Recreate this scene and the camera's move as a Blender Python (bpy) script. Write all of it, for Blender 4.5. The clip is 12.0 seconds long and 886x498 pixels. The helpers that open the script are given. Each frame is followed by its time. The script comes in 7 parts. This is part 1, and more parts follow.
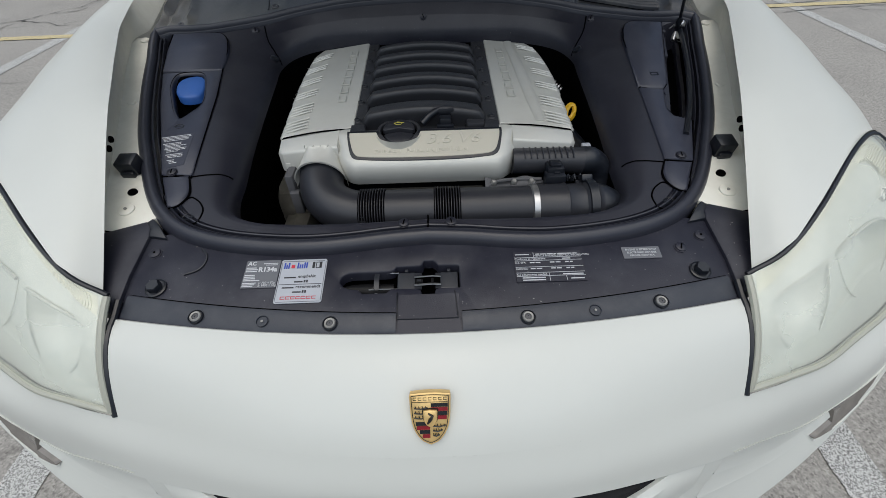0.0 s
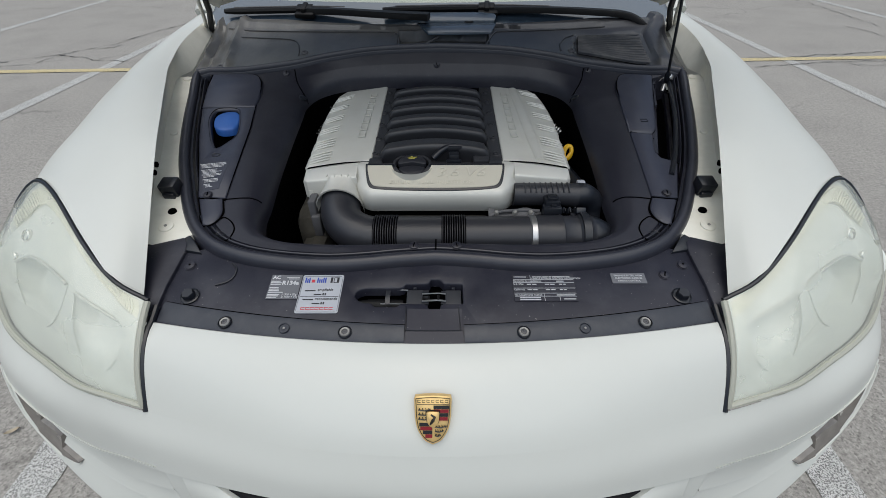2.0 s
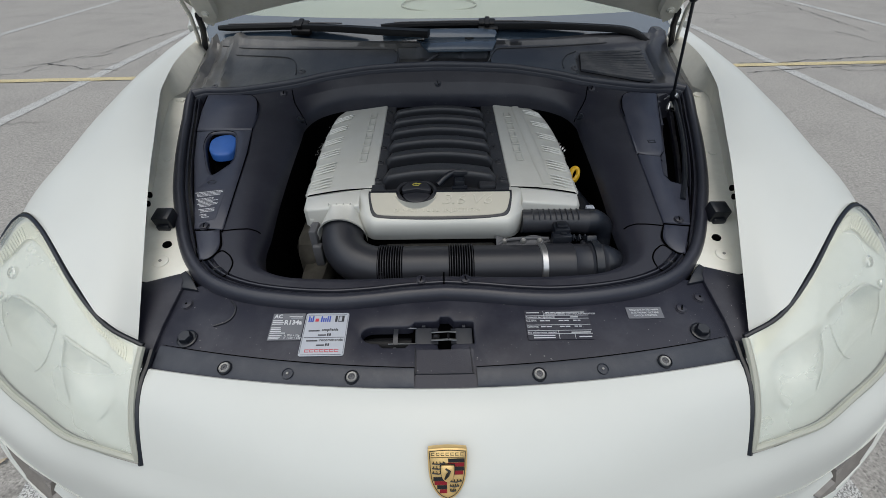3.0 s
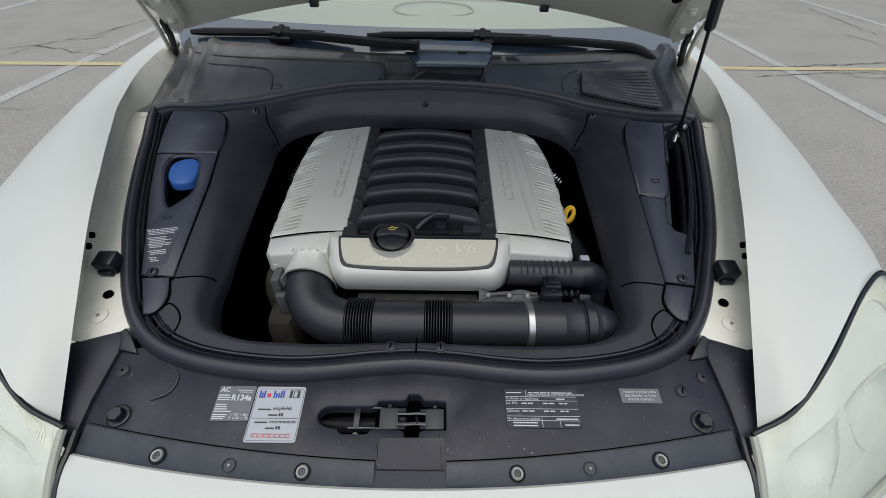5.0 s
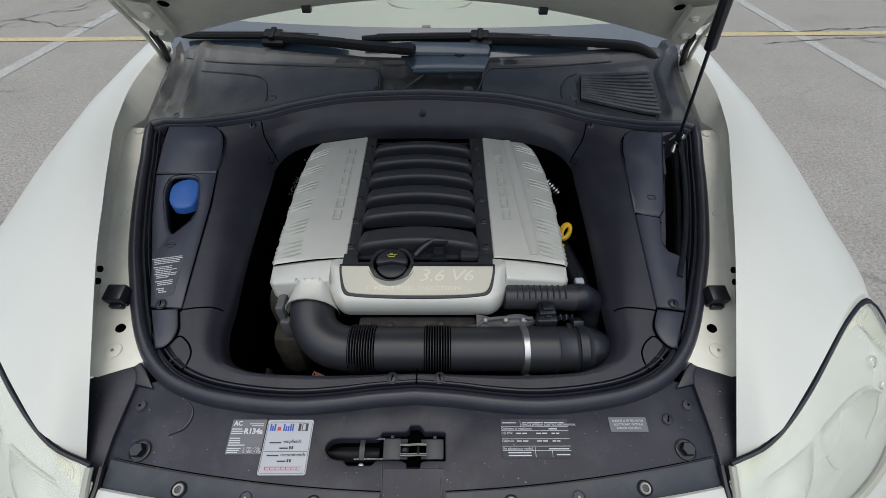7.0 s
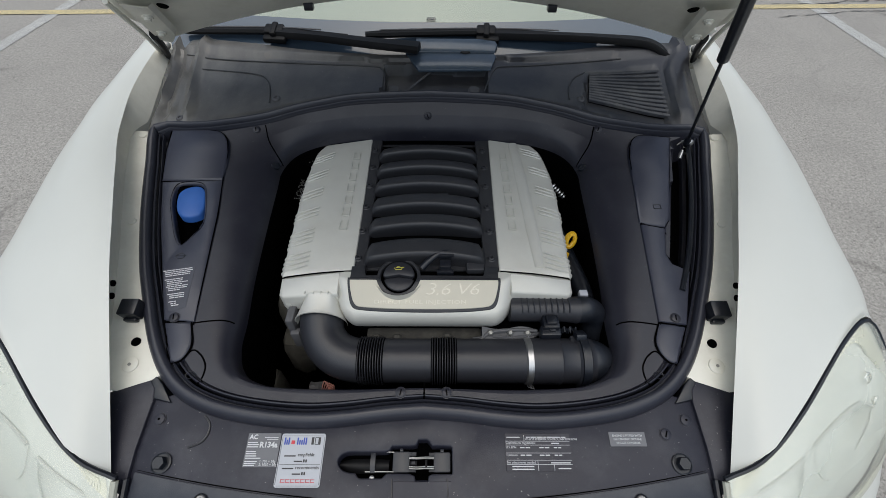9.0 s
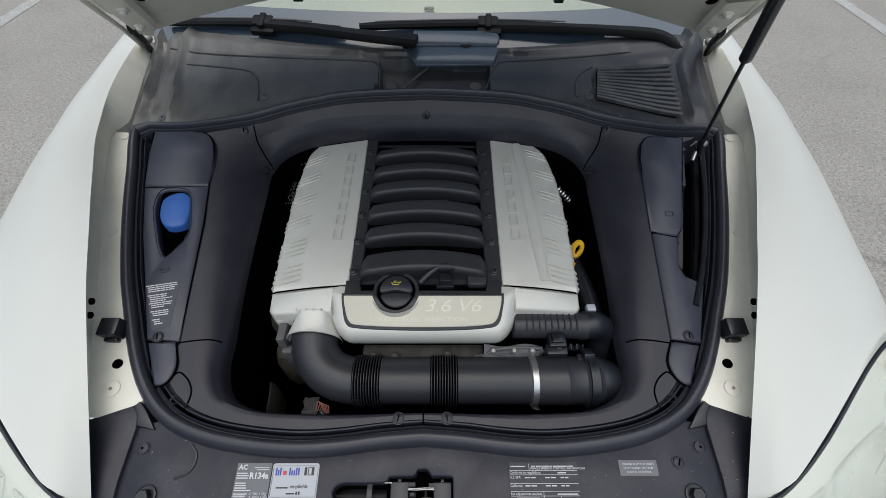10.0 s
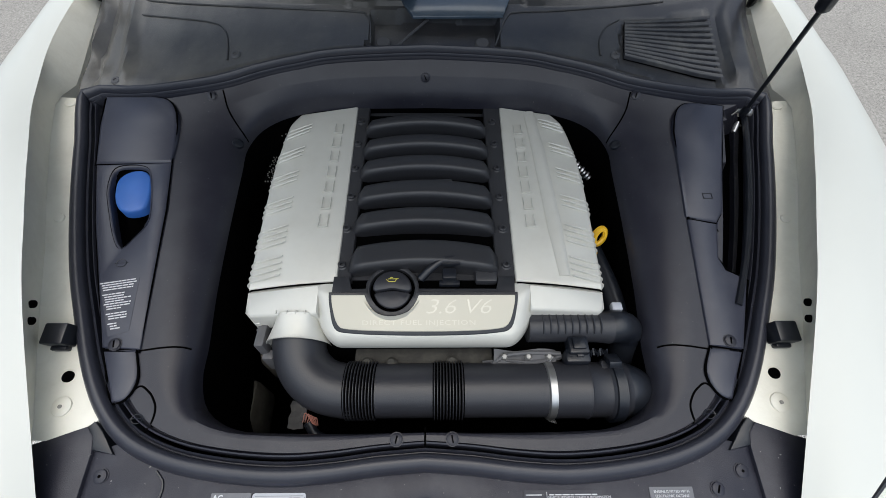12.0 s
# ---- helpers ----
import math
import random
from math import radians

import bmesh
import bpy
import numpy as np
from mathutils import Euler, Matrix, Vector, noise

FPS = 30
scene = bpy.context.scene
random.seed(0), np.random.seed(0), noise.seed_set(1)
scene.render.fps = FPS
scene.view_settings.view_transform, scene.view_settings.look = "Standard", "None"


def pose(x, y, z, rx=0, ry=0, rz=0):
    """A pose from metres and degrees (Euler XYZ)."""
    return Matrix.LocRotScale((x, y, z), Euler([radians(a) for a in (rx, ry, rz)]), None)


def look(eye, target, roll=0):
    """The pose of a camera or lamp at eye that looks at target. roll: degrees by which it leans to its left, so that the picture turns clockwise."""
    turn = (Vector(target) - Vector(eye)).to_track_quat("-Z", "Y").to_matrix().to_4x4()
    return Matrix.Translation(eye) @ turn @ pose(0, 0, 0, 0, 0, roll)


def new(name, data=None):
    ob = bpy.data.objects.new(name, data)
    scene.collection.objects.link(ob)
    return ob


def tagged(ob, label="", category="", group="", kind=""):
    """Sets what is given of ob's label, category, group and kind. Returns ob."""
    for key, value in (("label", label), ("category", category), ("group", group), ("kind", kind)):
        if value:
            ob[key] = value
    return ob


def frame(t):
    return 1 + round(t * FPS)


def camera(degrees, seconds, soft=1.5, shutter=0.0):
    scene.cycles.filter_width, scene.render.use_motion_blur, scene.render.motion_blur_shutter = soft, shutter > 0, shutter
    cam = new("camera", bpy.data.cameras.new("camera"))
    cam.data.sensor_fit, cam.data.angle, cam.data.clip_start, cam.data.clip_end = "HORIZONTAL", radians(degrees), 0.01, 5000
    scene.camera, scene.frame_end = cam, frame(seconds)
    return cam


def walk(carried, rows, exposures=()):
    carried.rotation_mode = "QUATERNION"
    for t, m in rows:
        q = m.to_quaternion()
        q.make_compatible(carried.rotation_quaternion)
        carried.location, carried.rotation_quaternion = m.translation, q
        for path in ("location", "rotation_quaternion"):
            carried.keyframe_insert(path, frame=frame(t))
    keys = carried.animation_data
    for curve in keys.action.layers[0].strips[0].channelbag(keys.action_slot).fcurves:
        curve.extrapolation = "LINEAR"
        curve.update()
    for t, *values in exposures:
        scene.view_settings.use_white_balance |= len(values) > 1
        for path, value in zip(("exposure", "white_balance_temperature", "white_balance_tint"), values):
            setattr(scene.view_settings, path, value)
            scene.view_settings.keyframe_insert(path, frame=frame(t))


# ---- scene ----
cam = camera(93.7, 12.0, soft=0.35)
PATH = [
    (0, (0.023, -0.235, 1.496), (0.03, 1.21, 0.113), -1.7),
    (0.5, (0.029, -0.283, 1.507), (0.035, 1.189, 0.153), -1.6),
    (1, (0.048, -0.348, 1.516), (0.047, 1.174, 0.219), -1.3),
    (1.5, (0.048, -0.367, 1.525), (0.038, 1.176, 0.252), -0.6),
    (2, (0.02, -0.31, 1.531), (0.007, 1.244, 0.273), -0.4),
    (2.5, (-0.002, -0.271, 1.544), (-0.007, 1.287, 0.29), -0.3),
    (3, (-0.007, -0.248, 1.558), (0.008, 1.315, 0.311), -0.4),
    (3.5, (0.018, -0.211, 1.566), (0.054, 1.347, 0.313), 0.0),
    (3.7, (0.029, -0.193, 1.57), (0.067, 1.364, 0.315), 0.0),
    (5.5, (0.038, -0.073, 1.62), (0.056, 1.437, 0.309), 1.7),
    (6, (0.041, -0.061, 1.648), (0.06, 1.421, 0.305), 1.4),
    (6.5, (0.04, -0.044, 1.678), (0.056, 1.408, 0.302), 0.9),
    (7, (0.041, -0.027, 1.705), (0.058, 1.397, 0.301), 0.6),
    (9, (0.03, 0.028, 1.771), (0.041, 1.358, 0.278), 0.6),
    (9.5, (0.029, 0.063, 1.776), (0.043, 1.369, 0.261), 0.7),
    (10, (0.029, 0.105, 1.768), (0.044, 1.383, 0.23), 0.6),
    (10.5, (0.023, 0.141, 1.754), (0.04, 1.39, 0.192), 0.7),
    (11, (0.022, 0.177, 1.734), (0.038, 1.393, 0.146), 0.8),
    (11.5, (0.021, 0.202, 1.717), (0.044, 1.382, 0.102), 1.1),
    (12, (0.018, 0.219, 1.7), (0.048, 1.364, 0.061), 1.2),
]
walk(cam, [(t, look(eye, target, roll)) for t, eye, target, roll in PATH],
     [(0.0, 0.44, 6500, 6.0), (9.5, 0.50, 6500, 6.0), (10.5, 0.63, 6500, 6.0), (11.3, 0.76, 6500, 6.0), (12.0, 0.88, 6500, 6.0)])

# ---- world and light ----
world = bpy.data.worlds.new("world")
scene.world = world
world.use_nodes = True
wn = world.node_tree.nodes
sky = wn.new("ShaderNodeTexSky")
sky.sky_type, sky.sun_disc = "NISHITA", False
sky.sun_elevation, sky.sun_rotation = radians(84), radians(190)
sky.air_density, sky.dust_density, sky.ozone_density = 1.0, 4.5, 1.5
world.node_tree.links.new(sky.outputs[0], wn["Background"].inputs[0])
wn["Background"].inputs[1].default_value = 0.068
sun = new("sun", bpy.data.lights.new("sun", "SUN"))
sun.data.energy, sun.data.angle, sun.data.color = 1.5, radians(100), (0.965, 0.98, 1.0)
sun.matrix_world = look((-0.4, -2.2, 8.0), (0, 0, 0))


# ---- materials ----
def mat(name, base, rough=0.5, metal=0.0, coat=0.0, grain=0.0, grain_scale=400.0, vary=0.15, vary_scale=6.0,
        bump=0.0, bump_scale=300.0, dust=0.0, dust_color=(0.25, 0.24, 0.21), dust_scale=9.0, spec=0.5, specks=0.0):
    """A surface with variation at two scales, fine relief and, where asked, a film of dust."""
    m = bpy.data.materials.new(name)
    m.use_nodes = True
    t = m.node_tree
    n, l = t.nodes, t.links
    b = n["Principled BSDF"]
    b.inputs["Roughness"].default_value = rough
    b.inputs["Metallic"].default_value = metal
    b.inputs["Specular IOR Level"].default_value = spec
    b.inputs["Coat Weight"].default_value = coat
    b.inputs["Coat Roughness"].default_value = 0.06
    co = n.new("ShaderNodeTexCoord")
    big, fine = n.new("ShaderNodeTexNoise"), n.new("ShaderNodeTexNoise")
    big.inputs["Scale"].default_value, fine.inputs["Scale"].default_value = vary_scale, grain_scale
    big.inputs["Detail"].default_value, fine.inputs["Detail"].default_value = 5, 3
    mixc = n.new("ShaderNodeMix")
    mixc.data_type = "RGBA"
    lo = tuple(c * (1 - vary) for c in base) + (1,)
    hi = tuple(min(1, c * (1 + vary)) for c in base) + (1,)
    mixc.inputs[6].default_value, mixc.inputs[7].default_value = lo, hi
    add = n.new("ShaderNodeMath")
    add.operation = "MULTIPLY_ADD"
    add.inputs[1].default_value = grain
    l.new(co.outputs["Object"], big.inputs["Vector"])
    l.new(co.outputs["Object"], fine.inputs["Vector"])
    l.new(fine.outputs[0], add.inputs[0])
    l.new(big.outputs[0], add.inputs[2])
    l.new(add.outputs[0], mixc.inputs[0])
    out = mixc.outputs[2]
    if dust > 0:
        dn = n.new("ShaderNodeTexNoise")
        dn.inputs["Scale"].default_value, dn.inputs["Detail"].default_value, dn.inputs["Roughness"].default_value = dust_scale, 9, 0.66
        ramp = n.new("ShaderNodeMapRange")
        ramp.inputs[1].default_value, ramp.inputs[2].default_value = 0.46, 0.72
        ramp.inputs[3].default_value, ramp.inputs[4].default_value = 0.0, dust
        dm = n.new("ShaderNodeMix")
        dm.data_type = "RGBA"
        dm.inputs[7].default_value = dust_color + (1,)
        l.new(co.outputs["Object"], dn.inputs["Vector"])
        l.new(dn.outputs[0], ramp.inputs[0])
        l.new(ramp.outputs[0], dm.inputs[0])
        l.new(out, dm.inputs[6])
        out = dm.outputs[2]
    if specks > 0:
        sn, sr, sm = n.new("ShaderNodeTexNoise"), n.new("ShaderNodeMapRange"), n.new("ShaderNodeMix")
        sn.inputs["Scale"].default_value, sn.inputs["Detail"].default_value = 230, 2
        sr.inputs[1].default_value, sr.inputs[2].default_value = 0.725, 0.77
        sr.inputs[3].default_value, sr.inputs[4].default_value = 0.0, specks
        sm.data_type = "RGBA"
        sm.inputs[7].default_value = (0.34, 0.33, 0.31, 1)
        l.new(co.outputs["Object"], sn.inputs["Vector"])
        l.new(sn.outputs[0], sr.inputs[0])
        l.new(sr.outputs[0], sm.inputs[0])
        l.new(out, sm.inputs[6])
        out = sm.outputs[2]
    l.new(out, b.inputs["Base Color"])
    if bump > 0:
        bn, bp = n.new("ShaderNodeTexNoise"), n.new("ShaderNodeBump")
        bn.inputs["Scale"].default_value, bn.inputs["Detail"].default_value = bump_scale, 4
        bp.inputs["Strength"].default_value, bp.inputs["Distance"].default_value = bump, 0.002
        l.new(co.outputs["Object"], bn.inputs["Vector"])
        l.new(bn.outputs[0], bp.inputs["Height"])
        l.new(bp.outputs[0], b.inputs["Normal"])
    return m


WHITE = mat("white_paint", (0.615, 0.630, 0.592), 0.45, coat=0.25, vary=0.02, vary_scale=3, dust=0.08, dust_color=(0.53, 0.525, 0.47))
RAIL = mat("rail_paint", (0.78, 0.765, 0.68), 0.48, vary=0.06, vary_scale=14, dust=0.24, dust_color=(0.44, 0.41, 0.33), dust_scale=16, bump=0.15, bump_scale=160)
PLASTIC = mat("black_plastic", (0.0190, 0.0194, 0.0280), 0.32, vary=0.25, bump=0.2, bump_scale=900, dust=0.15, dust_color=(0.08, 0.083, 0.09), dust_scale=12, spec=0.40, specks=0.2)
# black cover plastic, lightened and blued to paint the sky's reflection
COVERMAT = mat("sky_tinted_cover", (0.034, 0.037, 0.055), 0.34, vary=0.15, bump=0.18, bump_scale=900, dust=0.12, dust_color=(0.12, 0.12, 0.125), dust_scale=26)
LOCKMAT = mat("lock_panel_plastic", (0.0170, 0.0178, 0.0285), 0.42, vary=0.25, bump=0.2, bump_scale=700, dust=0.28, dust_color=(0.105, 0.106, 0.120), dust_scale=9, spec=0.40, specks=0.6)
LIPMAT = mat("panel_lip_plastic", (0.022, 0.0265, 0.038), 0.38, vary=0.2, bump=0.2, bump_scale=700, dust=0.15, dust_color=(0.13, 0.132, 0.135), dust_scale=26)
COWL = mat("cowl_plastic", (0.032, 0.0325, 0.037), 0.31, vary=0.35, vary_scale=5, grain=0.15, bump=0.18, bump_scale=400, dust=0.20, dust_color=(0.34, 0.325, 0.285), dust_scale=3.4, specks=0.5)


def settle_dust(m, colour, x0, x1, most):
    """A film of road dust that thickens from x0 to x1, broken by smears."""
    n, l = m.node_tree.nodes, m.node_tree.links
    b = n["Principled BSDF"]
    src = b.inputs["Base Color"].links[0].from_socket
    co, sep, grad = n.new("ShaderNodeTexCoord"), n.new("ShaderNodeSeparateXYZ"), n.new("ShaderNodeMapRange")
    grad.inputs[1].default_value, grad.inputs[2].default_value, grad.inputs[3].default_value, grad.inputs[4].default_value = x0, x1, 0.0, most
    smear, rng, mul, mx = n.new("ShaderNodeTexNoise"), n.new("ShaderNodeMapRange"), n.new("ShaderNodeMath"), n.new("ShaderNodeMix")
    stretch = n.new("ShaderNodeMapping")
    stretch.inputs["Scale"].default_value = (14, 5, 5)
    smear.inputs["Scale"].default_value, smear.inputs["Detail"].default_value, smear.inputs["Roughness"].default_value = 1.0, 6, 0.6
    rng.inputs[1].default_value, rng.inputs[2].default_value, rng.inputs[3].default_value = 0.30, 0.68, 0.25
    mul.operation, mx.data_type = "MULTIPLY", "RGBA"
    mx.inputs[7].default_value = colour + (1,)
    l.new(co.outputs["Object"], sep.inputs[0])
    l.new(sep.outputs[0], grad.inputs[0])
    l.new(co.outputs["Object"], stretch.inputs[0])
    l.new(stretch.outputs[0], smear.inputs["Vector"])
    l.new(smear.outputs[0], rng.inputs[0])
    l.new(rng.outputs[0], mul.inputs[0])
    l.new(grad.outputs[0], mul.inputs[1])
    l.new(mul.outputs[0], mx.inputs[0])
    l.new(src, mx.inputs[6])
    l.new(mx.outputs[2], b.inputs["Base Color"])


settle_dust(COWL, (0.34, 0.325, 0.285), -0.05, -0.72, 0.42)
COWLEDGE = mat("worn_cowl_edge", (0.055, 0.055, 0.056), 0.45, vary=0.4, vary_scale=25)
SLAT = mat("slat_plastic", (0.038, 0.039, 0.046), 0.36, vary=0.3, vary_scale=20, dust=0.3, dust_scale=16)
SEALRUBBER = mat("seal_rubber", (0.0235, 0.025, 0.0355), 0.35, vary=0.2, bump=0.1, bump_scale=600, dust=0.12, dust_color=(0.07, 0.072, 0.08), dust_scale=20)
RUBBER = mat("black_rubber", (0.0095, 0.0115, 0.0165), 0.32, vary=0.2, bump=0.08, bump_scale=500, dust=0.10, dust_color=(0.07, 0.072, 0.078), dust_scale=20)
# near-black that paints deep shade in gaps and wells; joints and holes too
DARK = mat("dark_parts_and_shade", (0.0008, 0.0008, 0.0009), 0.9, vary=0.4, vary_scale=20, bump=0.3, bump_scale=120, spec=0.03)
RUNNER = mat("runner_plastic", (0.029, 0.030, 0.0345), 0.42, vary=0.15, bump=0.2, bump_scale=800, dust=0.1, dust_color=(0.06, 0.06, 0.06))
PIPE = mat("intake_plastic", (0.0235, 0.0245, 0.0300), 0.40, vary=0.15, bump=0.12, bump_scale=500, dust=0.08, dust_color=(0.09, 0.09, 0.095))
SILVER = mat("silver_cover_paint", (0.62, 0.615, 0.565), 0.42, metal=0.2, vary=0.05, grain=0.15, grain_scale=900, bump=0.10, bump_scale=700, dust=0.25, dust_color=(0.45, 0.43, 0.37), dust_scale=12)
BADGE = mat("brushed_aluminium", (0.56, 0.535, 0.45), 0.55, metal=0.25, vary=0.05, bump=0.08, bump_scale=900)
POLISHED = mat("polished_letters", (0.62, 0.60, 0.52), 0.36, metal=0.35, vary=0.04)
STEEL = mat("steel", (0.5, 0.5, 0.5), 0.35, metal=0.9, vary=0.2, vary_scale=60)
ZINC = mat("zinc_bolt", (0.30, 0.295, 0.28), 0.5, metal=0.5, vary=0.3, vary_scale=80)
BLUE = mat("blue_cap", (0.028, 0.115, 0.40), 0.45, vary=0.12, vary_scale=30, bump=0.05, dust=0.06)
OILMARK = mat("yellow_print", (0.62, 0.56, 0.10), 0.5)
YELLOW = mat("yellow_plastic", (0.72, 0.42, 0.02), 0.4, vary=0.15, vary_scale=30)
PRINT = mat("white_print", (0.58, 0.59, 0.61), 0.5, vary=0.1, vary_scale=200)
LABELGREY = mat("grey_label", (0.125, 0.13, 0.145), 0.4, vary=0.06, vary_scale=60)
LABELWHITE = mat("white_label", (0.42, 0.44, 0.48), 0.35, vary=0.05, vary_scale=60)
INKBLUE = mat("blue_ink", (0.02, 0.06, 0.38), 0.4)
INKRED = mat("red_ink", (0.55, 0.03, 0.05), 0.4)
INKBLACK = mat("black_ink", (0.02, 0.02, 0.025), 0.4)
GOLD = mat("gold_enamel", (0.80, 0.55, 0.23), 0.32, metal=0.5, vary=0.12, vary_scale=150)
RED = mat("red_enamel", (0.22, 0.008, 0.014), 0.25, vary=0.1)
BLACK = mat("black_enamel", (0.012, 0.012, 0.012), 0.25, vary=0.1)
HOUSING = mat("headlamp_housing", (0.70, 0.72, 0.68), 0.35, vary=0.05, vary_scale=12)
STRIP = mat("cream_strip", (0.82, 0.81, 0.69), 0.4, vary=0.05, vary_scale=30)
BOWL = mat("bowl_reflector", (0.56, 0.575, 0.54), 0.3, metal=0.15, vary=0.06, vary_scale=20)
CHROME = mat("lamp_reflector", (0.78, 0.78, 0.74), 0.22, metal=0.85, vary=0.05)
AMBER = mat("smoked_lens", (0.17, 0.155, 0.14), 0.18, vary=0.3, vary_scale=40, coat=0.5)
LATCHGREY = mat("latch_plate_grey", (0.024, 0.026, 0.032), 0.4, vary=0.2, vary_scale=40)
COPPER = mat("pink_wire", (0.55, 0.25, 0.2), 0.5)
DUSTYMETAL = mat("dusty_metal", (0.11, 0.104, 0.088), 0.85, vary=0.8, vary_scale=22, bump=0.5, bump_scale=60, dust=0.5, dust_color=(0.07, 0.065, 0.055), dust_scale=18)
GREYDIRT = mat("dirty_casting", (0.030, 0.028, 0.024), 0.8, vary=0.7, vary_scale=28, bump=0.8, bump_scale=60, dust=0.5, dust_color=(0.09, 0.085, 0.07), dust_scale=40)
DASH = mat("beige_dashboard", (0.47, 0.465, 0.42), 0.7, vary=0.06, vary_scale=8, bump=0.1, bump_scale=500)
WASHER = mat("grey_rubber", (0.09, 0.09, 0.095), 0.6, vary=0.2, vary_scale=60)
LENSRIM = mat("lens_rim", (0.40, 0.405, 0.345), 0.4, vary=0.1)
SHADEPAD = mat("shade_pad_black", (0.018, 0.018, 0.019), 0.95, vary=0.3, vary_scale=30, bump=0.4, bump_scale=300, spec=0.1)
GRILLE = mat("grille_plastic", (0.010, 0.010, 0.012), 0.6, vary=0.2, vary_scale=30, bump=0.2, bump_scale=300, spec=0.15)
TYRE = mat("tyre_rubber", (0.02, 0.02, 0.02), 0.8, vary=0.2)


def glass(name, tint, haze, haze_color, rough=0.03, through_tint=(1, 1, 1)):
    """A thin pane: clear, with a share of haze, and a glossy face."""
    m = bpy.data.materials.new(name)
    m.use_nodes = True
    t = m.node_tree
    n, l = t.nodes, t.links
    n.remove(n["Principled BSDF"])
    clear, fog, gloss = n.new("ShaderNodeBsdfTransparent"), n.new("ShaderNodeBsdfDiffuse"), n.new("ShaderNodeBsdfGlossy")
    clear.inputs[0].default_value = tuple(a * b for a, b in zip(tint, through_tint)) + (1,)
    fog.inputs[0].default_value = haze_color + (1,)
    gloss.inputs["Roughness"].default_value = rough
    co, cloud, rng = n.new("ShaderNodeTexCoord"), n.new("ShaderNodeTexNoise"), n.new("ShaderNodeMapRange")
    cloud.inputs["Scale"].default_value, cloud.inputs["Detail"].default_value = 7, 5
    rng.inputs[3].default_value, rng.inputs[4].default_value = haze * 0.75, min(1, haze * 1.25)
    l.new(co.outputs["Object"], cloud.inputs["Vector"])
    l.new(cloud.outputs[0], rng.inputs[0])
    a, b, fr = n.new("ShaderNodeMixShader"), n.new("ShaderNodeMixShader"), n.new("ShaderNodeFresnel")
    fr.inputs[0].default_value = 1.5
    l.new(rng.outputs[0], a.inputs[0])
    l.new(clear.outputs[0], a.inputs[1])
    l.new(fog.outputs[0], a.inputs[2])
    l.new(fr.outputs[0], b.inputs[0])
    l.new(a.outputs[0], b.inputs[1])
    l.new(gloss.outputs[0], b.inputs[2])
    l.new(b.outputs[0], n["Material Output"].inputs[0])
    return m


LENS = glass("hazed_lens", (0.985, 0.99, 0.97), 0.33, (0.72, 0.75, 0.68), 0.10)
SCREEN = glass("windscreen_glass", (0.80, 0.88, 0.84), 0.03, (0.5, 0.55, 0.53), 0.01)
# sky reflection on the black glass band and plates, put into the base colour
FRIT = mat("sky_tinted_band", (0.052, 0.076, 0.106), 0.16, vary=0.12, spec=0.5, coat=0.5)
SKYPLATE = mat("sky_tinted_gloss", (0.058, 0.083, 0.115), 0.25, coat=0.4, vary=0.15, vary_scale=12, dust=0.15)
WIPER = mat("wiper_plastic", (0.0060, 0.0062, 0.0072), 0.5, vary=0.2, vary_scale=30, dust=0.1, dust_color=(0.04, 0.04, 0.04), spec=0.2)


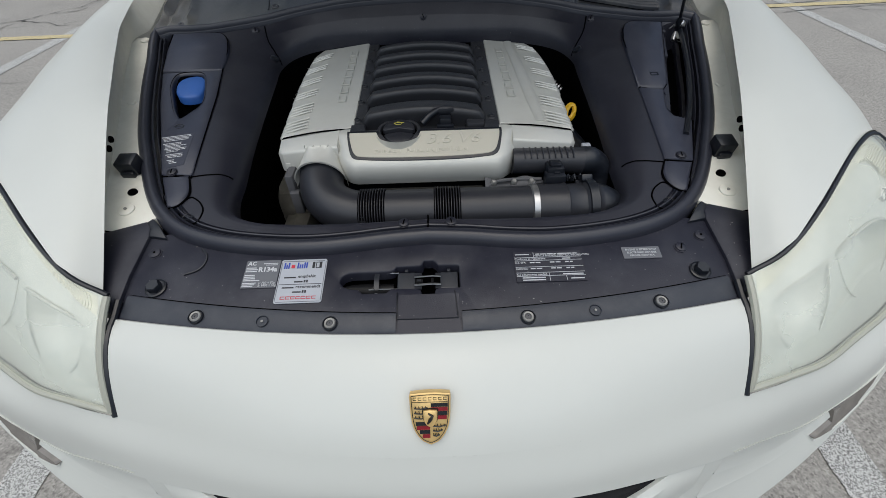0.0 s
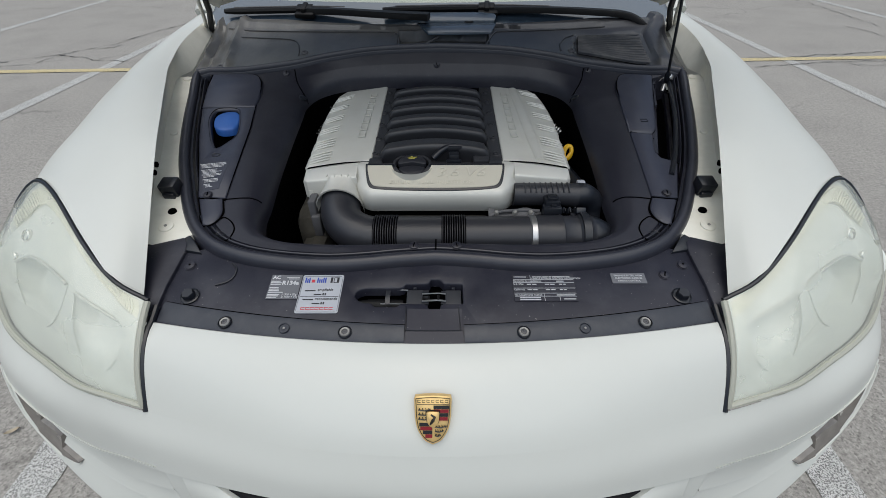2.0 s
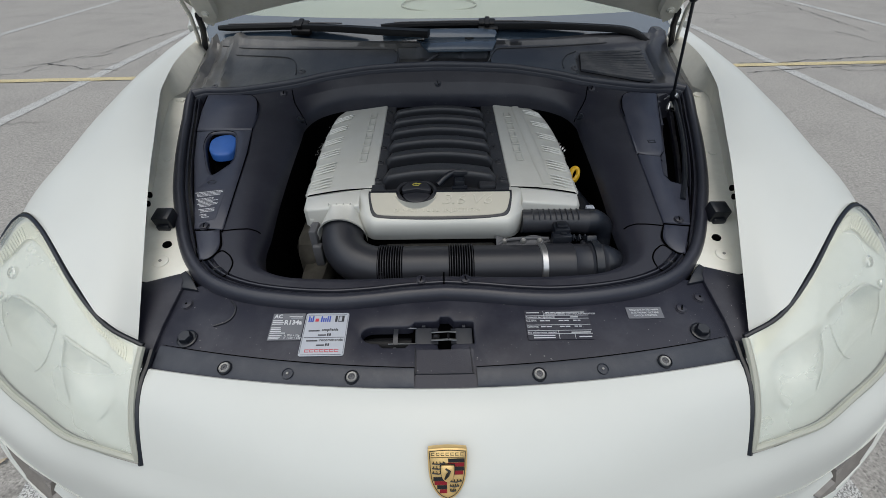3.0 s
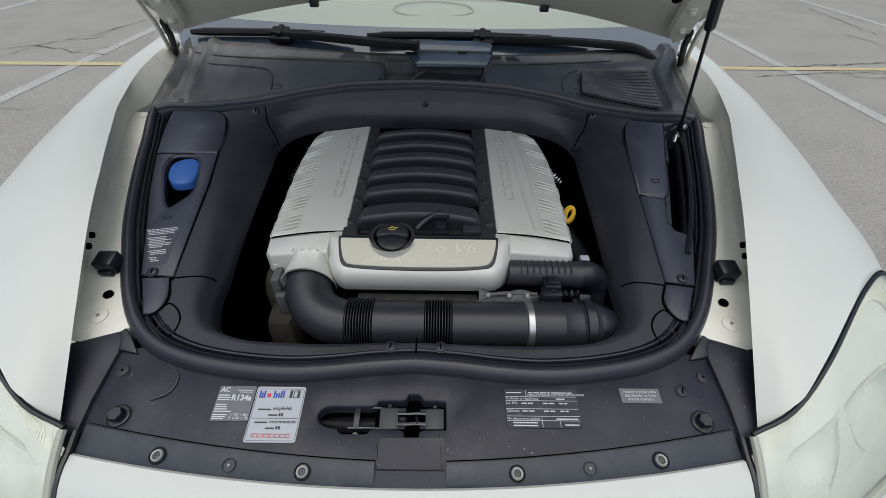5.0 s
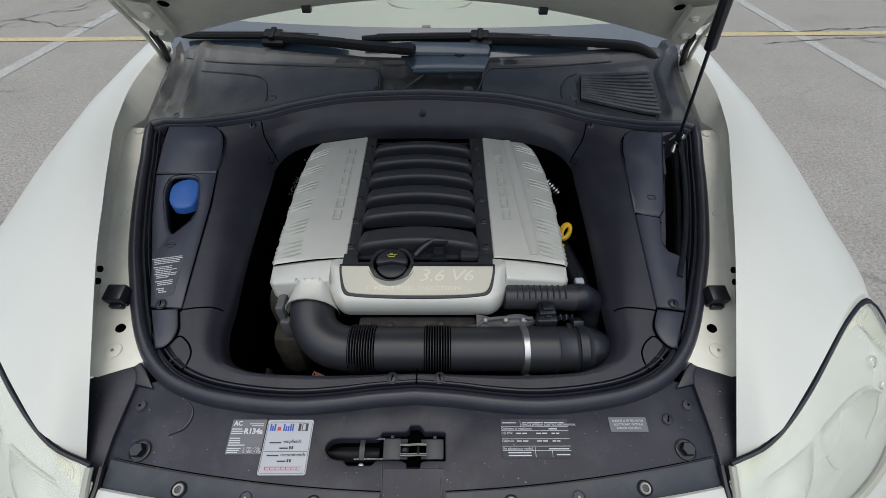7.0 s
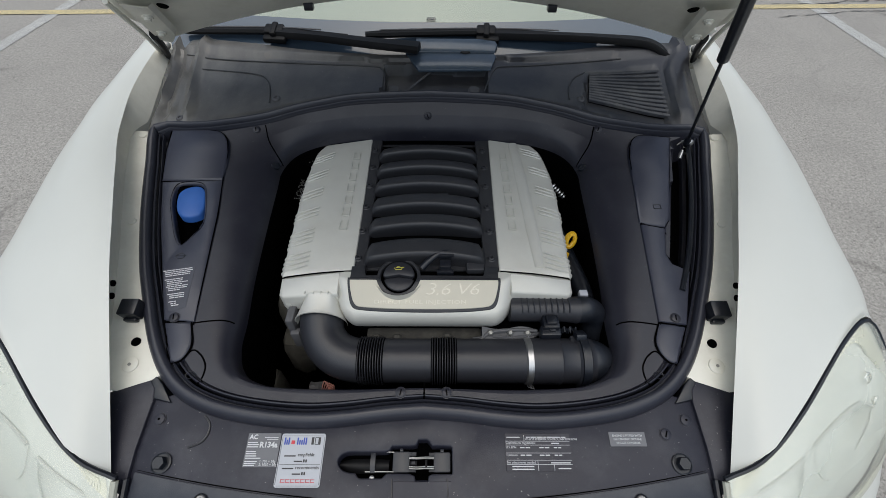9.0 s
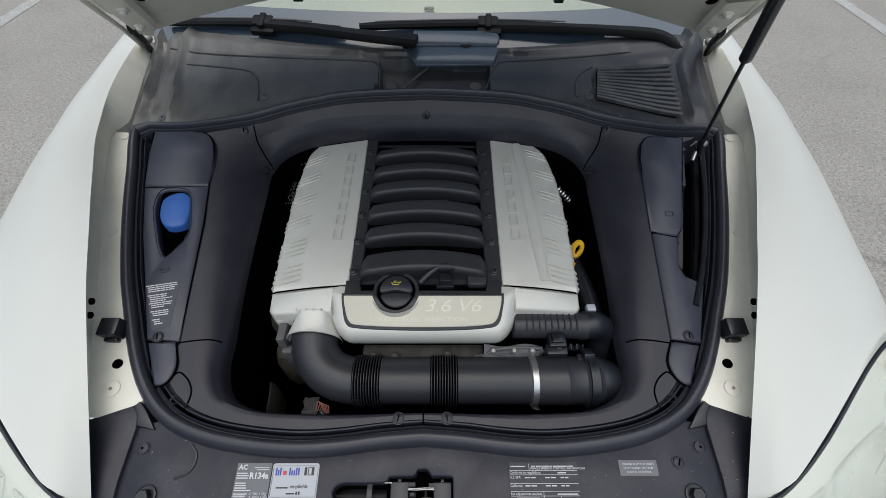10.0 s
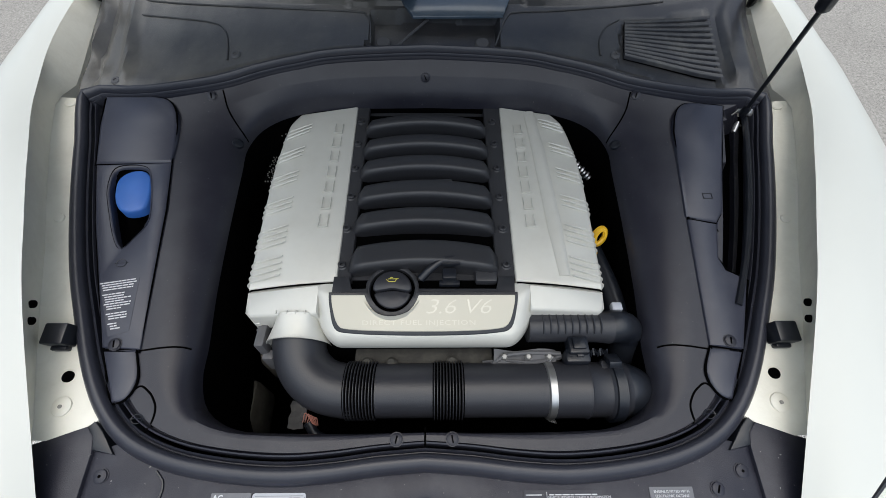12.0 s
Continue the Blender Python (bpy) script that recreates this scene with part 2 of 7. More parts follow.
def asphalt():
    m = mat("asphalt", (0.180, 0.172, 0.158), 0.85, vary=0.36, vary_scale=1.4, grain=0.9, grain_scale=240, bump=0.55, bump_scale=170)
    t = m.node_tree
    n, l = t.nodes, t.links
    b = n["Principled BSDF"]
    src = b.inputs["Base Color"].links[0].from_socket
    co = n.new("ShaderNodeTexCoord")
    # light and dark stones
    vo = n.new("ShaderNodeTexVoronoi")
    vo.inputs["Scale"].default_value = 160
    st = n.new("ShaderNodeMix")
    st.data_type, st.blend_type = "RGBA", "OVERLAY"
    st.inputs[0].default_value = 0.46
    hsv = n.new("ShaderNodeHueSaturation")
    hsv.inputs["Saturation"].default_value = 0.0
    l.new(co.outputs["Object"], vo.inputs["Vector"])
    l.new(vo.outputs["Color"], hsv.inputs["Color"])
    l.new(src, st.inputs[6])
    l.new(hsv.outputs[0], st.inputs[7])
    # coarse mottling of stones and tar
    mo, mr, mm = n.new("ShaderNodeTexNoise"), n.new("ShaderNodeMapRange"), n.new("ShaderNodeMix")
    mo.inputs["Scale"].default_value, mo.inputs["Detail"].default_value, mo.inputs["Roughness"].default_value = 52, 10, 0.72
    mr.inputs[1].default_value, mr.inputs[2].default_value = 0.36, 0.64
    mr.inputs[3].default_value, mr.inputs[4].default_value = 0.74, 1.27
    mm.data_type, mm.blend_type = "RGBA", "MULTIPLY"
    mm.inputs[0].default_value = 1.0
    l.new(co.outputs["Object"], mo.inputs["Vector"])
    l.new(mo.outputs[0], mr.inputs[0])
    l.new(st.outputs[2], mm.inputs[6])
    l.new(mr.outputs[0], mm.inputs[7])
    # cracks: cell edges bent by noise, broken up by a second noise
    bend, addv = n.new("ShaderNodeTexNoise"), n.new("ShaderNodeVectorMath")
    bend.inputs["Scale"].default_value, bend.inputs["Detail"].default_value = 1.3, 6
    addv.operation = "MULTIPLY_ADD"
    addv.inputs[1].default_value = (0.9, 0.9, 0)
    l.new(co.outputs["Object"], bend.inputs["Vector"])
    l.new(bend.outputs["Color"], addv.inputs[0])
    l.new(co.outputs["Object"], addv.inputs[2])
    cell = n.new("ShaderNodeTexVoronoi")
    cell.feature = "DISTANCE_TO_EDGE"
    cell.inputs["Scale"].default_value = 0.42
    l.new(addv.outputs[0], cell.inputs["Vector"])
    line = n.new("ShaderNodeMapRange")
    line.inputs[1].default_value, line.inputs[2].default_value = 0.004, 0.011
    line.inputs[3].default_value, line.inputs[4].default_value = 0.28, 0.0
    l.new(cell.outputs["Distance"], line.inputs[0])
    cr = n.new("ShaderNodeMix")
    cr.data_type = "RGBA"
    cr.inputs[7].default_value = (0.035, 0.034, 0.032, 1)
    gate, gn = n.new("ShaderNodeMath"), n.new("ShaderNodeTexNoise")
    gate.operation = "MULTIPLY"
    gn.inputs["Scale"].default_value = 0.5
    gr = n.new("ShaderNodeMapRange")
    gr.inputs[1].default_value, gr.inputs[2].default_value = 0.5, 0.56
    l.new(co.outputs["Object"], gn.inputs["Vector"])
    l.new(gn.outputs[0], gr.inputs[0])
    l.new(line.outputs[0], gate.inputs[0])
    l.new(gr.outputs[0], gate.inputs[1])
    l.new(gate.outputs[0], cr.inputs[0])
    l.new(mm.outputs[2], cr.inputs[6])
    l.new(cr.outputs[2], b.inputs["Base Color"])
    return m


def line_paint(name, color, worn):
    """Road paint worn off the high stones: holes in the paint show the asphalt's grey."""
    m = mat(name, color, 0.75, vary=0.12, vary_scale=5, grain=0.3, grain_scale=120, bump=0.6, bump_scale=170)
    t = m.node_tree
    n, l = t.nodes, t.links
    b = n["Principled BSDF"]
    src = b.inputs["Base Color"].links[0].from_socket
    co = n.new("ShaderNodeTexCoord")
    a, r, x = n.new("ShaderNodeTexNoise"), n.new("ShaderNodeMapRange"), n.new("ShaderNodeMix")
    a.inputs["Scale"].default_value, a.inputs["Detail"].default_value, a.inputs["Roughness"].default_value = 190, 8, 0.75
    r.inputs[1].default_value, r.inputs[2].default_value = worn, worn + 0.05
    x.data_type = "RGBA"
    x.inputs[6].default_value = (0.13, 0.128, 0.122, 1)
    l.new(co.outputs["Object"], a.inputs["Vector"])
    l.new(a.outputs[0], r.inputs[0])
    l.new(r.outputs[0], x.inputs[0])
    l.new(src, x.inputs[7])
    l.new(x.outputs[2], b.inputs["Base Color"])
    return m


DRYLEAF = mat("dry_leaf", (0.42, 0.36, 0.27), 0.7, vary=0.25, vary_scale=60)
ASPHALT = asphalt()
LINEWHITE = line_paint("white_line_paint", (0.56, 0.56, 0.54), 0.465)
CRACK = mat("crack_filler", (0.06, 0.057, 0.054), 0.8, vary=0.4, vary_scale=12)
LINEYELLOW = line_paint("yellow_line_paint", (0.60, 0.50, 0.27), 0.44)


# ---- mesh tools ----
def part(name, bm, material, parent=None, label="", sharp=38, smooth=True):
    """Links a bmesh as one mesh object under a thing or a part."""
    bmesh.ops.recalc_face_normals(bm, faces=bm.faces)
    for f in bm.faces:
        f.smooth = smooth
    for e in bm.edges:
        if len(e.link_faces) == 2 and e.calc_face_angle(0) > radians(sharp):
            e.smooth = False
    me = bpy.data.meshes.new(name)
    bm.to_mesh(me)
    bm.free()
    me.materials.append(material)
    ob = new(name, me)
    ob.parent = parent
    if label:
        ob["label"] = label
    return ob


def spline(ctrl, n=8, closed=False):
    """Points along a Catmull-Rom curve through ctrl, n to a span."""
    c = [np.array(p, float) for p in ctrl]
    out = []
    spans = len(c) if closed else len(c) - 1
    for i in range(spans):
        if closed:
            p0, p1, p2, p3 = c[i - 1], c[i], c[(i + 1) % len(c)], c[(i + 2) % len(c)]
        else:
            p1, p2 = c[i], c[i + 1]
            p0 = c[i - 1] if i else 2 * p1 - p2
            p3 = c[i + 2] if i + 2 < len(c) else 2 * p2 - p1
        for k in range(n):
            t = k / n
            out.append(0.5 * (2 * p1 + (p2 - p0) * t + (2 * p0 - 5 * p1 + 4 * p2 - p3) * t * t + (3 * p1 - p0 - 3 * p2 + p3) * t ** 3))
    if not closed:
        out.append(c[-1])
    return out


def along(ctrl, n):
    """n points at even steps of length on the spline through ctrl."""
    p = np.array(spline(ctrl, 12))
    d = np.concatenate(([0], np.cumsum(np.linalg.norm(np.diff(p, axis=0), axis=1))))
    return [np.array([np.interp(s, d, p[:, k]) for k in range(p.shape[1])]) for s in np.linspace(0, d[-1], n)]


def loft(bm, rows, close_u=False, close_v=False):
    """A skin over rows of points."""
    vs = [[bm.verts.new(tuple(p)) for p in r] for r in rows]
    nr, nc = len(vs), len(vs[0])
    for i in range(nr if close_v else nr - 1):
        for j in range(nc if close_u else nc - 1):
            a, b = vs[i], vs[(i + 1) % nr]
            q = [a[j], a[(j + 1) % nc], b[(j + 1) % nc], b[j]]
            if len(set(q)) > 2:
                try:
                    bm.faces.new(q)
                except ValueError:
                    pass
    return vs


def tube(bm, path, radius, segs=12, caps=True, closed=False, flat=1.0):
    """A tube along path; radius may be a list; flat squeezes it across."""
    p = [Vector(tuple(q)) for q in path]
    rad = radius if isinstance(radius, (list, tuple)) else [radius] * len(p)
    rows, side = [], None
    for i, q in enumerate(p):
        if closed:
            d = (p[(i + 1) % len(p)] - p[i - 1]).normalized()
        else:
            d = (p[min(i + 1, len(p) - 1)] - p[max(i - 1, 0)]).normalized()
        if side is None:
            side = d.cross(Vector((0, 0, 1)))
            if side.length < 1e-3:
                side = Vector((1, 0, 0))
        side = (side - d * side.dot(d)).normalized()
        up = side.cross(d)
        rows.append([q + (side * math.cos(a) + up * math.sin(a) * flat) * rad[i] for a in [2 * math.pi * k / segs for k in range(segs)]])
    vs = loft(bm, rows, close_u=True, close_v=closed)
    if caps and not closed:
        bm.faces.new(vs[0])
        bm.faces.new(list(reversed(vs[-1])))
    return vs


def box(bm, x0, x1, y0, y1, z0, z1, m=None, bevel=0.0):
    g = bmesh.ops.create_cube(bm, size=1, matrix=Matrix.LocRotScale(((x0 + x1) / 2, (y0 + y1) / 2, (z0 + z1) / 2), None, (abs(x1 - x0), abs(y1 - y0), abs(z1 - z0))))
    vs = g["verts"]
    if bevel:
        es = list({e for v in vs for e in v.link_edges})
        r = bmesh.ops.bevel(bm, geom=es, offset=bevel, segments=2, affect="EDGES", profile=0.5)
        vs = list({v for f in r["faces"] for v in f.verts} | {v for v in vs if v.is_valid})
    if m:
        bmesh.ops.transform(bm, matrix=m, verts=vs)
    return vs


def lathe(bm, profile, m=None, segs=20):
    """Turns (radius, height) points about z."""
    rows = [[Vector((r * math.cos(a), r * math.sin(a), h)) for a in [2 * math.pi * k / segs for k in range(segs)]] for r, h in profile]
    if m:
        rows = [[m @ p for p in r] for r in rows]
    vs = loft(bm, rows, close_u=True)
    bm.faces.new(vs[0])
    bm.faces.new(list(reversed(vs[-1])))
    return vs


def drop(ob, x, y, default):
    """The height of the surface of ob below (x, y), and its normal."""
    hit, place, normal, _ = ob.ray_cast(Vector((x, y, 2.5)), Vector((0, 0, -1)))
    normal = normal if normal.z >= 0 else -normal
    return (place.z, normal) if hit else (default, Vector((0, 0, 1)))


def deck(y):
    """The height of the sloping deck of the engine bay."""
    return 0.94 + 0.2 * y


SLOPE = math.degrees(math.atan(0.2))


def on_deck(x, y, h=0.0, turn=0.0):
    """A pose that lies on the deck at (x, y), h above it."""
    return pose(x, y, deck(y) + h, SLOPE, 0, 0) @ pose(0, 0, 0, 0, 0, turn)


def plate(outline, top, thick, holes=(), chamfer=0.0):
    """A plate with a rounded rim: outline and holes in plan, top(x, y) its height."""
    bm = bmesh.new()

    def grown(loop, c):
        out = []
        for i, p in enumerate(loop):
            a, b = np.array(loop[i - 1][:2], float), np.array(loop[(i + 1) % len(loop)][:2], float)
            d = (b - a) / max(1e-9, np.linalg.norm(b - a))
            out.append((p[0] + d[1] * c, p[1] - d[0] * c))
        return out

    def ccw(loop):
        area = sum(loop[i - 1][0] * loop[i][1] - loop[i][0] * loop[i - 1][1] for i in range(len(loop)))
        return list(loop) if area > 0 else list(reversed(loop))

    edges = []
    loops = [ccw(outline)] + [list(reversed(ccw(h))) for h in holes]
    for loop in loops:
        rings = [[(x, y, top(x, y)) for x, y in ((p[0], p[1]) for p in loop)]]
        if chamfer:
            rings.append([(x, y, top(x, y) - chamfer * 0.35) for x, y in grown(loop, chamfer * 0.7)])
            rings.append([(x, y, top(x, y) - chamfer) for x, y in grown(loop, chamfer)])
        last = grown(loop, chamfer) if chamfer else [(p[0], p[1]) for p in loop]
        rings.append([(x, y, top(x, y) - thick) for x, y in last])
        vs = loft(bm, rings, close_u=True)
        bm.edges.ensure_lookup_table()
        for i in range(len(vs[0])):
            edges.append(bm.edges.get((vs[0][i], vs[0][(i + 1) % len(vs[0])])))
    bmesh.ops.triangle_fill(bm, use_beauty=True, use_dissolve=False, edges=edges)
    return bm


def rounded(x0, x1, y0, y1, r, n=4):
    out = []
    for cx, cy, a0 in ((x1 - r, y1 - r, 0), (x0 + r, y1 - r, 90), (x0 + r, y0 + r, 180), (x1 - r, y0 + r, 270)):
        for k in range(n + 1):
            a = radians(a0 + 90 * k / n)
            out.append((cx + r * math.cos(a), cy + r * math.sin(a)))
    return out


def letters(name, body, size, m, material, parent, depth=0.0004, shear=0.0, spread=1.0, align="LEFT", thin=0.0):
    """Words as a mesh, lying at the pose m."""
    cu = bpy.data.curves.new(name, "FONT")
    cu.body, cu.size, cu.extrude, cu.shear, cu.space_character, cu.align_x = body, size, depth, shear, spread, align
    cu.resolution_u, cu.offset = 2, -thin
    tmp = new(name + "_curve", cu)
    me = bpy.data.meshes.new_from_object(tmp.evaluated_get(bpy.context.evaluated_depsgraph_get()))
    bpy.data.objects.remove(tmp)
    me.materials.clear()
    me.materials.append(material)
    ob = new(name, me)
    ob.parent = parent
    ob.matrix_basis = m
    return ob


def bars(name, rects, m, material, parent, h=0.0005):
    """Flat bars, one mesh, at the pose m: rects of x0, x1, y0, y1."""
    bm = bmesh.new()
    for x0, x1, y0, y1 in rects:
        box(bm, x0, x1, y0, y1, -h, h)
    ob = part(name, bm, material, parent, smooth=False)
    ob.matrix_basis = m
    return ob


def empty(name, parent=None):
    ob = new(name)
    ob.parent = parent
    return ob

# ---- ground ----
bm = bmesh.new()
bmesh.ops.create_grid(bm, x_segments=2, y_segments=2, size=400)
ground = tagged(part("ground", bm, ASPHALT), "grey weathered asphalt of a parking lot with fine cracks", "ground", kind="structure")


def road_line(name, a, b, width, material, label):
    bm = bmesh.new()
    d = (Vector(b) - Vector(a)).normalized()
    n = Vector((-d.y, d.x, 0)) * width / 2
    steps = max(2, int((Vector(b) - Vector(a)).length / 0.03))
    rows = []
    for i in range(steps + 1):
        q = Vector(a).lerp(Vector(b), i / steps)
        w = 1 + 0.10 * noise.noise(q * 7.0) + 0.08 * noise.noise(q * 31.0)
        rows.append([q - n * w + Vector((0, 0, 0.004)), q + n * w + Vector((0, 0, 0.004))])
    loft(bm, rows)
    tagged(part(name, bm, material), label, "road marking", kind="structure")


for x in (-1.40, 1.35):
    road_line("parking_line", (x, -2.2, 0), (x * 1.01, 5.1, 0), 0.15, LINEWHITE, "worn white parking bay line on asphalt")
road_line("parking_line", (-4.22, -2, 0), (-4.5, 12, 0), 0.15, LINEWHITE, "worn white parking bay line on asphalt")
road_line("parking_line", (4.24, -2, 0), (4.75, 12, 0), 0.15, LINEWHITE, "worn white parking bay line on asphalt")
road_line("parking_line", (-7.0, -2, 0), (-7.9, 12, 0), 0.15, LINEWHITE, "worn white parking bay line on asphalt")
road_line("parking_line", (7.6, -2, 0), (8.25, 12, 0), 0.15, LINEWHITE, "worn white parking bay line on asphalt")
road_line("yellow_line", (-12, 4.87, 0.004), (12, 5.86, 0.004), 0.13, LINEYELLOW, "faded yellow line across the heads of the bays")

# cracks wandering over the asphalt
def crack(pts, width):
    bm = bmesh.new()
    way = [Vector((x, y, 0)) for x, y in pts]
    rows = []
    for a, b in zip(way, way[1:]):
        n = Vector((a.y - b.y, b.x - a.x, 0)).normalized()
        steps = max(3, int((b - a).length / 0.03))
        for i in range(steps + (b is way[-1])):
            q = a.lerp(b, i / steps)
            q = q + n * (0.05 * noise.noise(q * 5.0) + 0.02 * noise.noise(q * 19.0))
            w = 0.7 * width * max(0.1, 0.6 + 1.2 * noise.noise(q * 8.0 + Vector((3, 0, 0))))
            rows.append([q - n * w / 2 + Vector((0, 0, 0.0085)), q + n * w / 2 + Vector((0, 0, 0.0085))])
    loft(bm, rows)
    part("crack", bm, CRACK, ground)


crack([(-7.6, 4.95), (-5.93, 5.59), (-5.4, 5.96), (-5.0, 6.55), (-4.9, 7.2), (-4.65, 7.96), (-4.3, 8.8)], 0.030)
crack([(-6.4, 5.1), (-5.46, 5.48), (-5.37, 5.9)], 0.022)
crack([(-5.41, 5.93), (-5.03, 5.83), (-4.74, 5.66), (-4.23, 5.59)], 0.026)
crack([(-4.7, 5.70), (-4.51, 5.88), (-4.38, 5.99)], 0.020)
crack([(-5.13, 6.22), (-4.92, 6.34), (-4.9, 6.51)], 0.022)
crack([(4.06, 5.63), (4.9, 5.69), (5.84, 5.86), (7.2, 5.93)], 0.034)
crack([(3.9, 5.2), (4.44, 5.31), (5.13, 5.42), (5.78, 5.46), (7.0, 5.5)], 0.026)
crack([(5.13, 5.42), (5.23, 5.24), (5.59, 5.24), (6.4, 5.2)], 0.022)
crack([(7.7, 10.7), (7.71, 9.78), (7.51, 8.55), (7.33, 7.5)], 0.030)
crack([(6.78, 7.58), (6.86, 7.19), (6.82, 6.72)], 0.026)

# ---- the car ----
car = tagged(empty("car"), "white SUV with its hood open, parked in a bay", "car")

# nose: the panel between the headlamps
def nose_top(x):
    return 0.133 + 0.17 * x * x, 0.966 + 0.03 * x * x


def bumper_level(k):
    """Half plan curves of the bumper skin, from the lower edge of the lamps down."""
    return [
        [(0, -0.014, 0.878), (0.08, -0.0123, 0.878), (0.25, 0.006, 0.878), (0.497, 0.064, 0.876), (0.57, 0.082, 0.884), (0.63, 0.10, 0.888), (0.71, 0.143, 0.888), (0.79, 0.187, 0.895), (0.85, 0.232, 0.906), (0.90, 0.30, 0.935), (0.93, 0.42, 0.95), (0.95, 0.62, 0.95)],
        [(0, -0.044, 0.83), (0.08, -0.0424, 0.83), (0.25, -0.025, 0.83), (0.5, 0.034, 0.83), (0.58, 0.058, 0.835), (0.64, 0.075, 0.84), (0.73, 0.112, 0.845), (0.80, 0.150, 0.855), (0.865, 0.200, 0.865), (0.91, 0.27, 0.88), (0.94, 0.40, 0.89), (0.957, 0.62, 0.89)],
        [(0, -0.058, 0.79), (0.08, -0.0565, 0.7896), (0.25, -0.041, 0.785), (0.45, 0.002, 0.77), (0.56, 0.035, 0.76), (0.64, 0.058, 0.755), (0.73, 0.095, 0.765), (0.80, 0.130, 0.785), (0.87, 0.178, 0.81), (0.915, 0.25, 0.83), (0.945, 0.39, 0.84), (0.96, 0.62, 0.84)],
    ][k]


def mirrored(row):
    return [np.array((-p[0], p[1], p[2])) for p in reversed(row[1:])] + list(row)


rows = []
xs = np.linspace(-0.497, 0.497, 41)
mid = np.array(spline(bumper_level(0), 12))
for k in range(11):
    t = k / 10
    row = []
    for x in xs:
        yt, zt = nose_top(x)
        xx = x * (1 - 0.022 * t)
        ym, zm = np.interp(abs(xx), mid[:, 0], mid[:, 1]), np.interp(abs(xx), mid[:, 0], mid[:, 2])
        c1 = (yt - 0.05, zt - 0.003)
        c2 = (ym + 0.029, zm + 0.0455)
        a, b, c, d = (1 - t) ** 3, 3 * t * (1 - t) ** 2, 3 * t * t * (1 - t), t ** 3
        row.append((xx, a * yt + b * c1[0] + c * c2[0] + d * ym, a * zt + b * c1[1] + c * c2[1] + d * zm))
    rows.append(row)
rows_nose = [r[-1] for r in rows]
lip = [[(p[0], p[1] + 0.012, p[2] - 0.012) for p in rows[0]]]
bm = bmesh.new()
loft(bm, lip + rows)
bumper = part("bumper", bm, WHITE, car, "glossy white painted bumper and nose")

# upper bumper band round the corners
bm = bmesh.new()
lev = [mirrored(along(bumper_level(k), 44)) for k in range(3)]
band = []
for j in range(len(lev[0])):
    band.append(spline([lev[0][j], lev[1][j], lev[2][j]], 5))
band = [list(r) for r in zip(*band)]
under = [[(p[0] * 0.985, p[1] + 0.012, p[2] - 0.008) for p in lev[2]], [(p[0] * 0.96, p[1] + 0.06, p[2] - 0.012) for p in lev[2]]]
loft(bm, band + under)
part("bumper_band", bm, WHITE, bumper)

# stepped skin below the band, outboard of the middle intake, with the side lamp let in
LIP = [(0.49, 0.011, 0.768), (0.56, 0.033, 0.760), (0.64, 0.056, 0.755), (0.73, 0.093, 0.765), (0.80, 0.127, 0.785), (0.865, 0.172, 0.808), (0.905, 0.225, 0.826), (0.925, 0.275, 0.838)]
SILL = [(0.455, -0.072, 0.48), (0.52, -0.048, 0.505), (0.58, -0.022, 0.53), (0.66, 0.014, 0.557), (0.74, 0.056, 0.587), (0.80, 0.092, 0.612), (0.85, 0.125, 0.64), (0.89, 0.157, 0.68), (0.92, 0.190, 0.725), (0.937, 0.23, 0.79)]
lip_c, sill_c = along(LIP, 40), along(SILL, 40)


def skirt(s, u, t, off=0.0):
    """A point of the stepped skin: u outward, t downward, off proud of it; hollow below the lip."""
    i = min(38, int(u * 39))
    f = u * 39 - i
    a = lip_c[i] * (1 - f) + lip_c[i + 1] * f
    b = sill_c[i] * (1 - f) + sill_c[i + 1] * f
    p = a * (1 - t) + b * t
    out = off - (0.012 + 0.022 * u) * math.sin(math.pi * min(1.0, max(0.0, t)) ** 0.8)
    return (s * (p[0] + out * (0.35 + 0.5 * u)), p[1] - out * (1 - 0.4 * u), p[2])


for s in (-1, 1):
    bm = bmesh.new()
    rows = []
    for t, k, off in ((-0.03, 0, 0.0), (0.01, 0, -0.010), (0.05, 0, -0.012), (0.18, 0.62, -0.001), (0.205, 0.64, 0.001), (0.225, 0.65, -0.008), (0.43, 0.44, -0.001), (0.45, 0.455, 0.001), (0.47, 0.46, -0.008), (0.66, 0.28, -0.003), (0.80, 0.15, 0.0), (0.90, 0.07, 0.002), (0.96, 0.03, 0.002), (1.0, 0, -0.004), (1.03, 0, -0.03), (1.08, 0, -0.12)):
        rows.append([skirt(s, u, t + k * u, off) for u in np.linspace(0, 1, 44)])
    loft(bm, rows)
    part("bumper_skirt", bm, WHITE, bumper)
    # broad slanting strut at the end of the middle intake, hollowed towards the slot
    bm = bmesh.new()
    rows = []
    for t in np.linspace(-0.02, 1.35, 16):
        x, y, z = skirt(1, 0.0, t, 0.0)
        sec = spline([(0.006, 0.012), (0.0, 0.001), (-0.010, -0.004), (-0.040, -0.006), (-0.058, 0.002), (-0.082, 0.024), (-0.108, 0.040), (-0.14, 0.050)], 4)
        rows.append([(s * (x + a), y + b + 0.010 * max(0.0, 1 - (t + 0.02) / 0.15), z) for a, b in sec])
    loft(bm, rows)
    part("bumper_strut", bm, WHITE, bumper)

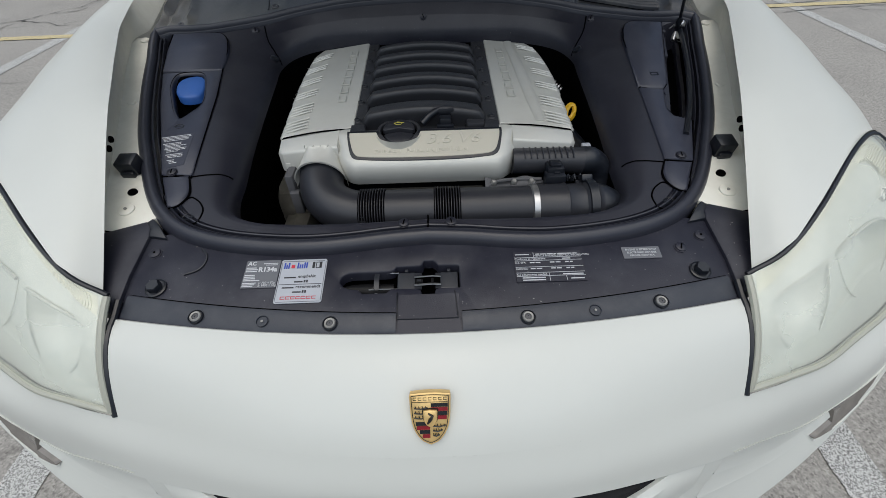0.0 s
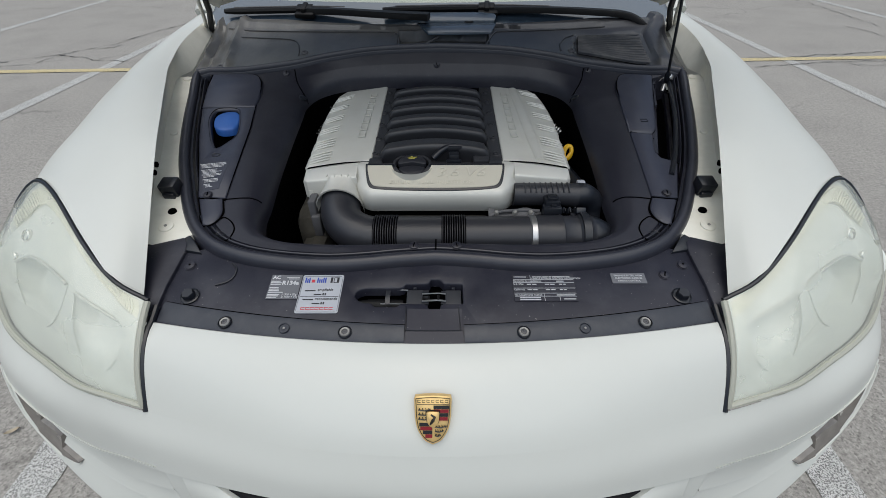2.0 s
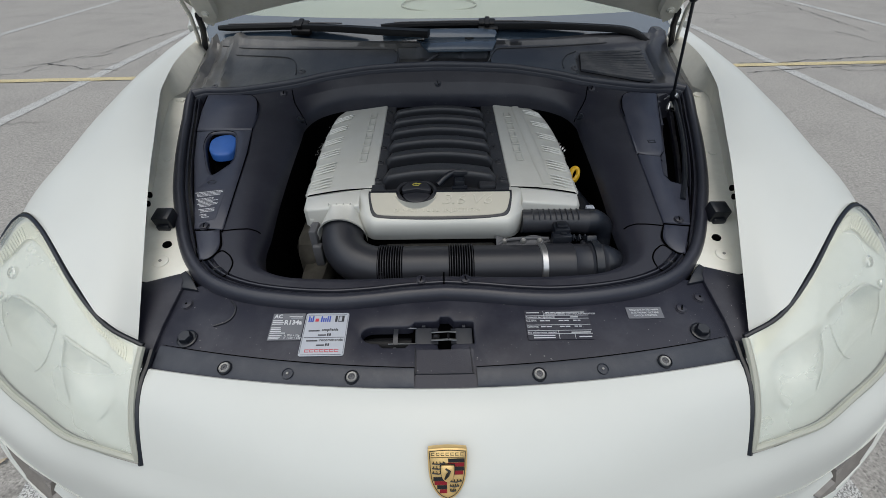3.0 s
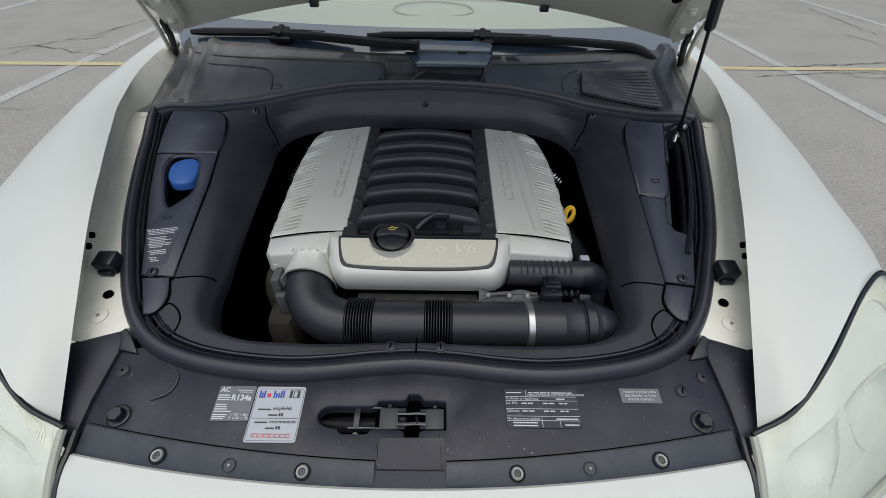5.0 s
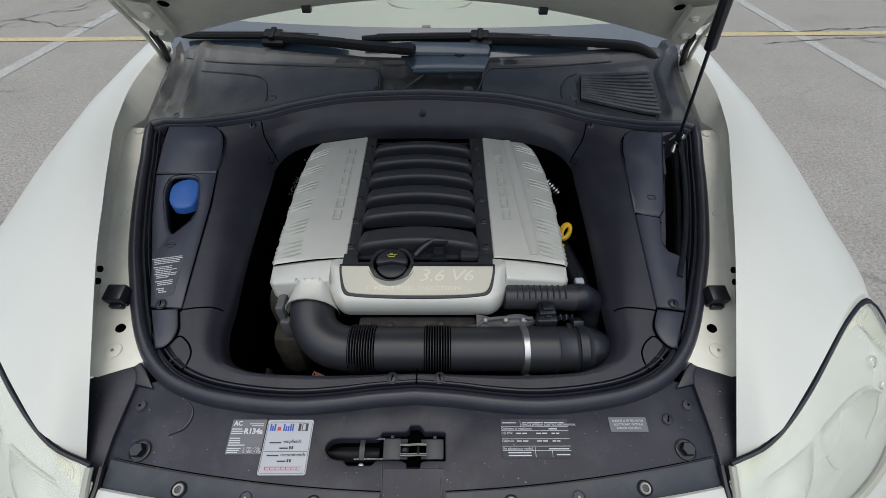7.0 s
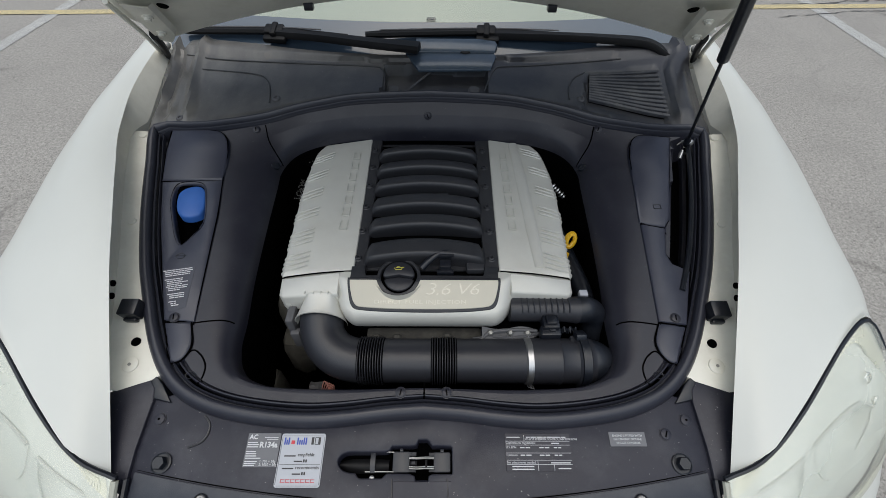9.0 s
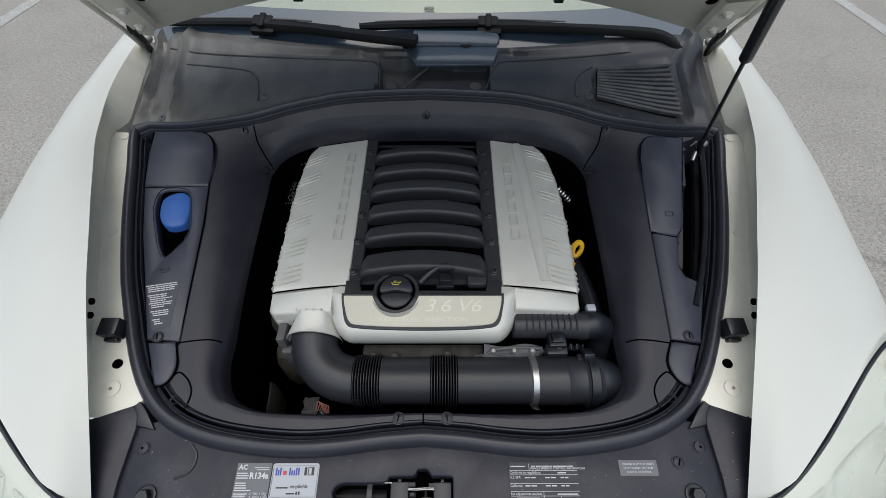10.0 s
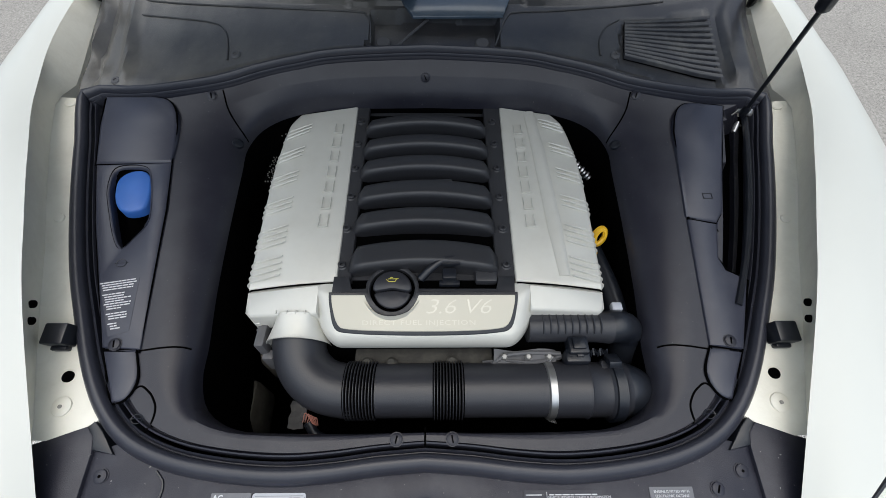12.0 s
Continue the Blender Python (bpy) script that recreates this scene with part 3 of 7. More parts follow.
# lower bumper and the dark intake above it
bm = bmesh.new()
low = [(0, -0.088, 0.712), (0.07, -0.0870, 0.7123), (0.2, -0.078, 0.715), (0.28, -0.063, 0.727), (0.33, -0.046, 0.745), (0.365, -0.030, 0.760), (0.41, -0.010, 0.765), (0.447, 0.004, 0.763)]
lowrow = mirrored(along(low, 18))
sec = ((0.05, -0.004), (0.012, 0.002), (0, -0.008), (-0.012, -0.06), (-0.02, -0.2), (0.0, -0.42), (0.10, -0.47))
loft(bm, [[(p[0], p[1] + a, p[2] + b) for p in lowrow] for a, b in sec])
part("lower_bumper", bm, WHITE, bumper)
bm = bmesh.new()
grow = [p for p in lowrow if abs(p[0]) < 0.37]
loft(bm, [[(p[0], p[1] + a, min(0.774, p[2] + b)) for p in grow] for a, b in ((0.045, 0.075), (0.030, 0.045), (0.020, 0.04), (0.016, 0.022), (0.02, 0.018), (0.022, -0.01), (0.06, -0.02))])
part("grille", bm, GRILLE, bumper, "black plastic grille in the upper intake")
bm = bmesh.new()
box(bm, -0.0528, -0.0520, -0.0945, -0.07, 0.5, 0.704)
part("bumper_seam", bm, DARK, bumper)

# ---- fenders ----


def fender_section(i):
    """Cross sections, from the inner edge over the crown to the flank."""
    return [
        [(0.521, 0.205, 0.992), (0.57, 0.225, 1.028), (0.65, 0.297, 1.064), (0.77, 0.413, 1.103), (0.841, 0.456, 1.103), (0.884, 0.425, 1.055), (0.910, 0.395, 0.990), (0.925, 0.40, 0.955), (0.935, 0.42, 0.93), (0.94, 0.44, 0.90)],
        [(0.602, 0.50, 1.127), (0.66, 0.505, 1.137), (0.73, 0.51, 1.136), (0.80, 0.52, 1.128), (0.855, 0.525, 1.103), (0.905, 0.53, 1.062), (0.935, 0.54, 1.005), (0.945, 0.55, 0.95), (0.952, 0.56, 0.91), (0.954, 0.57, 0.86)],
        [(0.652, 0.65, 1.167), (0.7, 0.65, 1.174), (0.756, 0.65, 1.172), (0.811, 0.65, 1.156), (0.856, 0.655, 1.132), (0.899, 0.66, 1.092), (0.929, 0.66, 1.031), (0.952, 0.66, 0.97), (0.958, 0.66, 0.91), (0.96, 0.66, 0.86)],
        [(0.705, 0.79, 1.19), (0.75, 0.79, 1.197), (0.796, 0.79, 1.194), (0.836, 0.79, 1.176), (0.876, 0.79, 1.149), (0.911, 0.79, 1.104), (0.935, 0.79, 1.036), (0.956, 0.79, 0.98), (0.962, 0.79, 0.92), (0.963, 0.79, 0.86)],
        [(0.762, 0.95, 1.205), (0.8, 0.95, 1.212), (0.836, 0.95, 1.208), (0.866, 0.95, 1.188), (0.896, 0.95, 1.161), (0.921, 0.95, 1.121), (0.941, 0.95, 1.056), (0.96, 0.95, 1.0), (0.965, 0.95, 0.93), (0.966, 0.95, 0.86)],
        [(0.8, 1.2, 1.235), (0.825, 1.2, 1.241), (0.846, 1.2, 1.238), (0.871, 1.2, 1.218), (0.896, 1.2, 1.193), (0.921, 1.2, 1.151), (0.939, 1.2, 1.086), (0.958, 1.2, 1.02), (0.963, 1.2, 0.94), (0.964, 1.2, 0.8)],
        [(0.84, 1.8, 1.27), (0.855, 1.8, 1.278), (0.87, 1.8, 1.278), (0.89, 1.8, 1.27), (0.91, 1.8, 1.25), (0.925, 1.8, 1.21), (0.94, 1.8, 1.14), (0.95, 1.8, 1.04), (0.955, 1.8, 0.9), (0.955, 1.8, 0.5)],
    ][i]


def crease(y):
    """Where the fender's flange meets the rail."""
    return np.interp(y, [0.2, 0.35, 0.5, 0.58, 0.656, 0.721, 0.80, 0.89, 0.98, 1.07, 1.4], [0.556, 0.590, 0.640, 0.665, 0.688, 0.711, 0.738, 0.766, 0.790, 0.802, 0.83])


for s in (-1, 1):
    wide = (0.0, 0.010, 0.017, 0.018, 0.018, 0.015, 0.008)
    cols = [[p + np.array((wide[i] * min(1.0, max(0.0, (p[0] - 0.74) / 0.12)), 0, 0)) for p in along(fender_section(i), 40)] for i in range(7)]
    grid = [spline([c[j] for c in cols], 7) for j in range(40)]
    grid = [list(r) for r in zip(*grid)]
    bm = bmesh.new()
    loft(bm, [[(s * p[0], p[1], p[2]) for p in r] for r in grid])
    fender = part("fender", bm, WHITE, car, "glossy white painted front fender")
    # the folded inner flange, down to the rail
    edge = [r[0] for r in grid]
    fl = []
    for dx, f in ((0, 0), (0.006, 0.08), (0.018, 0.4), (0.036, 1.0)):
        row = []
        for p in edge:
            k = min(1.0, max(0.0, (p[1] - 0.995) / 0.04))
            x1, z1 = 0.758 + 0.13 * (p[1] - 1.006), 1.150 + 0.2 * (p[1] - 1.006)
            z0 = min(deck(min(p[1], 1.25)) + 0.008, p[2] - 0.01)
            xc = p[0] + (crease(p[1]) - p[0]) * dx / 0.036
            row.append((s * (xc * (1 - k) + (p[0] + (x1 - p[0]) * f) * k), p[1], p[2] + ((z0 - p[2]) * (1 - k) + (z1 - p[2]) * k) * f))
        fl.append(row)
    bm = bmesh.new()
    loft(bm, fl)
    part("flange", bm, RAIL, fender, "inner fender flange in thin cream paint")
    for dy in (0, 0.027):
        bm = bmesh.new()
        lathe(bm, [(0.0065, 0), (0.0065, 0.004)], pose(s * (0.6262 + 0.3 * dy), 0.508 + dy, 1.088 + 0.2 * dy, 0, -90 * s, 0), 14)
        part("hole", bm, DARK, fender)
    # rail between flange and seal
    bm = bmesh.new()
    r = []
    ey = [q[1] for q in edge]
    for y in np.linspace(0.346, 1.003, 40):
        p = (np.interp(y, ey, [q[0] for q in edge]), y)
        if y <= 1.1:
            xi = np.interp(y, [0.335, 0.381, 0.446, 0.532, 0.612, 0.727, 0.85, 0.95, 1.0, 1.1], [0.46, 0.512, 0.556, 0.598, 0.634, 0.675, 0.712, 0.735, 0.738, 0.72]) - 0.014
            xi = max(xi, 0.518 + 2.6 * (0.365 - y))
            xo = crease(y) + 0.004
            r.append([(s * xo, y, deck(y) + 0.010), (s * (xo - 0.008), y, deck(y) + 0.006), (s * (xo * 0.6 + xi * 0.4), y, deck(y) + 0.005), (s * xi, y, deck(y) + 0.001), (s * xi, y, deck(y) - 0.03)])
    loft(bm, r)
    rail = part("rail", bm, RAIL, car, "cream painted steel rail with holes and dirt")
    for (x, y, rr, mm) in ((0.571, 0.437, 0.0088, DARK), (0.565, 0.393, 0.0150, RAIL), (0.762, 0.990, 0.012, RAIL), (0.6870, 0.7175, 0.0095, RAIL)):
        hp = 0.005
        bm = bmesh.new()
        lathe(bm, [(rr, -0.006), (rr, 0.0015), (rr * 0.85, 0.003)], on_deck(s * x, y, hp), 18)
        ob = part("hole" if mm is DARK else "plug", bm, mm, rail)
        if mm is RAIL and rr > 0.012:
            bm = bmesh.new()
            lathe(bm, [(0.003, 0), (0.003, 0.0045)], on_deck(s * x, y, hp), 10)
            part("pin", bm, ZINC, rail)
    # added near-black sheet, as shade in the gap below the wing cover and rail
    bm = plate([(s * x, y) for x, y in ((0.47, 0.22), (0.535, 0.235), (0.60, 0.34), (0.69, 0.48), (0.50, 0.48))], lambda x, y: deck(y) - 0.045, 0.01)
    part("gap_sheet", bm, DARK, car, "near-black sheet added to close the gap below the rail")
    # rubber bump stop for the hood
    bm = bmesh.new()
    box(bm, -0.018, 0.018, -0.017, 0.017, 0, 0.032, bevel=0.003)
    box(bm, -0.013, 0.013, -0.024, -0.016, 0, 0.014, bevel=0.003)
    ob = part("bump_stop", bm, RUBBER, car, "black rubber hood bump stop")
    ob.matrix_basis = on_deck(s * 0.594, 0.500, 0.002)

# ---- headlamps ----
for s in (-1, 1):
    lamp = tagged(empty("headlamp", car), "hazed clear headlamp, yellowed with age")
    top = along([(0.506, 0.198, 1.001), (0.57, 0.222, 1.026), (0.65, 0.287, 1.058), (0.77, 0.404, 1.098), (0.838, 0.446, 1.100), (0.872, 0.415, 1.066), (0.893, 0.36, 1.01)], 34)
    bot = along([(0.494, 0.068, 0.883), (0.57, 0.087, 0.889), (0.63, 0.105, 0.893), (0.71, 0.147, 0.893), (0.79, 0.191, 0.900), (0.85, 0.236, 0.912), (0.90, 0.305, 0.955)], 34)

    def skin(depth, bulge, inset=0.0):
        rows = []
        for k in range(13):
            t = inset + (1 - 2 * inset) * k / 12
            r = []
            for j, (a, b) in enumerate(zip(top, bot)):
                u = j / 33
                u = inset + (1 - 2 * inset) * u
                i0 = min(32, int(u * 33))
                f = u * 33 - i0
                aa, bb = top[i0] * (1 - f) + top[i0 + 1] * f, bot[i0] * (1 - f) + bot[i0 + 1] * f
                p = aa * (1 - t) + bb * t
                h = 4 * t * (1 - t) * bulge * max(0.5, min(1, 5 * u)) * min(1, 5 * (1 - u)) - depth * min(1, 0.25 + 5 * u) * min(1, 0.25 + 5 * (1 - u))
                out = Vector((0.35 * u + 0.1, -0.75, 0.6)).normalized()
                r.append((s * (p[0] + out.x * h), p[1] + out.y * h, p[2] + out.z * h))
            rows.append(r)
        return rows

    bm = bmesh.new()
    loft(bm, skin(0.0, 0.030))
    ob = part("lens", bm, LENS, lamp, "hazed polycarbonate lens")
    ob.visible_shadow = False
    bm = bmesh.new()
    tube(bm, [(s * p[0], p[1] + 0.004, p[2]) for p in top[:30]], 0.0042, 8)
    part("seal", bm, RUBBER, lamp, "black rubber seal along the upper edge of the lens")
    bm = bmesh.new()
    face = skin(0.0, 0.030)
    tube(bm, [r[0] for r in face] + face[-1][1:] + [r[-1] for r in reversed(face[:-1])], 0.0058, 8)
    part("lens_rim", bm, LENSRIM, lamp, "grey-green moulded rim of the lens")
    def scoop(u, t):
        """Extra depth of the two lamp bowls: a steep upper edge and a rounded lower end."""
        d = 0.0
        for cu, wu, t0, t1, deep in ((0.235, 0.150, 0.40, 0.95, 0.046), (0.655, 0.20, 0.51, 0.93, 0.046)):
            a = (u - cu - 0.10 * (t - t0)) / wu
            top_t = t0 + 0.05 * a
            v = (t - top_t) / (t1 - top_t)
            if abs(a) < 1 and 0 < v < 1:
                side = min(1.0, 3.2 * (1 - abs(a)))
                low = min(1.0, 3.0 * max(0.0, math.sqrt(1 - a * a) - v))
                d = max(d, deep * min(side, low) * min(1.0, 5 * v) * (1.1 - 0.7 * v))
        return d

    bm = bmesh.new()
    inner = []
    for k in range(49):
        t = 0.01 + 0.98 * k / 48
        r = []
        for j in range(73):
            u = 0.01 + 0.98 * j / 72
            i0 = min(32, int(u * 33))
            f = u * 33 - i0
            p = (top[i0] * (1 - f) + top[i0 + 1] * f) * (1 - t) + (bot[i0] * (1 - f) + bot[i0 + 1] * f) * t
            h = 4 * t * (1 - t) * 0.02 - 0.034 * min(1, 0.2 + 5 * u) * min(1, 0.2 + 5 * (1 - u)) * min(1, 0.2 + 6 * t) * min(1, 0.2 + 6 * (1 - t)) - scoop(u, t)
            out = Vector((0.35 * u + 0.1, -0.75, 0.6)).normalized()
            r.append((s * (p[0] + out.x * h), p[1] + out.y * h, p[2] + out.z * h))
        inner.append(r)
    loft(bm, inner)
    part("housing", bm, HOUSING, lamp, "pale inner housing with two moulded bowls", sharp=60)
    def inside(u, t, h):
        i0 = min(32, int(u * 33))
        f = u * 33 - i0
        p = (top[i0] * (1 - f) + top[i0 + 1] * f) * (1 - t) + (bot[i0] * (1 - f) + bot[i0 + 1] * f) * t
        h += 4 * t * (1 - t) * 0.02 - 0.034
        out = Vector((0.35 * u + 0.1, -0.75, 0.6)).normalized()
        return (s * (p[0] + out.x * h), p[1] + out.y * h, p[2] + out.z * h)

    # rims and brows of the bowls
    for cu, wu, t0, t1 in ((0.235, 0.150, 0.40, 0.95), (0.655, 0.20, 0.51, 0.93)):
        line = []
        for a in np.linspace(-1, 1, 31):
            tt = t0 + 0.05 * a
            t = tt + math.sqrt(max(0.0, 1 - a * a)) * (t1 - tt)
            line.append(inside(cu + 0.10 * (t - t0) + a * wu, t, 0.0012))
        bm = bmesh.new()
        tube(bm, line, 0.0013, 8)
        part("bowl_rim", bm, HOUSING, lamp)
        bm = bmesh.new()
        tube(bm, [inside(cu + a * wu, t0 + 0.05 * a - 0.012 * (1 - a * a), 0.003) for a in np.linspace(-1, 1, 15)], 0.0030, 8)
        part("bowl_brow", bm, BOWL, lamp)
    # small round lamps at the outer end
    for u, t, r in ((0.80, 0.36, 0.013), (0.885, 0.50, 0.010)):
        bm = bmesh.new()
        c = Vector(inside(u, t, 0.002))
        lathe(bm, [(r, -0.010), (r, 0.002), (r * 0.8, 0.004), (r * 0.7, -0.002), (r * 0.1, -0.006)], Matrix.Translation(c) @ Vector((s * 0.35, -0.7, 0.6)).to_track_quat("Z", "Y").to_matrix().to_4x4(), 18)
        part("position_lamp", bm, CHROME, lamp)
    # ribbed strip under the upper edge
    def lining(u, t, h):
        i0 = min(32, int(u * 33))
        f = u * 33 - i0
        p = (top[i0] * (1 - f) + top[i0 + 1] * f) * (1 - t) + (bot[i0] * (1 - f) + bot[i0 + 1] * f) * t
        h += 4 * t * (1 - t) * 0.02 - 0.034 * min(1, 0.2 + 5 * u) * min(1, 0.2 + 5 * (1 - u)) * min(1, 0.2 + 6 * t) * min(1, 0.2 + 6 * (1 - t))
        out = Vector((0.35 * u + 0.1, -0.75, 0.6)).normalized()
        return (s * (p[0] + out.x * h), p[1] + out.y * h, p[2] + out.z * h)

    bm = bmesh.new()
    for j in range(5, 76):
        u = j / 84
        tube(bm, [lining(u, t, 0.0048 * min(1, 6 * u)) for t in (0.05, 0.085, 0.14, 0.195 - 0.06 * u)], 0.0021, 5, caps=False)
    loft(bm, [[lining(u, 0.03 + (0.17 - 0.06 * u) * k, 0.0008) for u in np.linspace(0.03, 0.91, 40)] for k in np.linspace(0, 1, 6)])
    part("ribbed_strip", bm, STRIP, lamp, "cream ribbed indicator strip")
    # black gasket against the nose and the fender
    bm = bmesh.new()
    tube(bm, [(s * 0.5005, 0.205, 0.984)] + [(s * (0.500 - 0.0011 * k), rows_nose[k][1] + 0.003, rows_nose[k][2] - 0.001) for k in range(11)], 0.0058, 8)
    part("gasket", bm, RUBBER, lamp)
    # indicator in the bumper corner
    sig = tagged(empty("turn_signal", car), "smoked side lamp strip in the bumper corner")
    STA = ((0.520, 0.745, 0.765), (0.545, 0.745, 0.815), (0.575, 0.755, 0.855), (0.604, 0.77, 0.895), (0.607, 0.575, 0.90), (0.66, 0.64, 0.92), (0.725, 0.73, 0.945), (0.729, 0.55, 0.947), (0.80, 0.45, 0.965), (0.88, 0.36, 0.98), (0.95, 0.30, 0.99), (0.985, 0.30, 0.985))
    rows = [[skirt(s, u, a + (b - a) * k / 8, 0.005 if 0 < k < 8 else -0.006) for k in range(9)] for u, a, b in STA]
    rows = [[skirt(s, 0.517, 0.755, -0.006)] * 9] + rows
    bm = bmesh.new()
    loft(bm, rows)
    part("lens", bm, AMBER, sig)
    bm = bmesh.new()
    tube(bm, [skirt(s, u, b + 0.012, 0.002) for u, a, b in STA], 0.0025, 6)
    part("rim", bm, WHITE, sig, "thin white rim along the lamp")
    bm = bmesh.new()
    for k in range(11):
        u = 0.738 + 0.009 * k
        tube(bm, [skirt(s, u, 0.44, 0.006), skirt(s, u, 0.70 - 0.01 * k, 0.006)], 0.0022, 5)
    part("clear_prisms", bm, CHROME, sig, "clear ribbed part of the side lamp")

# ---- engine bay: seal, trim, lock panel ----
SEAL = [(0, 1.107), (0.2, 1.097), (0.30, 1.078), (0.38, 1.058), (0.46, 1.032), (0.55, 1.021), (0.64, 1.016), (0.714, 1.017), (0.738, 0.997), (0.735, 0.945), (0.712, 0.85), (0.675, 0.727), (0.634, 0.612), (0.598, 0.532), (0.556, 0.446), (0.512, 0.381), (0.46, 0.335), (0.392, 0.306), (0.31, 0.29), (0.218, 0.283), (0.14, 0.287), (0.07, 0.295), (0, 0.300)]
OPEN = [(0, 1.036), (0.2, 1.030), (0.30, 1.012), (0.365, 0.975), (0.394, 0.92), (0.395, 0.86), (0.395, 0.73), (0.392, 0.6), (0.385, 0.5), (0.385, 0.455), (0.372, 0.41), (0.345, 0.383), (0.30, 0.366), (0.25, 0.361), (0.1, 0.359), (0, 0.359)]


def polar(half, count=120, centre=0.68):
    """A mirrored half outline, sampled at even angles about (0, centre)."""
    pts = np.array(spline(half, 10))
    ang = np.arctan2(pts[:, 0], pts[:, 1] - centre)
    rad = np.hypot(pts[:, 0], pts[:, 1] - centre)
    order = np.argsort(ang)
    out = []
    for k in range(count):
        a = 2 * math.pi * k / count
        b = a if a <= math.pi else 2 * math.pi - a
        r = np.interp(b, ang[order], rad[order])
        out.append((r * math.sin(a), centre + r * math.cos(a)))
    return out


N = 180
seal_out, hole_in = polar(SEAL, N), polar(OPEN, N)


def inward(loop, d):
    out = []
    for i, p in enumerate(loop):
        a, b = loop[i - 1], loop[(i + 1) % len(loop)]
        t = np.array((b[0] - a[0], b[1] - a[1]))
        t /= np.linalg.norm(t)
        k = min(1.0, max(0.0, (p[1] - 0.955) / 0.05)) * min(1.0, max(0.0, 1.4 - 2 * abs(t[1])))
        w = d * (1 - 0.40 * k)
        out.append((p[0] + t[1] * w, p[1] - t[0] * w))
    return out


def rise(x, y):
    """How far the rear of the bay stands above the deck."""
    k = min(1.0, max(0.0, (y - 0.88) / 0.12))
    return k * k * (3 - 2 * k) * (0.016 + 0.026 * max(0.0, 1 - (x / 0.6) ** 2))


def ring(loop, h, lift=1.0):
    return [(x, y, deck(y) + h + lift * rise(x, y)) for x, y in loop]


def between(t):
    return [(a[0] * (1 - t) + b[0] * t, a[1] * (1 - t) + b[1] * t) for a, b in zip(seal_in, hole_in)]


seal_in = inward(seal_out, 0.042)
bm = bmesh.new()
loft(bm, [ring(inward(seal_out, d), h) for d, h in ((0.001, -0.03), (0.001, 0.0), (0.003, 0.0065), (0.007, 0.0115), (0.0125, 0.0142), (0.0185, 0.0142), (0.0230, 0.0112), (0.0258, 0.0055), (0.0266, -0.003), (0.0285, -0.003), (0.0292, 0.0015), (0.0310, 0.0035), (0.0332, 0.0015), (0.034, -0.03))], close_u=True)
seal = part("weatherstrip", bm, SEALRUBBER, car, "black rubber hood seal round the engine bay")
bm = bmesh.new()
loft(bm, [ring(inward(seal_out, d), h) for d, h in ((0.0385, -0.03), (0.0385, -0.004), (0.0395, 0.000), (0.0415, 0.001), (0.0435, -0.003), (0.0440, -0.03))], close_u=True)
part("seal_lip", bm, SEALRUBBER, seal)

def groove(loop, h):
    """The gap inside the seal: deep at the sides and the back, shallow in front."""
    return [(x, y, deck(y) + rise(x, y) + (h if y > 0.60 else h + (-0.007 - h) * min(1.0, (0.60 - y) / 0.12))) for x, y in loop]


def trim_ring(t, h):
    """A ring of the trim, sunk where the filler bowl and the pocket are."""
    out = []
    for x, y in between(t):
        sunk = (-0.632 < x < -0.532 and 0.65 < y < 0.84) or (x > 0.552 + 0.29 * (y - 0.64) and 0.61 < y < 0.97)
        out.append((x, y, deck(y) + h + rise(x, y) * max(0.0, 1 - t * 1.2) - (0.06 if sunk else 0.0)))
    return out


bm = bmesh.new()
loft(bm, [groove(seal_in, -0.05), groove(between(0.05), -0.045), trim_ring(0.065, -0.006), trim_ring(0.08, 0.0), *[trim_ring(0.10 + 0.04 * k, 0.0) for k in range(12)], ring(between(0.72), -0.002, 0), ring(between(0.84), -0.009, 0), ring(between(0.93), -0.020, 0), ring(between(0.98), -0.033, 0), ring(between(1.0), -0.048, 0)], close_u=True)
trim = part("bay_trim", bm, PLASTIC, car, "black plastic trim panels round the engine")
bpy.context.view_layer.update()

# lower wall of the trim, near-black to paint the shade inside the opening
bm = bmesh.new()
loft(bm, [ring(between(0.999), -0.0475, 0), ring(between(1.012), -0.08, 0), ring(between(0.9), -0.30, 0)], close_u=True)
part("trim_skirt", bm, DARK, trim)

# side covers let into the trim
def deck_top(h):
    return lambda x, y: deck(y) + h + 0.92 * rise(x, y)


def cover(name, pts, h, label="", holes=(), parent=trim, material=COVERMAT, chamfer=0.005):
    ob = part(name, plate(pts, deck_top(h), 0.02, holes, chamfer), material, parent, label)
    # the dark joint round the cover
    mid = (sum(p[0] for p in pts) / len(pts), sum(p[1] for p in pts) / len(pts))
    ring_ = [(p[0] + (p[0] - mid[0]) / max(1e-6, math.hypot(p[0] - mid[0], p[1] - mid[1])) * 0.0068, p[1] + (p[1] - mid[1]) / max(1e-6, math.hypot(p[0] - mid[0], p[1] - mid[1])) * 0.0068) for p in pts]
    bm = bmesh.new()
    tube(bm, [(x, y, deck(y) + 0.0016 + 0.92 * rise(x, y)) for x, y in ring_], 0.0019, 6, closed=True)
    part("joint", bm, DARK, ob)
    return ob


def sp(pts, n=5):
    return [tuple(p) for p in spline(pts, n)]


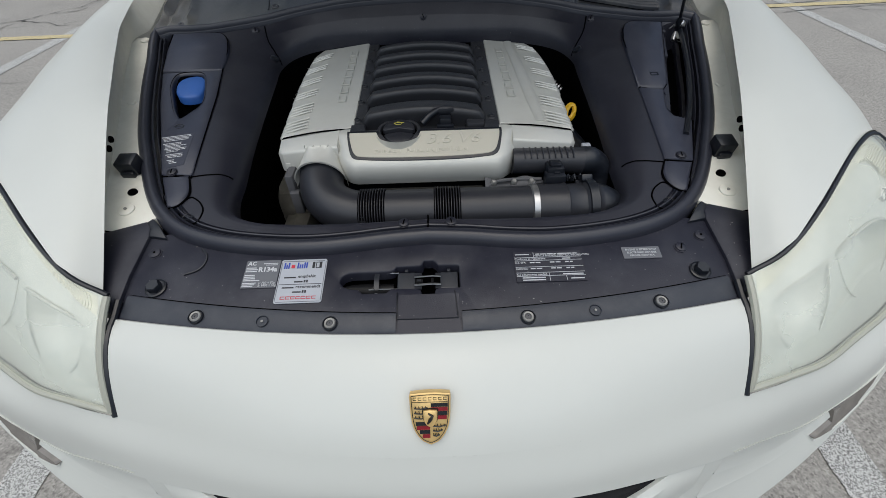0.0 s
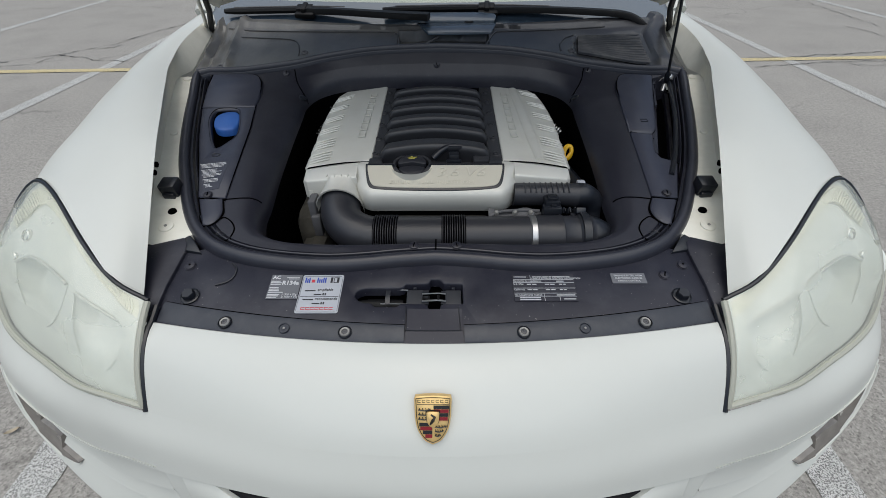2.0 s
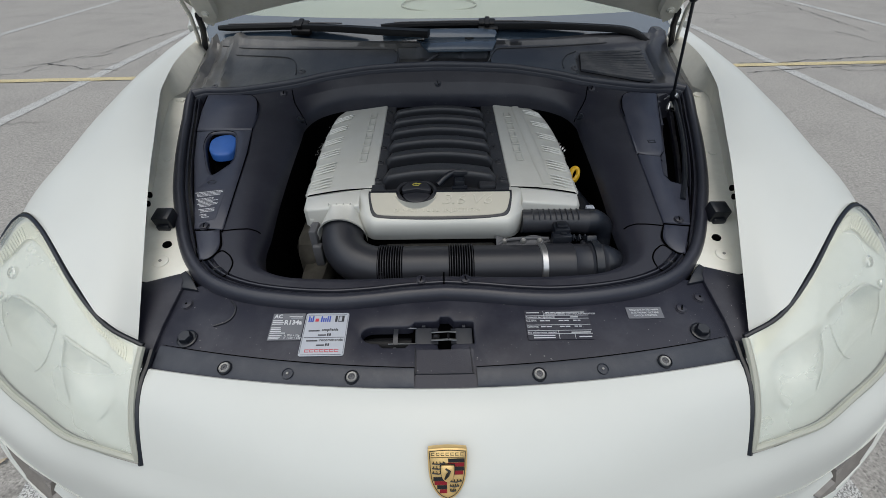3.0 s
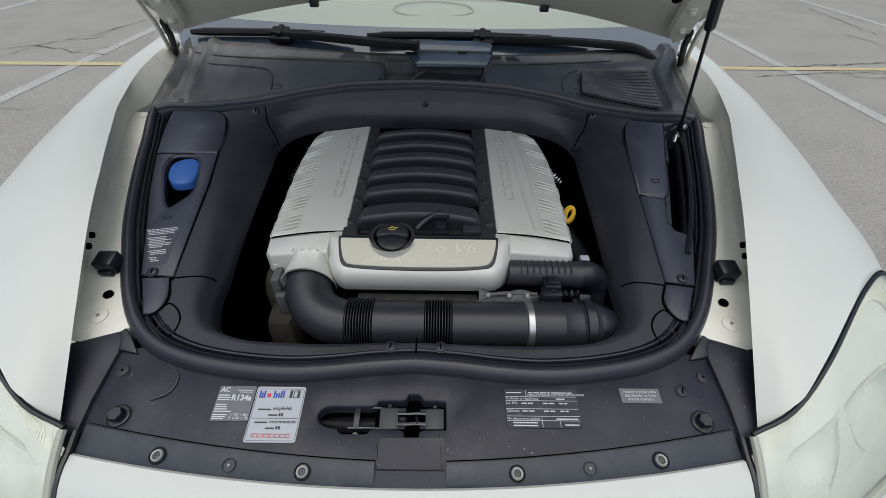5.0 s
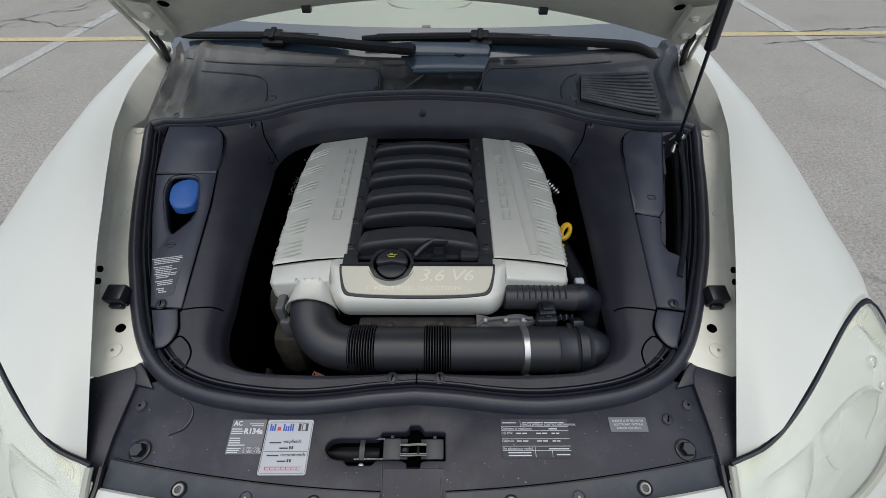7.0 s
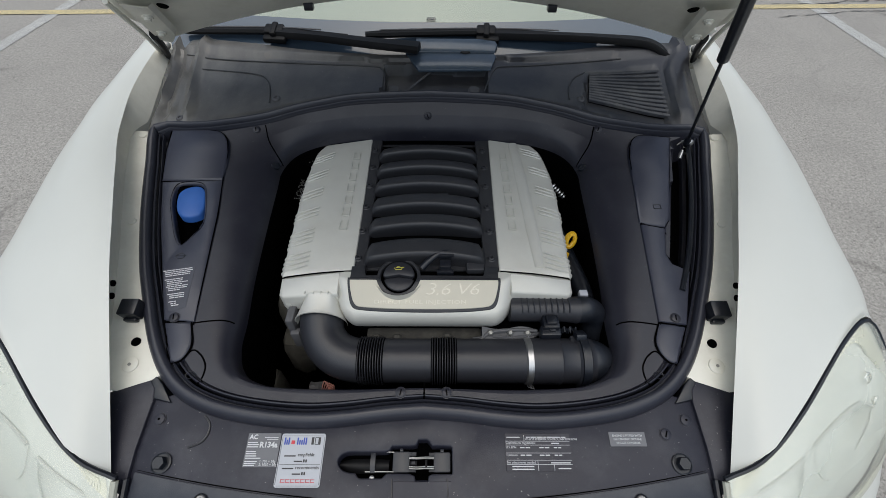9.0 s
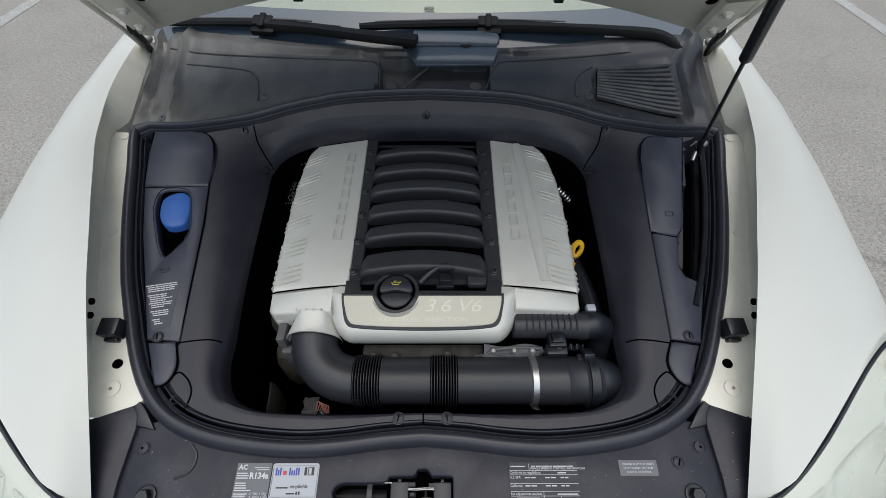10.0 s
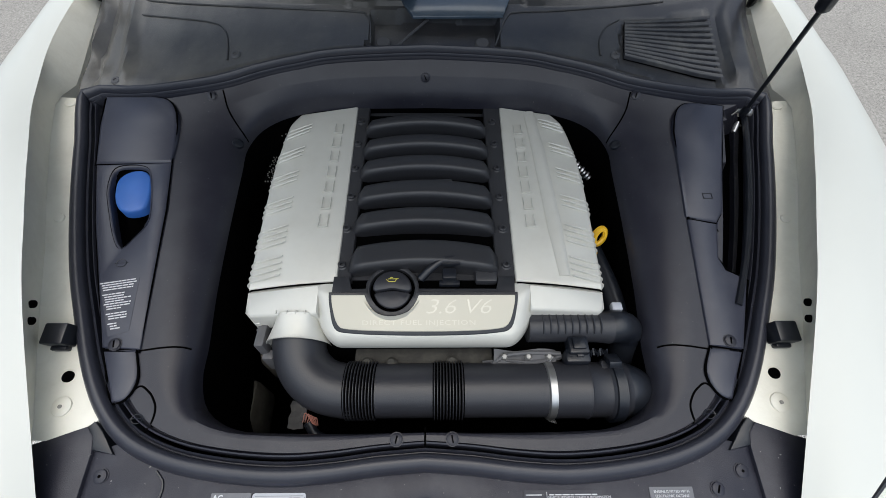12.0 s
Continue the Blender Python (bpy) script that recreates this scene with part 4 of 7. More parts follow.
# washer side: front leaf, middle with the label, rear with the filler bowl
cover("side_cover", sp([(-0.478, 0.475), (-0.468, 0.435), (-0.474, 0.41), (-0.490, 0.402)]) + [(-0.50, 0.425), (-0.526, 0.475)], 0.004)
bowl = [(-0.618, 0.825), (-0.585, 0.834), (-0.552, 0.826), (-0.536, 0.79), (-0.522, 0.735), (-0.521, 0.705), (-0.533, 0.682), (-0.554, 0.655), (-0.574, 0.675), (-0.600, 0.73), (-0.619, 0.78)]
bowl_s = [tuple(p) for p in spline(bowl, 4, closed=True)]
cover("side_cover", [(-0.474, 0.481), (-0.484, 0.57), (-0.500, 0.736), (-0.514, 0.838), (-0.655, 0.832)] + [(-0.617, 0.715), (-0.573, 0.60), (-0.53, 0.485)], 0.005, holes=[bowl_s])
cover("side_cover", [(-0.515, 0.847), (-0.521, 0.89)] + sp([(-0.526, 0.930), (-0.534, 0.957), (-0.552, 0.977), (-0.585, 0.986)], 5) + [(-0.675, 0.986), (-0.672, 0.93), (-0.657, 0.842)], 0.006, chamfer=0.008)
# battery side: with a dark pocket beside it
cover("side_cover", sp([(0.478, 0.475), (0.466, 0.44), (0.474, 0.412), (0.49, 0.402)]) + [(0.50, 0.425), (0.526, 0.470)], 0.004)
cover("side_cover", [(0.482, 0.483), (0.502, 0.715), (0.548, 0.705), (0.532, 0.638), (0.540, 0.612), (0.572, 0.597), (0.530, 0.478)], 0.005)
cover("side_cover", [(0.503, 0.725), (0.516, 0.841), (0.524, 0.92)] + sp([(0.528, 0.945), (0.536, 0.962), (0.552, 0.973), (0.58, 0.976)], 5) + [(0.628, 0.974), (0.60, 0.86), (0.565, 0.735), (0.551, 0.715)], 0.006, chamfer=0.008)
# pocket floor: the shade down in the pocket is put into its near-black
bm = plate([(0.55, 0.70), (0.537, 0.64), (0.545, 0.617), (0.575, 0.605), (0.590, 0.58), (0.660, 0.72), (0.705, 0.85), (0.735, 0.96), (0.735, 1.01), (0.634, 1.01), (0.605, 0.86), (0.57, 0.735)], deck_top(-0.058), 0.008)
part("pocket", bm, DARK, trim, "floor of the pocket beside the battery cover, its shade painted near-black")
bm = bmesh.new()
wall = [(0.556, 0.588), (0.536, 0.604), (0.531, 0.628), (0.546, 0.690), (0.562, 0.735), (0.600, 0.862), (0.632, 0.968)]
loft(bm, [[(x + dx, y, deck(y) + dz + 0.5 * rise(x, y)) for x, y in sp(wall)] for dx, dz in ((0.0, 0.003), (0.004, 0.0), (0.022, -0.024), (0.028, -0.05))])
part("pocket_wall", bm, COVERMAT, trim)
bm = bmesh.new()
tube(bm, [(0.5485, 0.6955, deck(0.6955) + 0.003), (0.560, 0.692, deck(0.692) - 0.006), (0.573, 0.690, deck(0.69) - 0.023)], 0.0012, 6)
part("joint", bm, DARK, trim)
bm = bmesh.new()
tube(bm, [(x, y, deck(y) + 0.006) for x, y in sp([(0.545, 0.55), (0.59, 0.65), (0.635, 0.78), (0.672, 0.92), (0.68, 0.965)])], 0.006, 8)
part("pocket_rim", bm, RUBBER, trim)
# seams of the trim panels
def seam(pts, closed=False):
    bm = bmesh.new()
    line = [tuple(p) for p in spline(pts, 5, closed)]
    tube(bm, [(x, y, drop(trim, x, y, deck(y))[0] + 0.0002) for x, y in line], 0.0016, 6, closed=closed)
    return part("seam", bm, DARK, trim)


for s in (-1, 1):
    seam([(s * 0.474, 0.478), (s * 0.44, 0.483), (s * 0.412, 0.486), (s * 0.397, 0.486)])
    seam([(s * 0.440, 1.022), (s * 0.434, 1.0), (s * 0.425, 0.972), (s * 0.408, 0.948), (s * 0.392, 0.932)])
    seam([(s * x, y) for x, y in ((0.472, 0.4085), (0.4565, 0.4235), (0.441, 0.416), (0.430, 0.4045), (0.4225, 0.3885), (0.425, 0.366), (0.436, 0.3545))])
seam([(0.0, 0.362), (0.0, 0.350), (0.0, 0.334)])


def screw(x, y, r, parent, material=PLASTIC, h=0.0, slot=True, head=0.004, name="screw"):
    bm = bmesh.new()
    if parent is trim and y > 0.9 or parent is trim and abs(x) < 0.1:
        z, up = drop(trim, x, y, deck(y))
        m = Matrix.Translation((x, y, z)) @ up.to_track_quat("Z", "Y").to_matrix().to_4x4()
    else:
        m = on_deck(x, y, h + 0.95 * rise(x, y))
    lathe(bm, [(r * 1.15, -0.002), (r * 1.15, 0.001), (r, 0.0012), (r * 0.98, head * 0.8), (r * 0.85, head)], m, 18)
    ob = part(name, bm, material, parent)
    if slot:
        bm = bmesh.new()
        box(bm, -r * 0.12, r * 0.12, -r * 0.6, r * 0.6, head - 0.0005, head + 0.0006, m @ pose(0, 0, 0, 0, 0, (x * 977) % 60 - 30))
        part("slot", bm, DARK, parent)
    return ob


for x, y in ((-0.044, 0.345), (0.042, 0.345), (-0.512, 0.487), (0.512, 0.489), (-0.458, 0.993), (0.446, 0.998), (-0.007, 1.056)):
    screw(x, y, 0.0095, trim, h=0.005 if abs(x) > 0.5 else 0.001)
for s in (-1, 1):
    bm = bmesh.new()
    lathe(bm, [(0.011, 0), (0.011, 0.006), (0.006, 0.009)], pose(s * 0.392, 0.890, drop(trim, s * 0.392, 0.89, deck(0.89))[0] - 0.002, 0, -35 * s, 0), 14)
    part("clip", bm, RUBBER, trim)

# filler bowl and its cap
# the bowl's near-black colour holds the shade of the recess
bm = bmesh.new()
rings = [[(x, y, deck(y) + 0.006) for x, y in bowl_s]]
for sc, h in ((0.93, -0.004), (0.85, -0.02), (0.7, -0.03), (0.05, -0.032)):
    cx, cy = -0.565, 0.752
    rings.append([(cx + (x - cx) * sc, cy + (y - cy) * sc, deck(y) + h) for x, y in bowl_s])
loft(bm, rings, close_u=True)
part("filler_bowl", bm, DARK, trim, "recess round the washer filler, its shade painted near-black")
bm = plate([tuple(p) for p in spline([(-0.604, 0.806), (-0.586, 0.820), (-0.562, 0.819), (-0.546, 0.796), (-0.538, 0.752), (-0.549, 0.737), (-0.572, 0.735), (-0.590, 0.752), (-0.601, 0.778)], 4, closed=True)], lambda x, y: 1.100 + 0.12 * (y - 0.78) - 1.2 * (x + 0.567) ** 2, 0.020, chamfer=0.005)
cap = part("washer_cap", bm, BLUE, car, "blue plastic washer fluid cap")
# moulded signs on the covers
for (x, y, w, h_) in ((-0.60, 0.93, 0.018, 0.011), (0.548, 0.765, 0.018, 0.012), (0.545, 0.90, 0.016, 0.008)):
    bars("moulded_sign", [(-w / 2, w / 2, h_ / 2 - 0.001, h_ / 2), (-w / 2, w / 2, -h_ / 2, -h_ / 2 + 0.001), (-w / 2, -w / 2 + 0.001, -h_ / 2, h_ / 2), (w / 2 - 0.001, w / 2, -h_ / 2, h_ / 2)], on_deck(x, y, 0.0065), RUBBER, trim, 0.0008)
for x, y, lift in ((-0.545, 0.628, 0.0053), (-0.447, 0.376, 0.0004), (0.450, 0.378, 0.0004)):
    bm = bmesh.new()
    tube(bm, [on_deck(x, y, lift) @ Vector((0.009 * math.cos(a), 0.007 * math.sin(a), 0)) for a in [2 * math.pi * k / 16 for k in range(16)]], 0.0007, 5, closed=True)
    tube(bm, [on_deck(x, y, lift) @ Vector((-0.012, 0.0, 0)), on_deck(x, y, lift) @ Vector((0.012, 0.001, 0))], 0.0007, 5)
    part("moulded_sign", bm, RUBBER, trim)

# printed notice on the washer side
note = part("notice", plate([(-0.571, 0.592), (-0.505, 0.603), (-0.496, 0.508), (-0.528, 0.499)], deck_top(0.0055), 0.002), COVERMAT, car, "printed notice with rows of small white words on the dark cover")
bm = bmesh.new()
rnd = random.Random(4)
for k in range(20):
    a = k / 19
    if k in (4, 12, 16):
        continue
    x = -0.5666 + 0.0395 * a
    end = -0.508 + 0.006 * a - rnd.choice((0.0, 0.002, 0.004, 0.012, 0.016))
    if k == 19:
        end -= 0.006
    if k in (0, 5, 9, 13, 17):
        x -= 0.003
    y0 = 0.5885 - 0.0845 * a
    while x < end - 0.002:
        w = min(rnd.uniform(0.004, 0.011), end - x)
        tilt = 0.16
        vs = [bm.verts.new((u, v, deck(v) + 0.0064)) for u, v in ((x, y0 + (x + 0.5666) * tilt), (x + w, y0 + (x + w + 0.5666) * tilt), (x + w, y0 + 0.0021 + (x + w + 0.5666) * tilt), (x, y0 + 0.0021 + (x + 0.5666) * tilt))]
        bm.faces.new(vs)
        x += w + 0.0009
part("print", bm, PRINT, note)

# lock panel
LF = lambda x: 0.136 + 0.17 * x * x
front = [(x, LF(x)) for x in np.linspace(-0.495, 0.495, 31)]
seal_front = [p for p in seal_out if p[1] < 0.345]
seal_front = sorted([(p[0] * 1.0, p[1] - 0.0) for p in seal_front], key=lambda p: p[0])
lock_out = front + [(0.505, 0.25), (0.500, 0.333)] + [p for p in reversed(seal_front) if abs(p[0]) < 0.478] + [(-0.500, 0.333), (-0.505, 0.25)]
latch_hole = sp([(-0.066, 0.2510), (-0.100, 0.2505), (-0.1329, 0.2498), (-0.1467, 0.2429), (-0.1505, 0.2312), (-0.1430, 0.2200), (-0.1307, 0.2146), (-0.1175, 0.2133)], 3) + [(-0.112, 0.2070), (-0.108, 0.2055), (-0.071, 0.2054), (-0.067, 0.2070), (-0.0614, 0.2128), (-0.0225, 0.2125), (-0.0155, 0.2100)] + sp([(-0.0130, 0.1994), (-0.0085, 0.1902), (-0.0002, 0.1882), (0.0085, 0.1902), (0.0115, 0.1994)], 2) + [(0.0135, 0.2105), (0.0170, 0.2118), (0.0511, 0.2120), (0.0545, 0.2160), (0.0542, 0.2556), (0.0496, 0.2598), (0.0170, 0.2601), (0.0130, 0.2660), (0.0074, 0.2704), (-0.0090, 0.2701), (-0.0129, 0.2613), (-0.0170, 0.2600), (-0.0553, 0.2597), (-0.0599, 0.2528)]


def lock_top(x, y):
    edge = y - LF(x)
    return deck(y) - 0.004 - 0.10 * max(0.0, 0.022 - edge)


lock = part("lock_panel", plate(lock_out, lock_top, 0.02, [latch_hole], 0.003), LOCKMAT, car, "dusty black plastic lock panel cover")
for s in (-1, 1):
    wing = plate([(s * x, y) for x, y in ((0.500, 0.182), (0.505, 0.25), (0.503, 0.33), (0.507, 0.350), (0.518, 0.363), (0.568, 0.347), (0.606, 0.335), (0.600, 0.30), (0.585, 0.25), (0.545, 0.205))], lambda x, y: deck(y) + 0.003, 0.03, chamfer=0.003)
    part("wing_cover", wing, LOCKMAT, car, "black plastic corner cover beside the lock panel")
    # raised front lip of the lock panel, in two lengths
    bm = bmesh.new()
    xs_ = np.linspace(0.052, 0.492, 20)
    prof = ((0.000, -0.012), (0.001, -0.001), (0.005, 0.0022), (0.026, 0.0050), (0.031, 0.0046), (0.0325, -0.004))
    loft(bm, [[(s * x, LF(x) + a * (1 + 0.5 * x), lock_top(x, LF(x) + a) + b) for x in xs_] for a, b in prof])
    part("front_lip", bm, LIPMAT, lock)
    bm = bmesh.new()
    tube(bm, [(s * x, LF(x) + 0.0345 * (1 + 0.5 * x), lock_top(x, LF(x) + 0.0345) + 0.0002) for x in xs_], 0.0008, 6)
    part("lip_groove", bm, DARK, lock)
    for x, r, mm in ((0.368, 0.0105, ZINC), (0.261, 0.0085, LOCKMAT), (0.154, 0.0105, ZINC)):
        y = LF(x) + 0.015
        if mm is ZINC:
            bm = bmesh.new()
            lathe(bm, [(r * 1.12, -0.004), (r * 1.12, 0.0012), (r * 1.02, 0.0022), (r * 0.95, 0.0012), (r * 0.94, -0.004)], on_deck(s * x, y, 0.0), 22)
            part("collar", bm, RUBBER, lock)
            bm = bmesh.new()
            lathe(bm, [(r * 0.86, -0.003), (r * 0.86, 0.0016), (r * 0.74, 0.0030), (r * 0.52, 0.0026), (r * 0.46, 0.0008), (r * 0.45, -0.003)], on_deck(s * x, y, 0.0), 20)
            washer = part("washer", bm, ZINC, lock, "dull zinc washer")
            bm = bmesh.new()
            lathe(bm, [(r * 0.44, -0.003), (r * 0.44, 0.0012), (r * 0.34, 0.0018), (r * 0.16, 0.0018), (r * 0.14, 0.0004)], on_deck(s * x, y, 0.0), 12)
            part("screw", bm, WASHER, washer)
        else:
            bm = bmesh.new()
            lathe(bm, [(r * 1.1, -0.003), (r * 1.1, 0.0008), (r * 0.98, 0.0012), (r * 0.94, -0.0005), (r * 0.5, -0.0005)], on_deck(s * x, y, 0.0), 20)
            part("clip", bm, LIPMAT, lock)
            bm = bmesh.new()
            lathe(bm, [(r * 0.24, -0.002), (r * 0.24, 0.0012), (r * 0.1, 0.0014)], on_deck(s * x, y, 0.0), 10)
            part("pin", bm, ZINC, lock)
    # rubber plug and round clips
    bm = bmesh.new()
    lathe(bm, [(0.017, -0.002), (0.017, 0.002), (0.0145, 0.003), (0.0145, 0.002)], on_deck(s * 0.453, 0.230, -0.004), 22)
    lathe(bm, [(0.0115, 0.0), (0.0115, 0.010), (0.010, 0.0125)], on_deck(s * 0.453, 0.230, -0.004), 6)
    part("plug", bm, RUBBER, lock)
    screw(s * 0.480, 0.300, 0.010, lock, LOCKMAT, -0.004, slot=False)
    bm = bmesh.new()
    lathe(bm, [(0.0022, 0.0), (0.0022, 0.0045)], on_deck(s * 0.480, 0.300, -0.004), 8)
    part("pin", bm, DARK, lock)
screw(0.437, 0.277, 0.0095, lock, LOCKMAT, -0.004)
bm = bmesh.new()
tube(bm, [(x, y, lock_top(x, y) + 0.0005) for x, y in sp([(-0.40, 0.306), (-0.387, 0.292), (-0.386, 0.275), (-0.395, 0.262), (-0.415, 0.254)])], 0.0018, 6)
part("moulded_edge", bm, RUBBER, lock)
# catch tray in the middle
bm = bmesh.new()
loft(bm, [[(x, LF(x) + a, lock_top(x, LF(x) + a) + b) for x in np.linspace(-0.049, 0.049, 8)] for a, b in ((-0.001, -0.008), (0.003, -0.001), (0.022, 0.0012), (0.024, -0.0010), (0.066, 0.0012), (0.07, -0.004))])
part("catch_tray", bm, LOCKMAT, lock)
for a, b in (((-0.052, 0.2065), (-0.0495, 0.1600)), ((0.0425, 0.2075), (0.0460, 0.1595))):
    bm = bmesh.new()
    tube(bm, [(a[0] + (b[0] - a[0]) * k / 4, a[1] + (b[1] - a[1]) * k / 4, lock_top(0, a[1] + (b[1] - a[1]) * k / 4) + 0.0006) for k in range(5)], 0.0010, 6)
    part("tray_joint", bm, RUBBER, lock)
bm = bmesh.new()
tube(bm, [(x, LF(x) + 0.0235, lock_top(x, LF(x) + 0.0235) + 0.0008) for x in np.linspace(-0.05, 0.047, 6)], 0.0009, 6)
part("tray_joint", bm, RUBBER, lock)

for s in (-1, 1):
    part("corner_rubber", plate([(s * x, y) for x, y in ((0.470, 0.328), (0.495, 0.358), (0.510, 0.372), (0.517, 0.364), (0.508, 0.350), (0.503, 0.335))], lambda x, y: deck(y) + 0.0015, 0.03, chamfer=0.002), RUBBER, car, "black rubber corner piece")

# hood latch in the hole
latch = part("hood_latch", plate(rounded(-0.158, 0.062, 0.18, 0.28, 0.01), lambda x, y: deck(y) - 0.034, 0.01), DARK, car, "black hood latch with grey plates in a cut-out of the lock panel")


def latch_plate(x0, x1, y0, y1, ears):
    """A grey stamped plate whose inner edge has two ears."""
    pts = rounded(x0, x1, y0, y1, 0.0015, 2)
    bm = plate(pts, lambda x, y: deck(y) - 0.012, 0.004, chamfer=0.0008)
    for ya, yb in ((y0, y0 + 0.006), (y1 - 0.006, y1)):
        box(bm, min(ears), max(ears), ya, yb, -0.0155, -0.0123, pose(0, 0, deck((ya + yb) / 2)))
    ob = part("latch_plate", bm, LATCHGREY, latch, "grey stamped latch plate")
    bm = bmesh.new()
    box(bm, -0.003, 0.003, -0.002, 0.003, -0.012, -0.008, pose((x0 + x1) / 2, y1 + 0.002, deck(y1)), 0.0008)
    part("lug", bm, LATCHGREY, ob)


latch_plate(-0.052, -0.024, 0.2190, 0.2500, (-0.024, -0.012))
latch_plate(0.020, 0.048, 0.2195, 0.2490, (0.011, 0.020))
bm = bmesh.new()
for y, lift in ((0.2415, -0.010), (0.2390, -0.007), (0.2270, -0.010), (0.2235, -0.007)):
    tube(bm, [(-0.024, y, deck(y) + lift - 0.002), (-0.010, y - 0.001, deck(y) + lift), (0.006, y, deck(y) + lift), (0.020, y, deck(y) + lift - 0.002)], 0.0011, 6)
part("latch_spring", bm, STEEL, latch, "bright steel spring wires")
bm = bmesh.new()
box(bm, -0.022, -0.010, 0.2285, 0.2365, -0.016, -0.009, pose(0, 0, deck(0.2325)), 0.0015)
box(bm, 0.004, 0.008, 0.2255, 0.2395, -0.016, -0.010, pose(0, 0, deck(0.2325)), 0.001)
part("catch_hook", bm, WIPER, latch)
bm = bmesh.new()
box(bm, -0.0195, -0.0135, 0.2305, 0.2345, -0.010, -0.0085, pose(0, 0, deck(0.2325)))
part("hook_eye", bm, LATCHGREY, latch)
# release lever with its bridge and side wires
bm = bmesh.new()
loft(bm, [[(x, 0.2315 + w * np.interp(x, [-0.147, -0.13, -0.10, -0.06], [0.006, 0.011, 0.012, 0.010]), deck(0.2315) + 0.2 * w * 0.011 - 0.028 + 0.007 * (1 - w * w)) for x in np.linspace(-0.147, -0.060, 14)] for w in np.linspace(-1, 1, 7)])
part("release_lever", bm, WIPER, latch, "glossy black release lever")
bm = bmesh.new()
loft(bm, [[(x, y, deck(y) - 0.009 + 0.003 * math.sin(math.pi * (y - 0.217) / 0.03)) for y in np.linspace(0.217, 0.247, 7)] for x in (-0.0915, -0.0905, -0.0840, -0.0830)])
part("bridge", bm, LATCHGREY, latch, "grey bridge over the lever")
for x0, y in ((-0.098, 0.2487), (-0.100, 0.2187)):
    bm = bmesh.new()
    tube(bm, [(x0, y, deck(y) - 0.010), (-0.075, y + 0.0003, deck(y) - 0.010), (-0.051, y + 0.0004, deck(y) - 0.011)], 0.0011, 6)
    part("lever_wire", bm, STEEL, latch)
bm = bmesh.new()
lathe(bm, [(0.0045, 0), (0.0045, 0.003), (0.003, 0.004)], pose(-0.088, 0.2105, deck(0.2105) - 0.016, SLOPE), 12)
part("rivet", bm, STEEL, latch)

# ---- labels on the lock panel ----
def label(name, x0, x1, y0, y1, r, material, text):
    return part(name, plate(rounded(x0, x1, y0, y1, r), lambda x, y: deck(y) - 0.0030, 0.0008), material, car, text)


LAB = 0.0026
lab = label("coolant_label", -0.312, -0.254, 0.224, 0.277, 0.001, LABELGREY, "grey air conditioning label with white print")
letters("print", "AC", 0.0105, on_deck(-0.309, 0.2675, -LAB), PRINT, lab, thin=-0.0003)
letters("print", "R134a", 0.0125, on_deck(-0.289, 0.2545, -LAB), PRINT, lab, thin=-0.0004)
bars("print", [(0.030, 0.054, 0.0465, 0.0475), (0.034, 0.054, 0.0435, 0.0445)] + [(0.002, 0.002 + w, y, y + 0.0016) for w, y in ((0.017, 0.038), (0.02, 0.0345), (0.019, 0.031), (0.017, 0.0235), (0.018, 0.020), (0.019, 0.0165), (0.027, 0.013))], on_deck(-0.312, 0.224, -LAB), PRINT, lab)
letters("print", "1: 700 + 50g", 0.0055, on_deck(-0.284, 0.231, -LAB), PRINT, lab)
letters("print", "2: 1050 + 50g", 0.0055, on_deck(-0.284, 0.2262, -LAB), PRINT, lab)
bars("print", [(0.002, 0.024, 0.008, 0.0095), (0.002, 0.022, 0.005, 0.0065), (0.002, 0.02, 0.002, 0.0035)], on_deck(-0.312, 0.224, -LAB), PRINT, lab)

lab = label("oil_label", -0.252, -0.174, 0.194, 0.2765, 0.004, LABELWHITE, "white oil label with blue and red marks")
bars("logo", [(a, a + 0.0022, 0.066, 0.066 + h_) for a, h_ in ((0.0060, 0.0115), (0.0095, 0.0080), (0.0130, 0.0115), (0.0285, 0.0115), (0.0322, 0.0076), (0.0359, 0.0076), (0.0396, 0.0115), (0.0433, 0.0115))], on_deck(-0.252, 0.194, -LAB), INKBLUE, lab)
bars("logo", [(0.0185, 0.0243, 0.0668, 0.0728)], on_deck(-0.252, 0.194, -LAB), INKRED, lab)
bars("logo", [(0.0540, 0.0580, 0.066, 0.078), (0.0600, 0.0670, 0.0770, 0.078), (0.0600, 0.0670, 0.066, 0.0670), (0.0600, 0.0610, 0.066, 0.078), (0.0660, 0.0700, 0.066, 0.078)], on_deck(-0.252, 0.194, -LAB), INKBLACK, lab)
bars("print", [(0.010, 0.0295, 0.0470, 0.0490), (0.0095, 0.0288, 0.0275, 0.0295), (0.028, 0.042, 0.0385, 0.0405), (0.044, 0.0465, 0.0380, 0.0425), (0.048, 0.0505, 0.0380, 0.0425), (0.028, 0.042, 0.0190, 0.0210), (0.044, 0.0465, 0.0185, 0.0230), (0.048, 0.0505, 0.0185, 0.0230), (0.004, 0.074, 0.0345, 0.0350)], on_deck(-0.252, 0.194, -LAB), INKBLACK, lab)
letters("print", "empfiehlt", 0.0078, on_deck(-0.219, 0.2405, -LAB), INKBLACK, lab)
letters("print", "recommends", 0.0078, on_deck(-0.220, 0.221, -LAB), INKBLACK, lab)
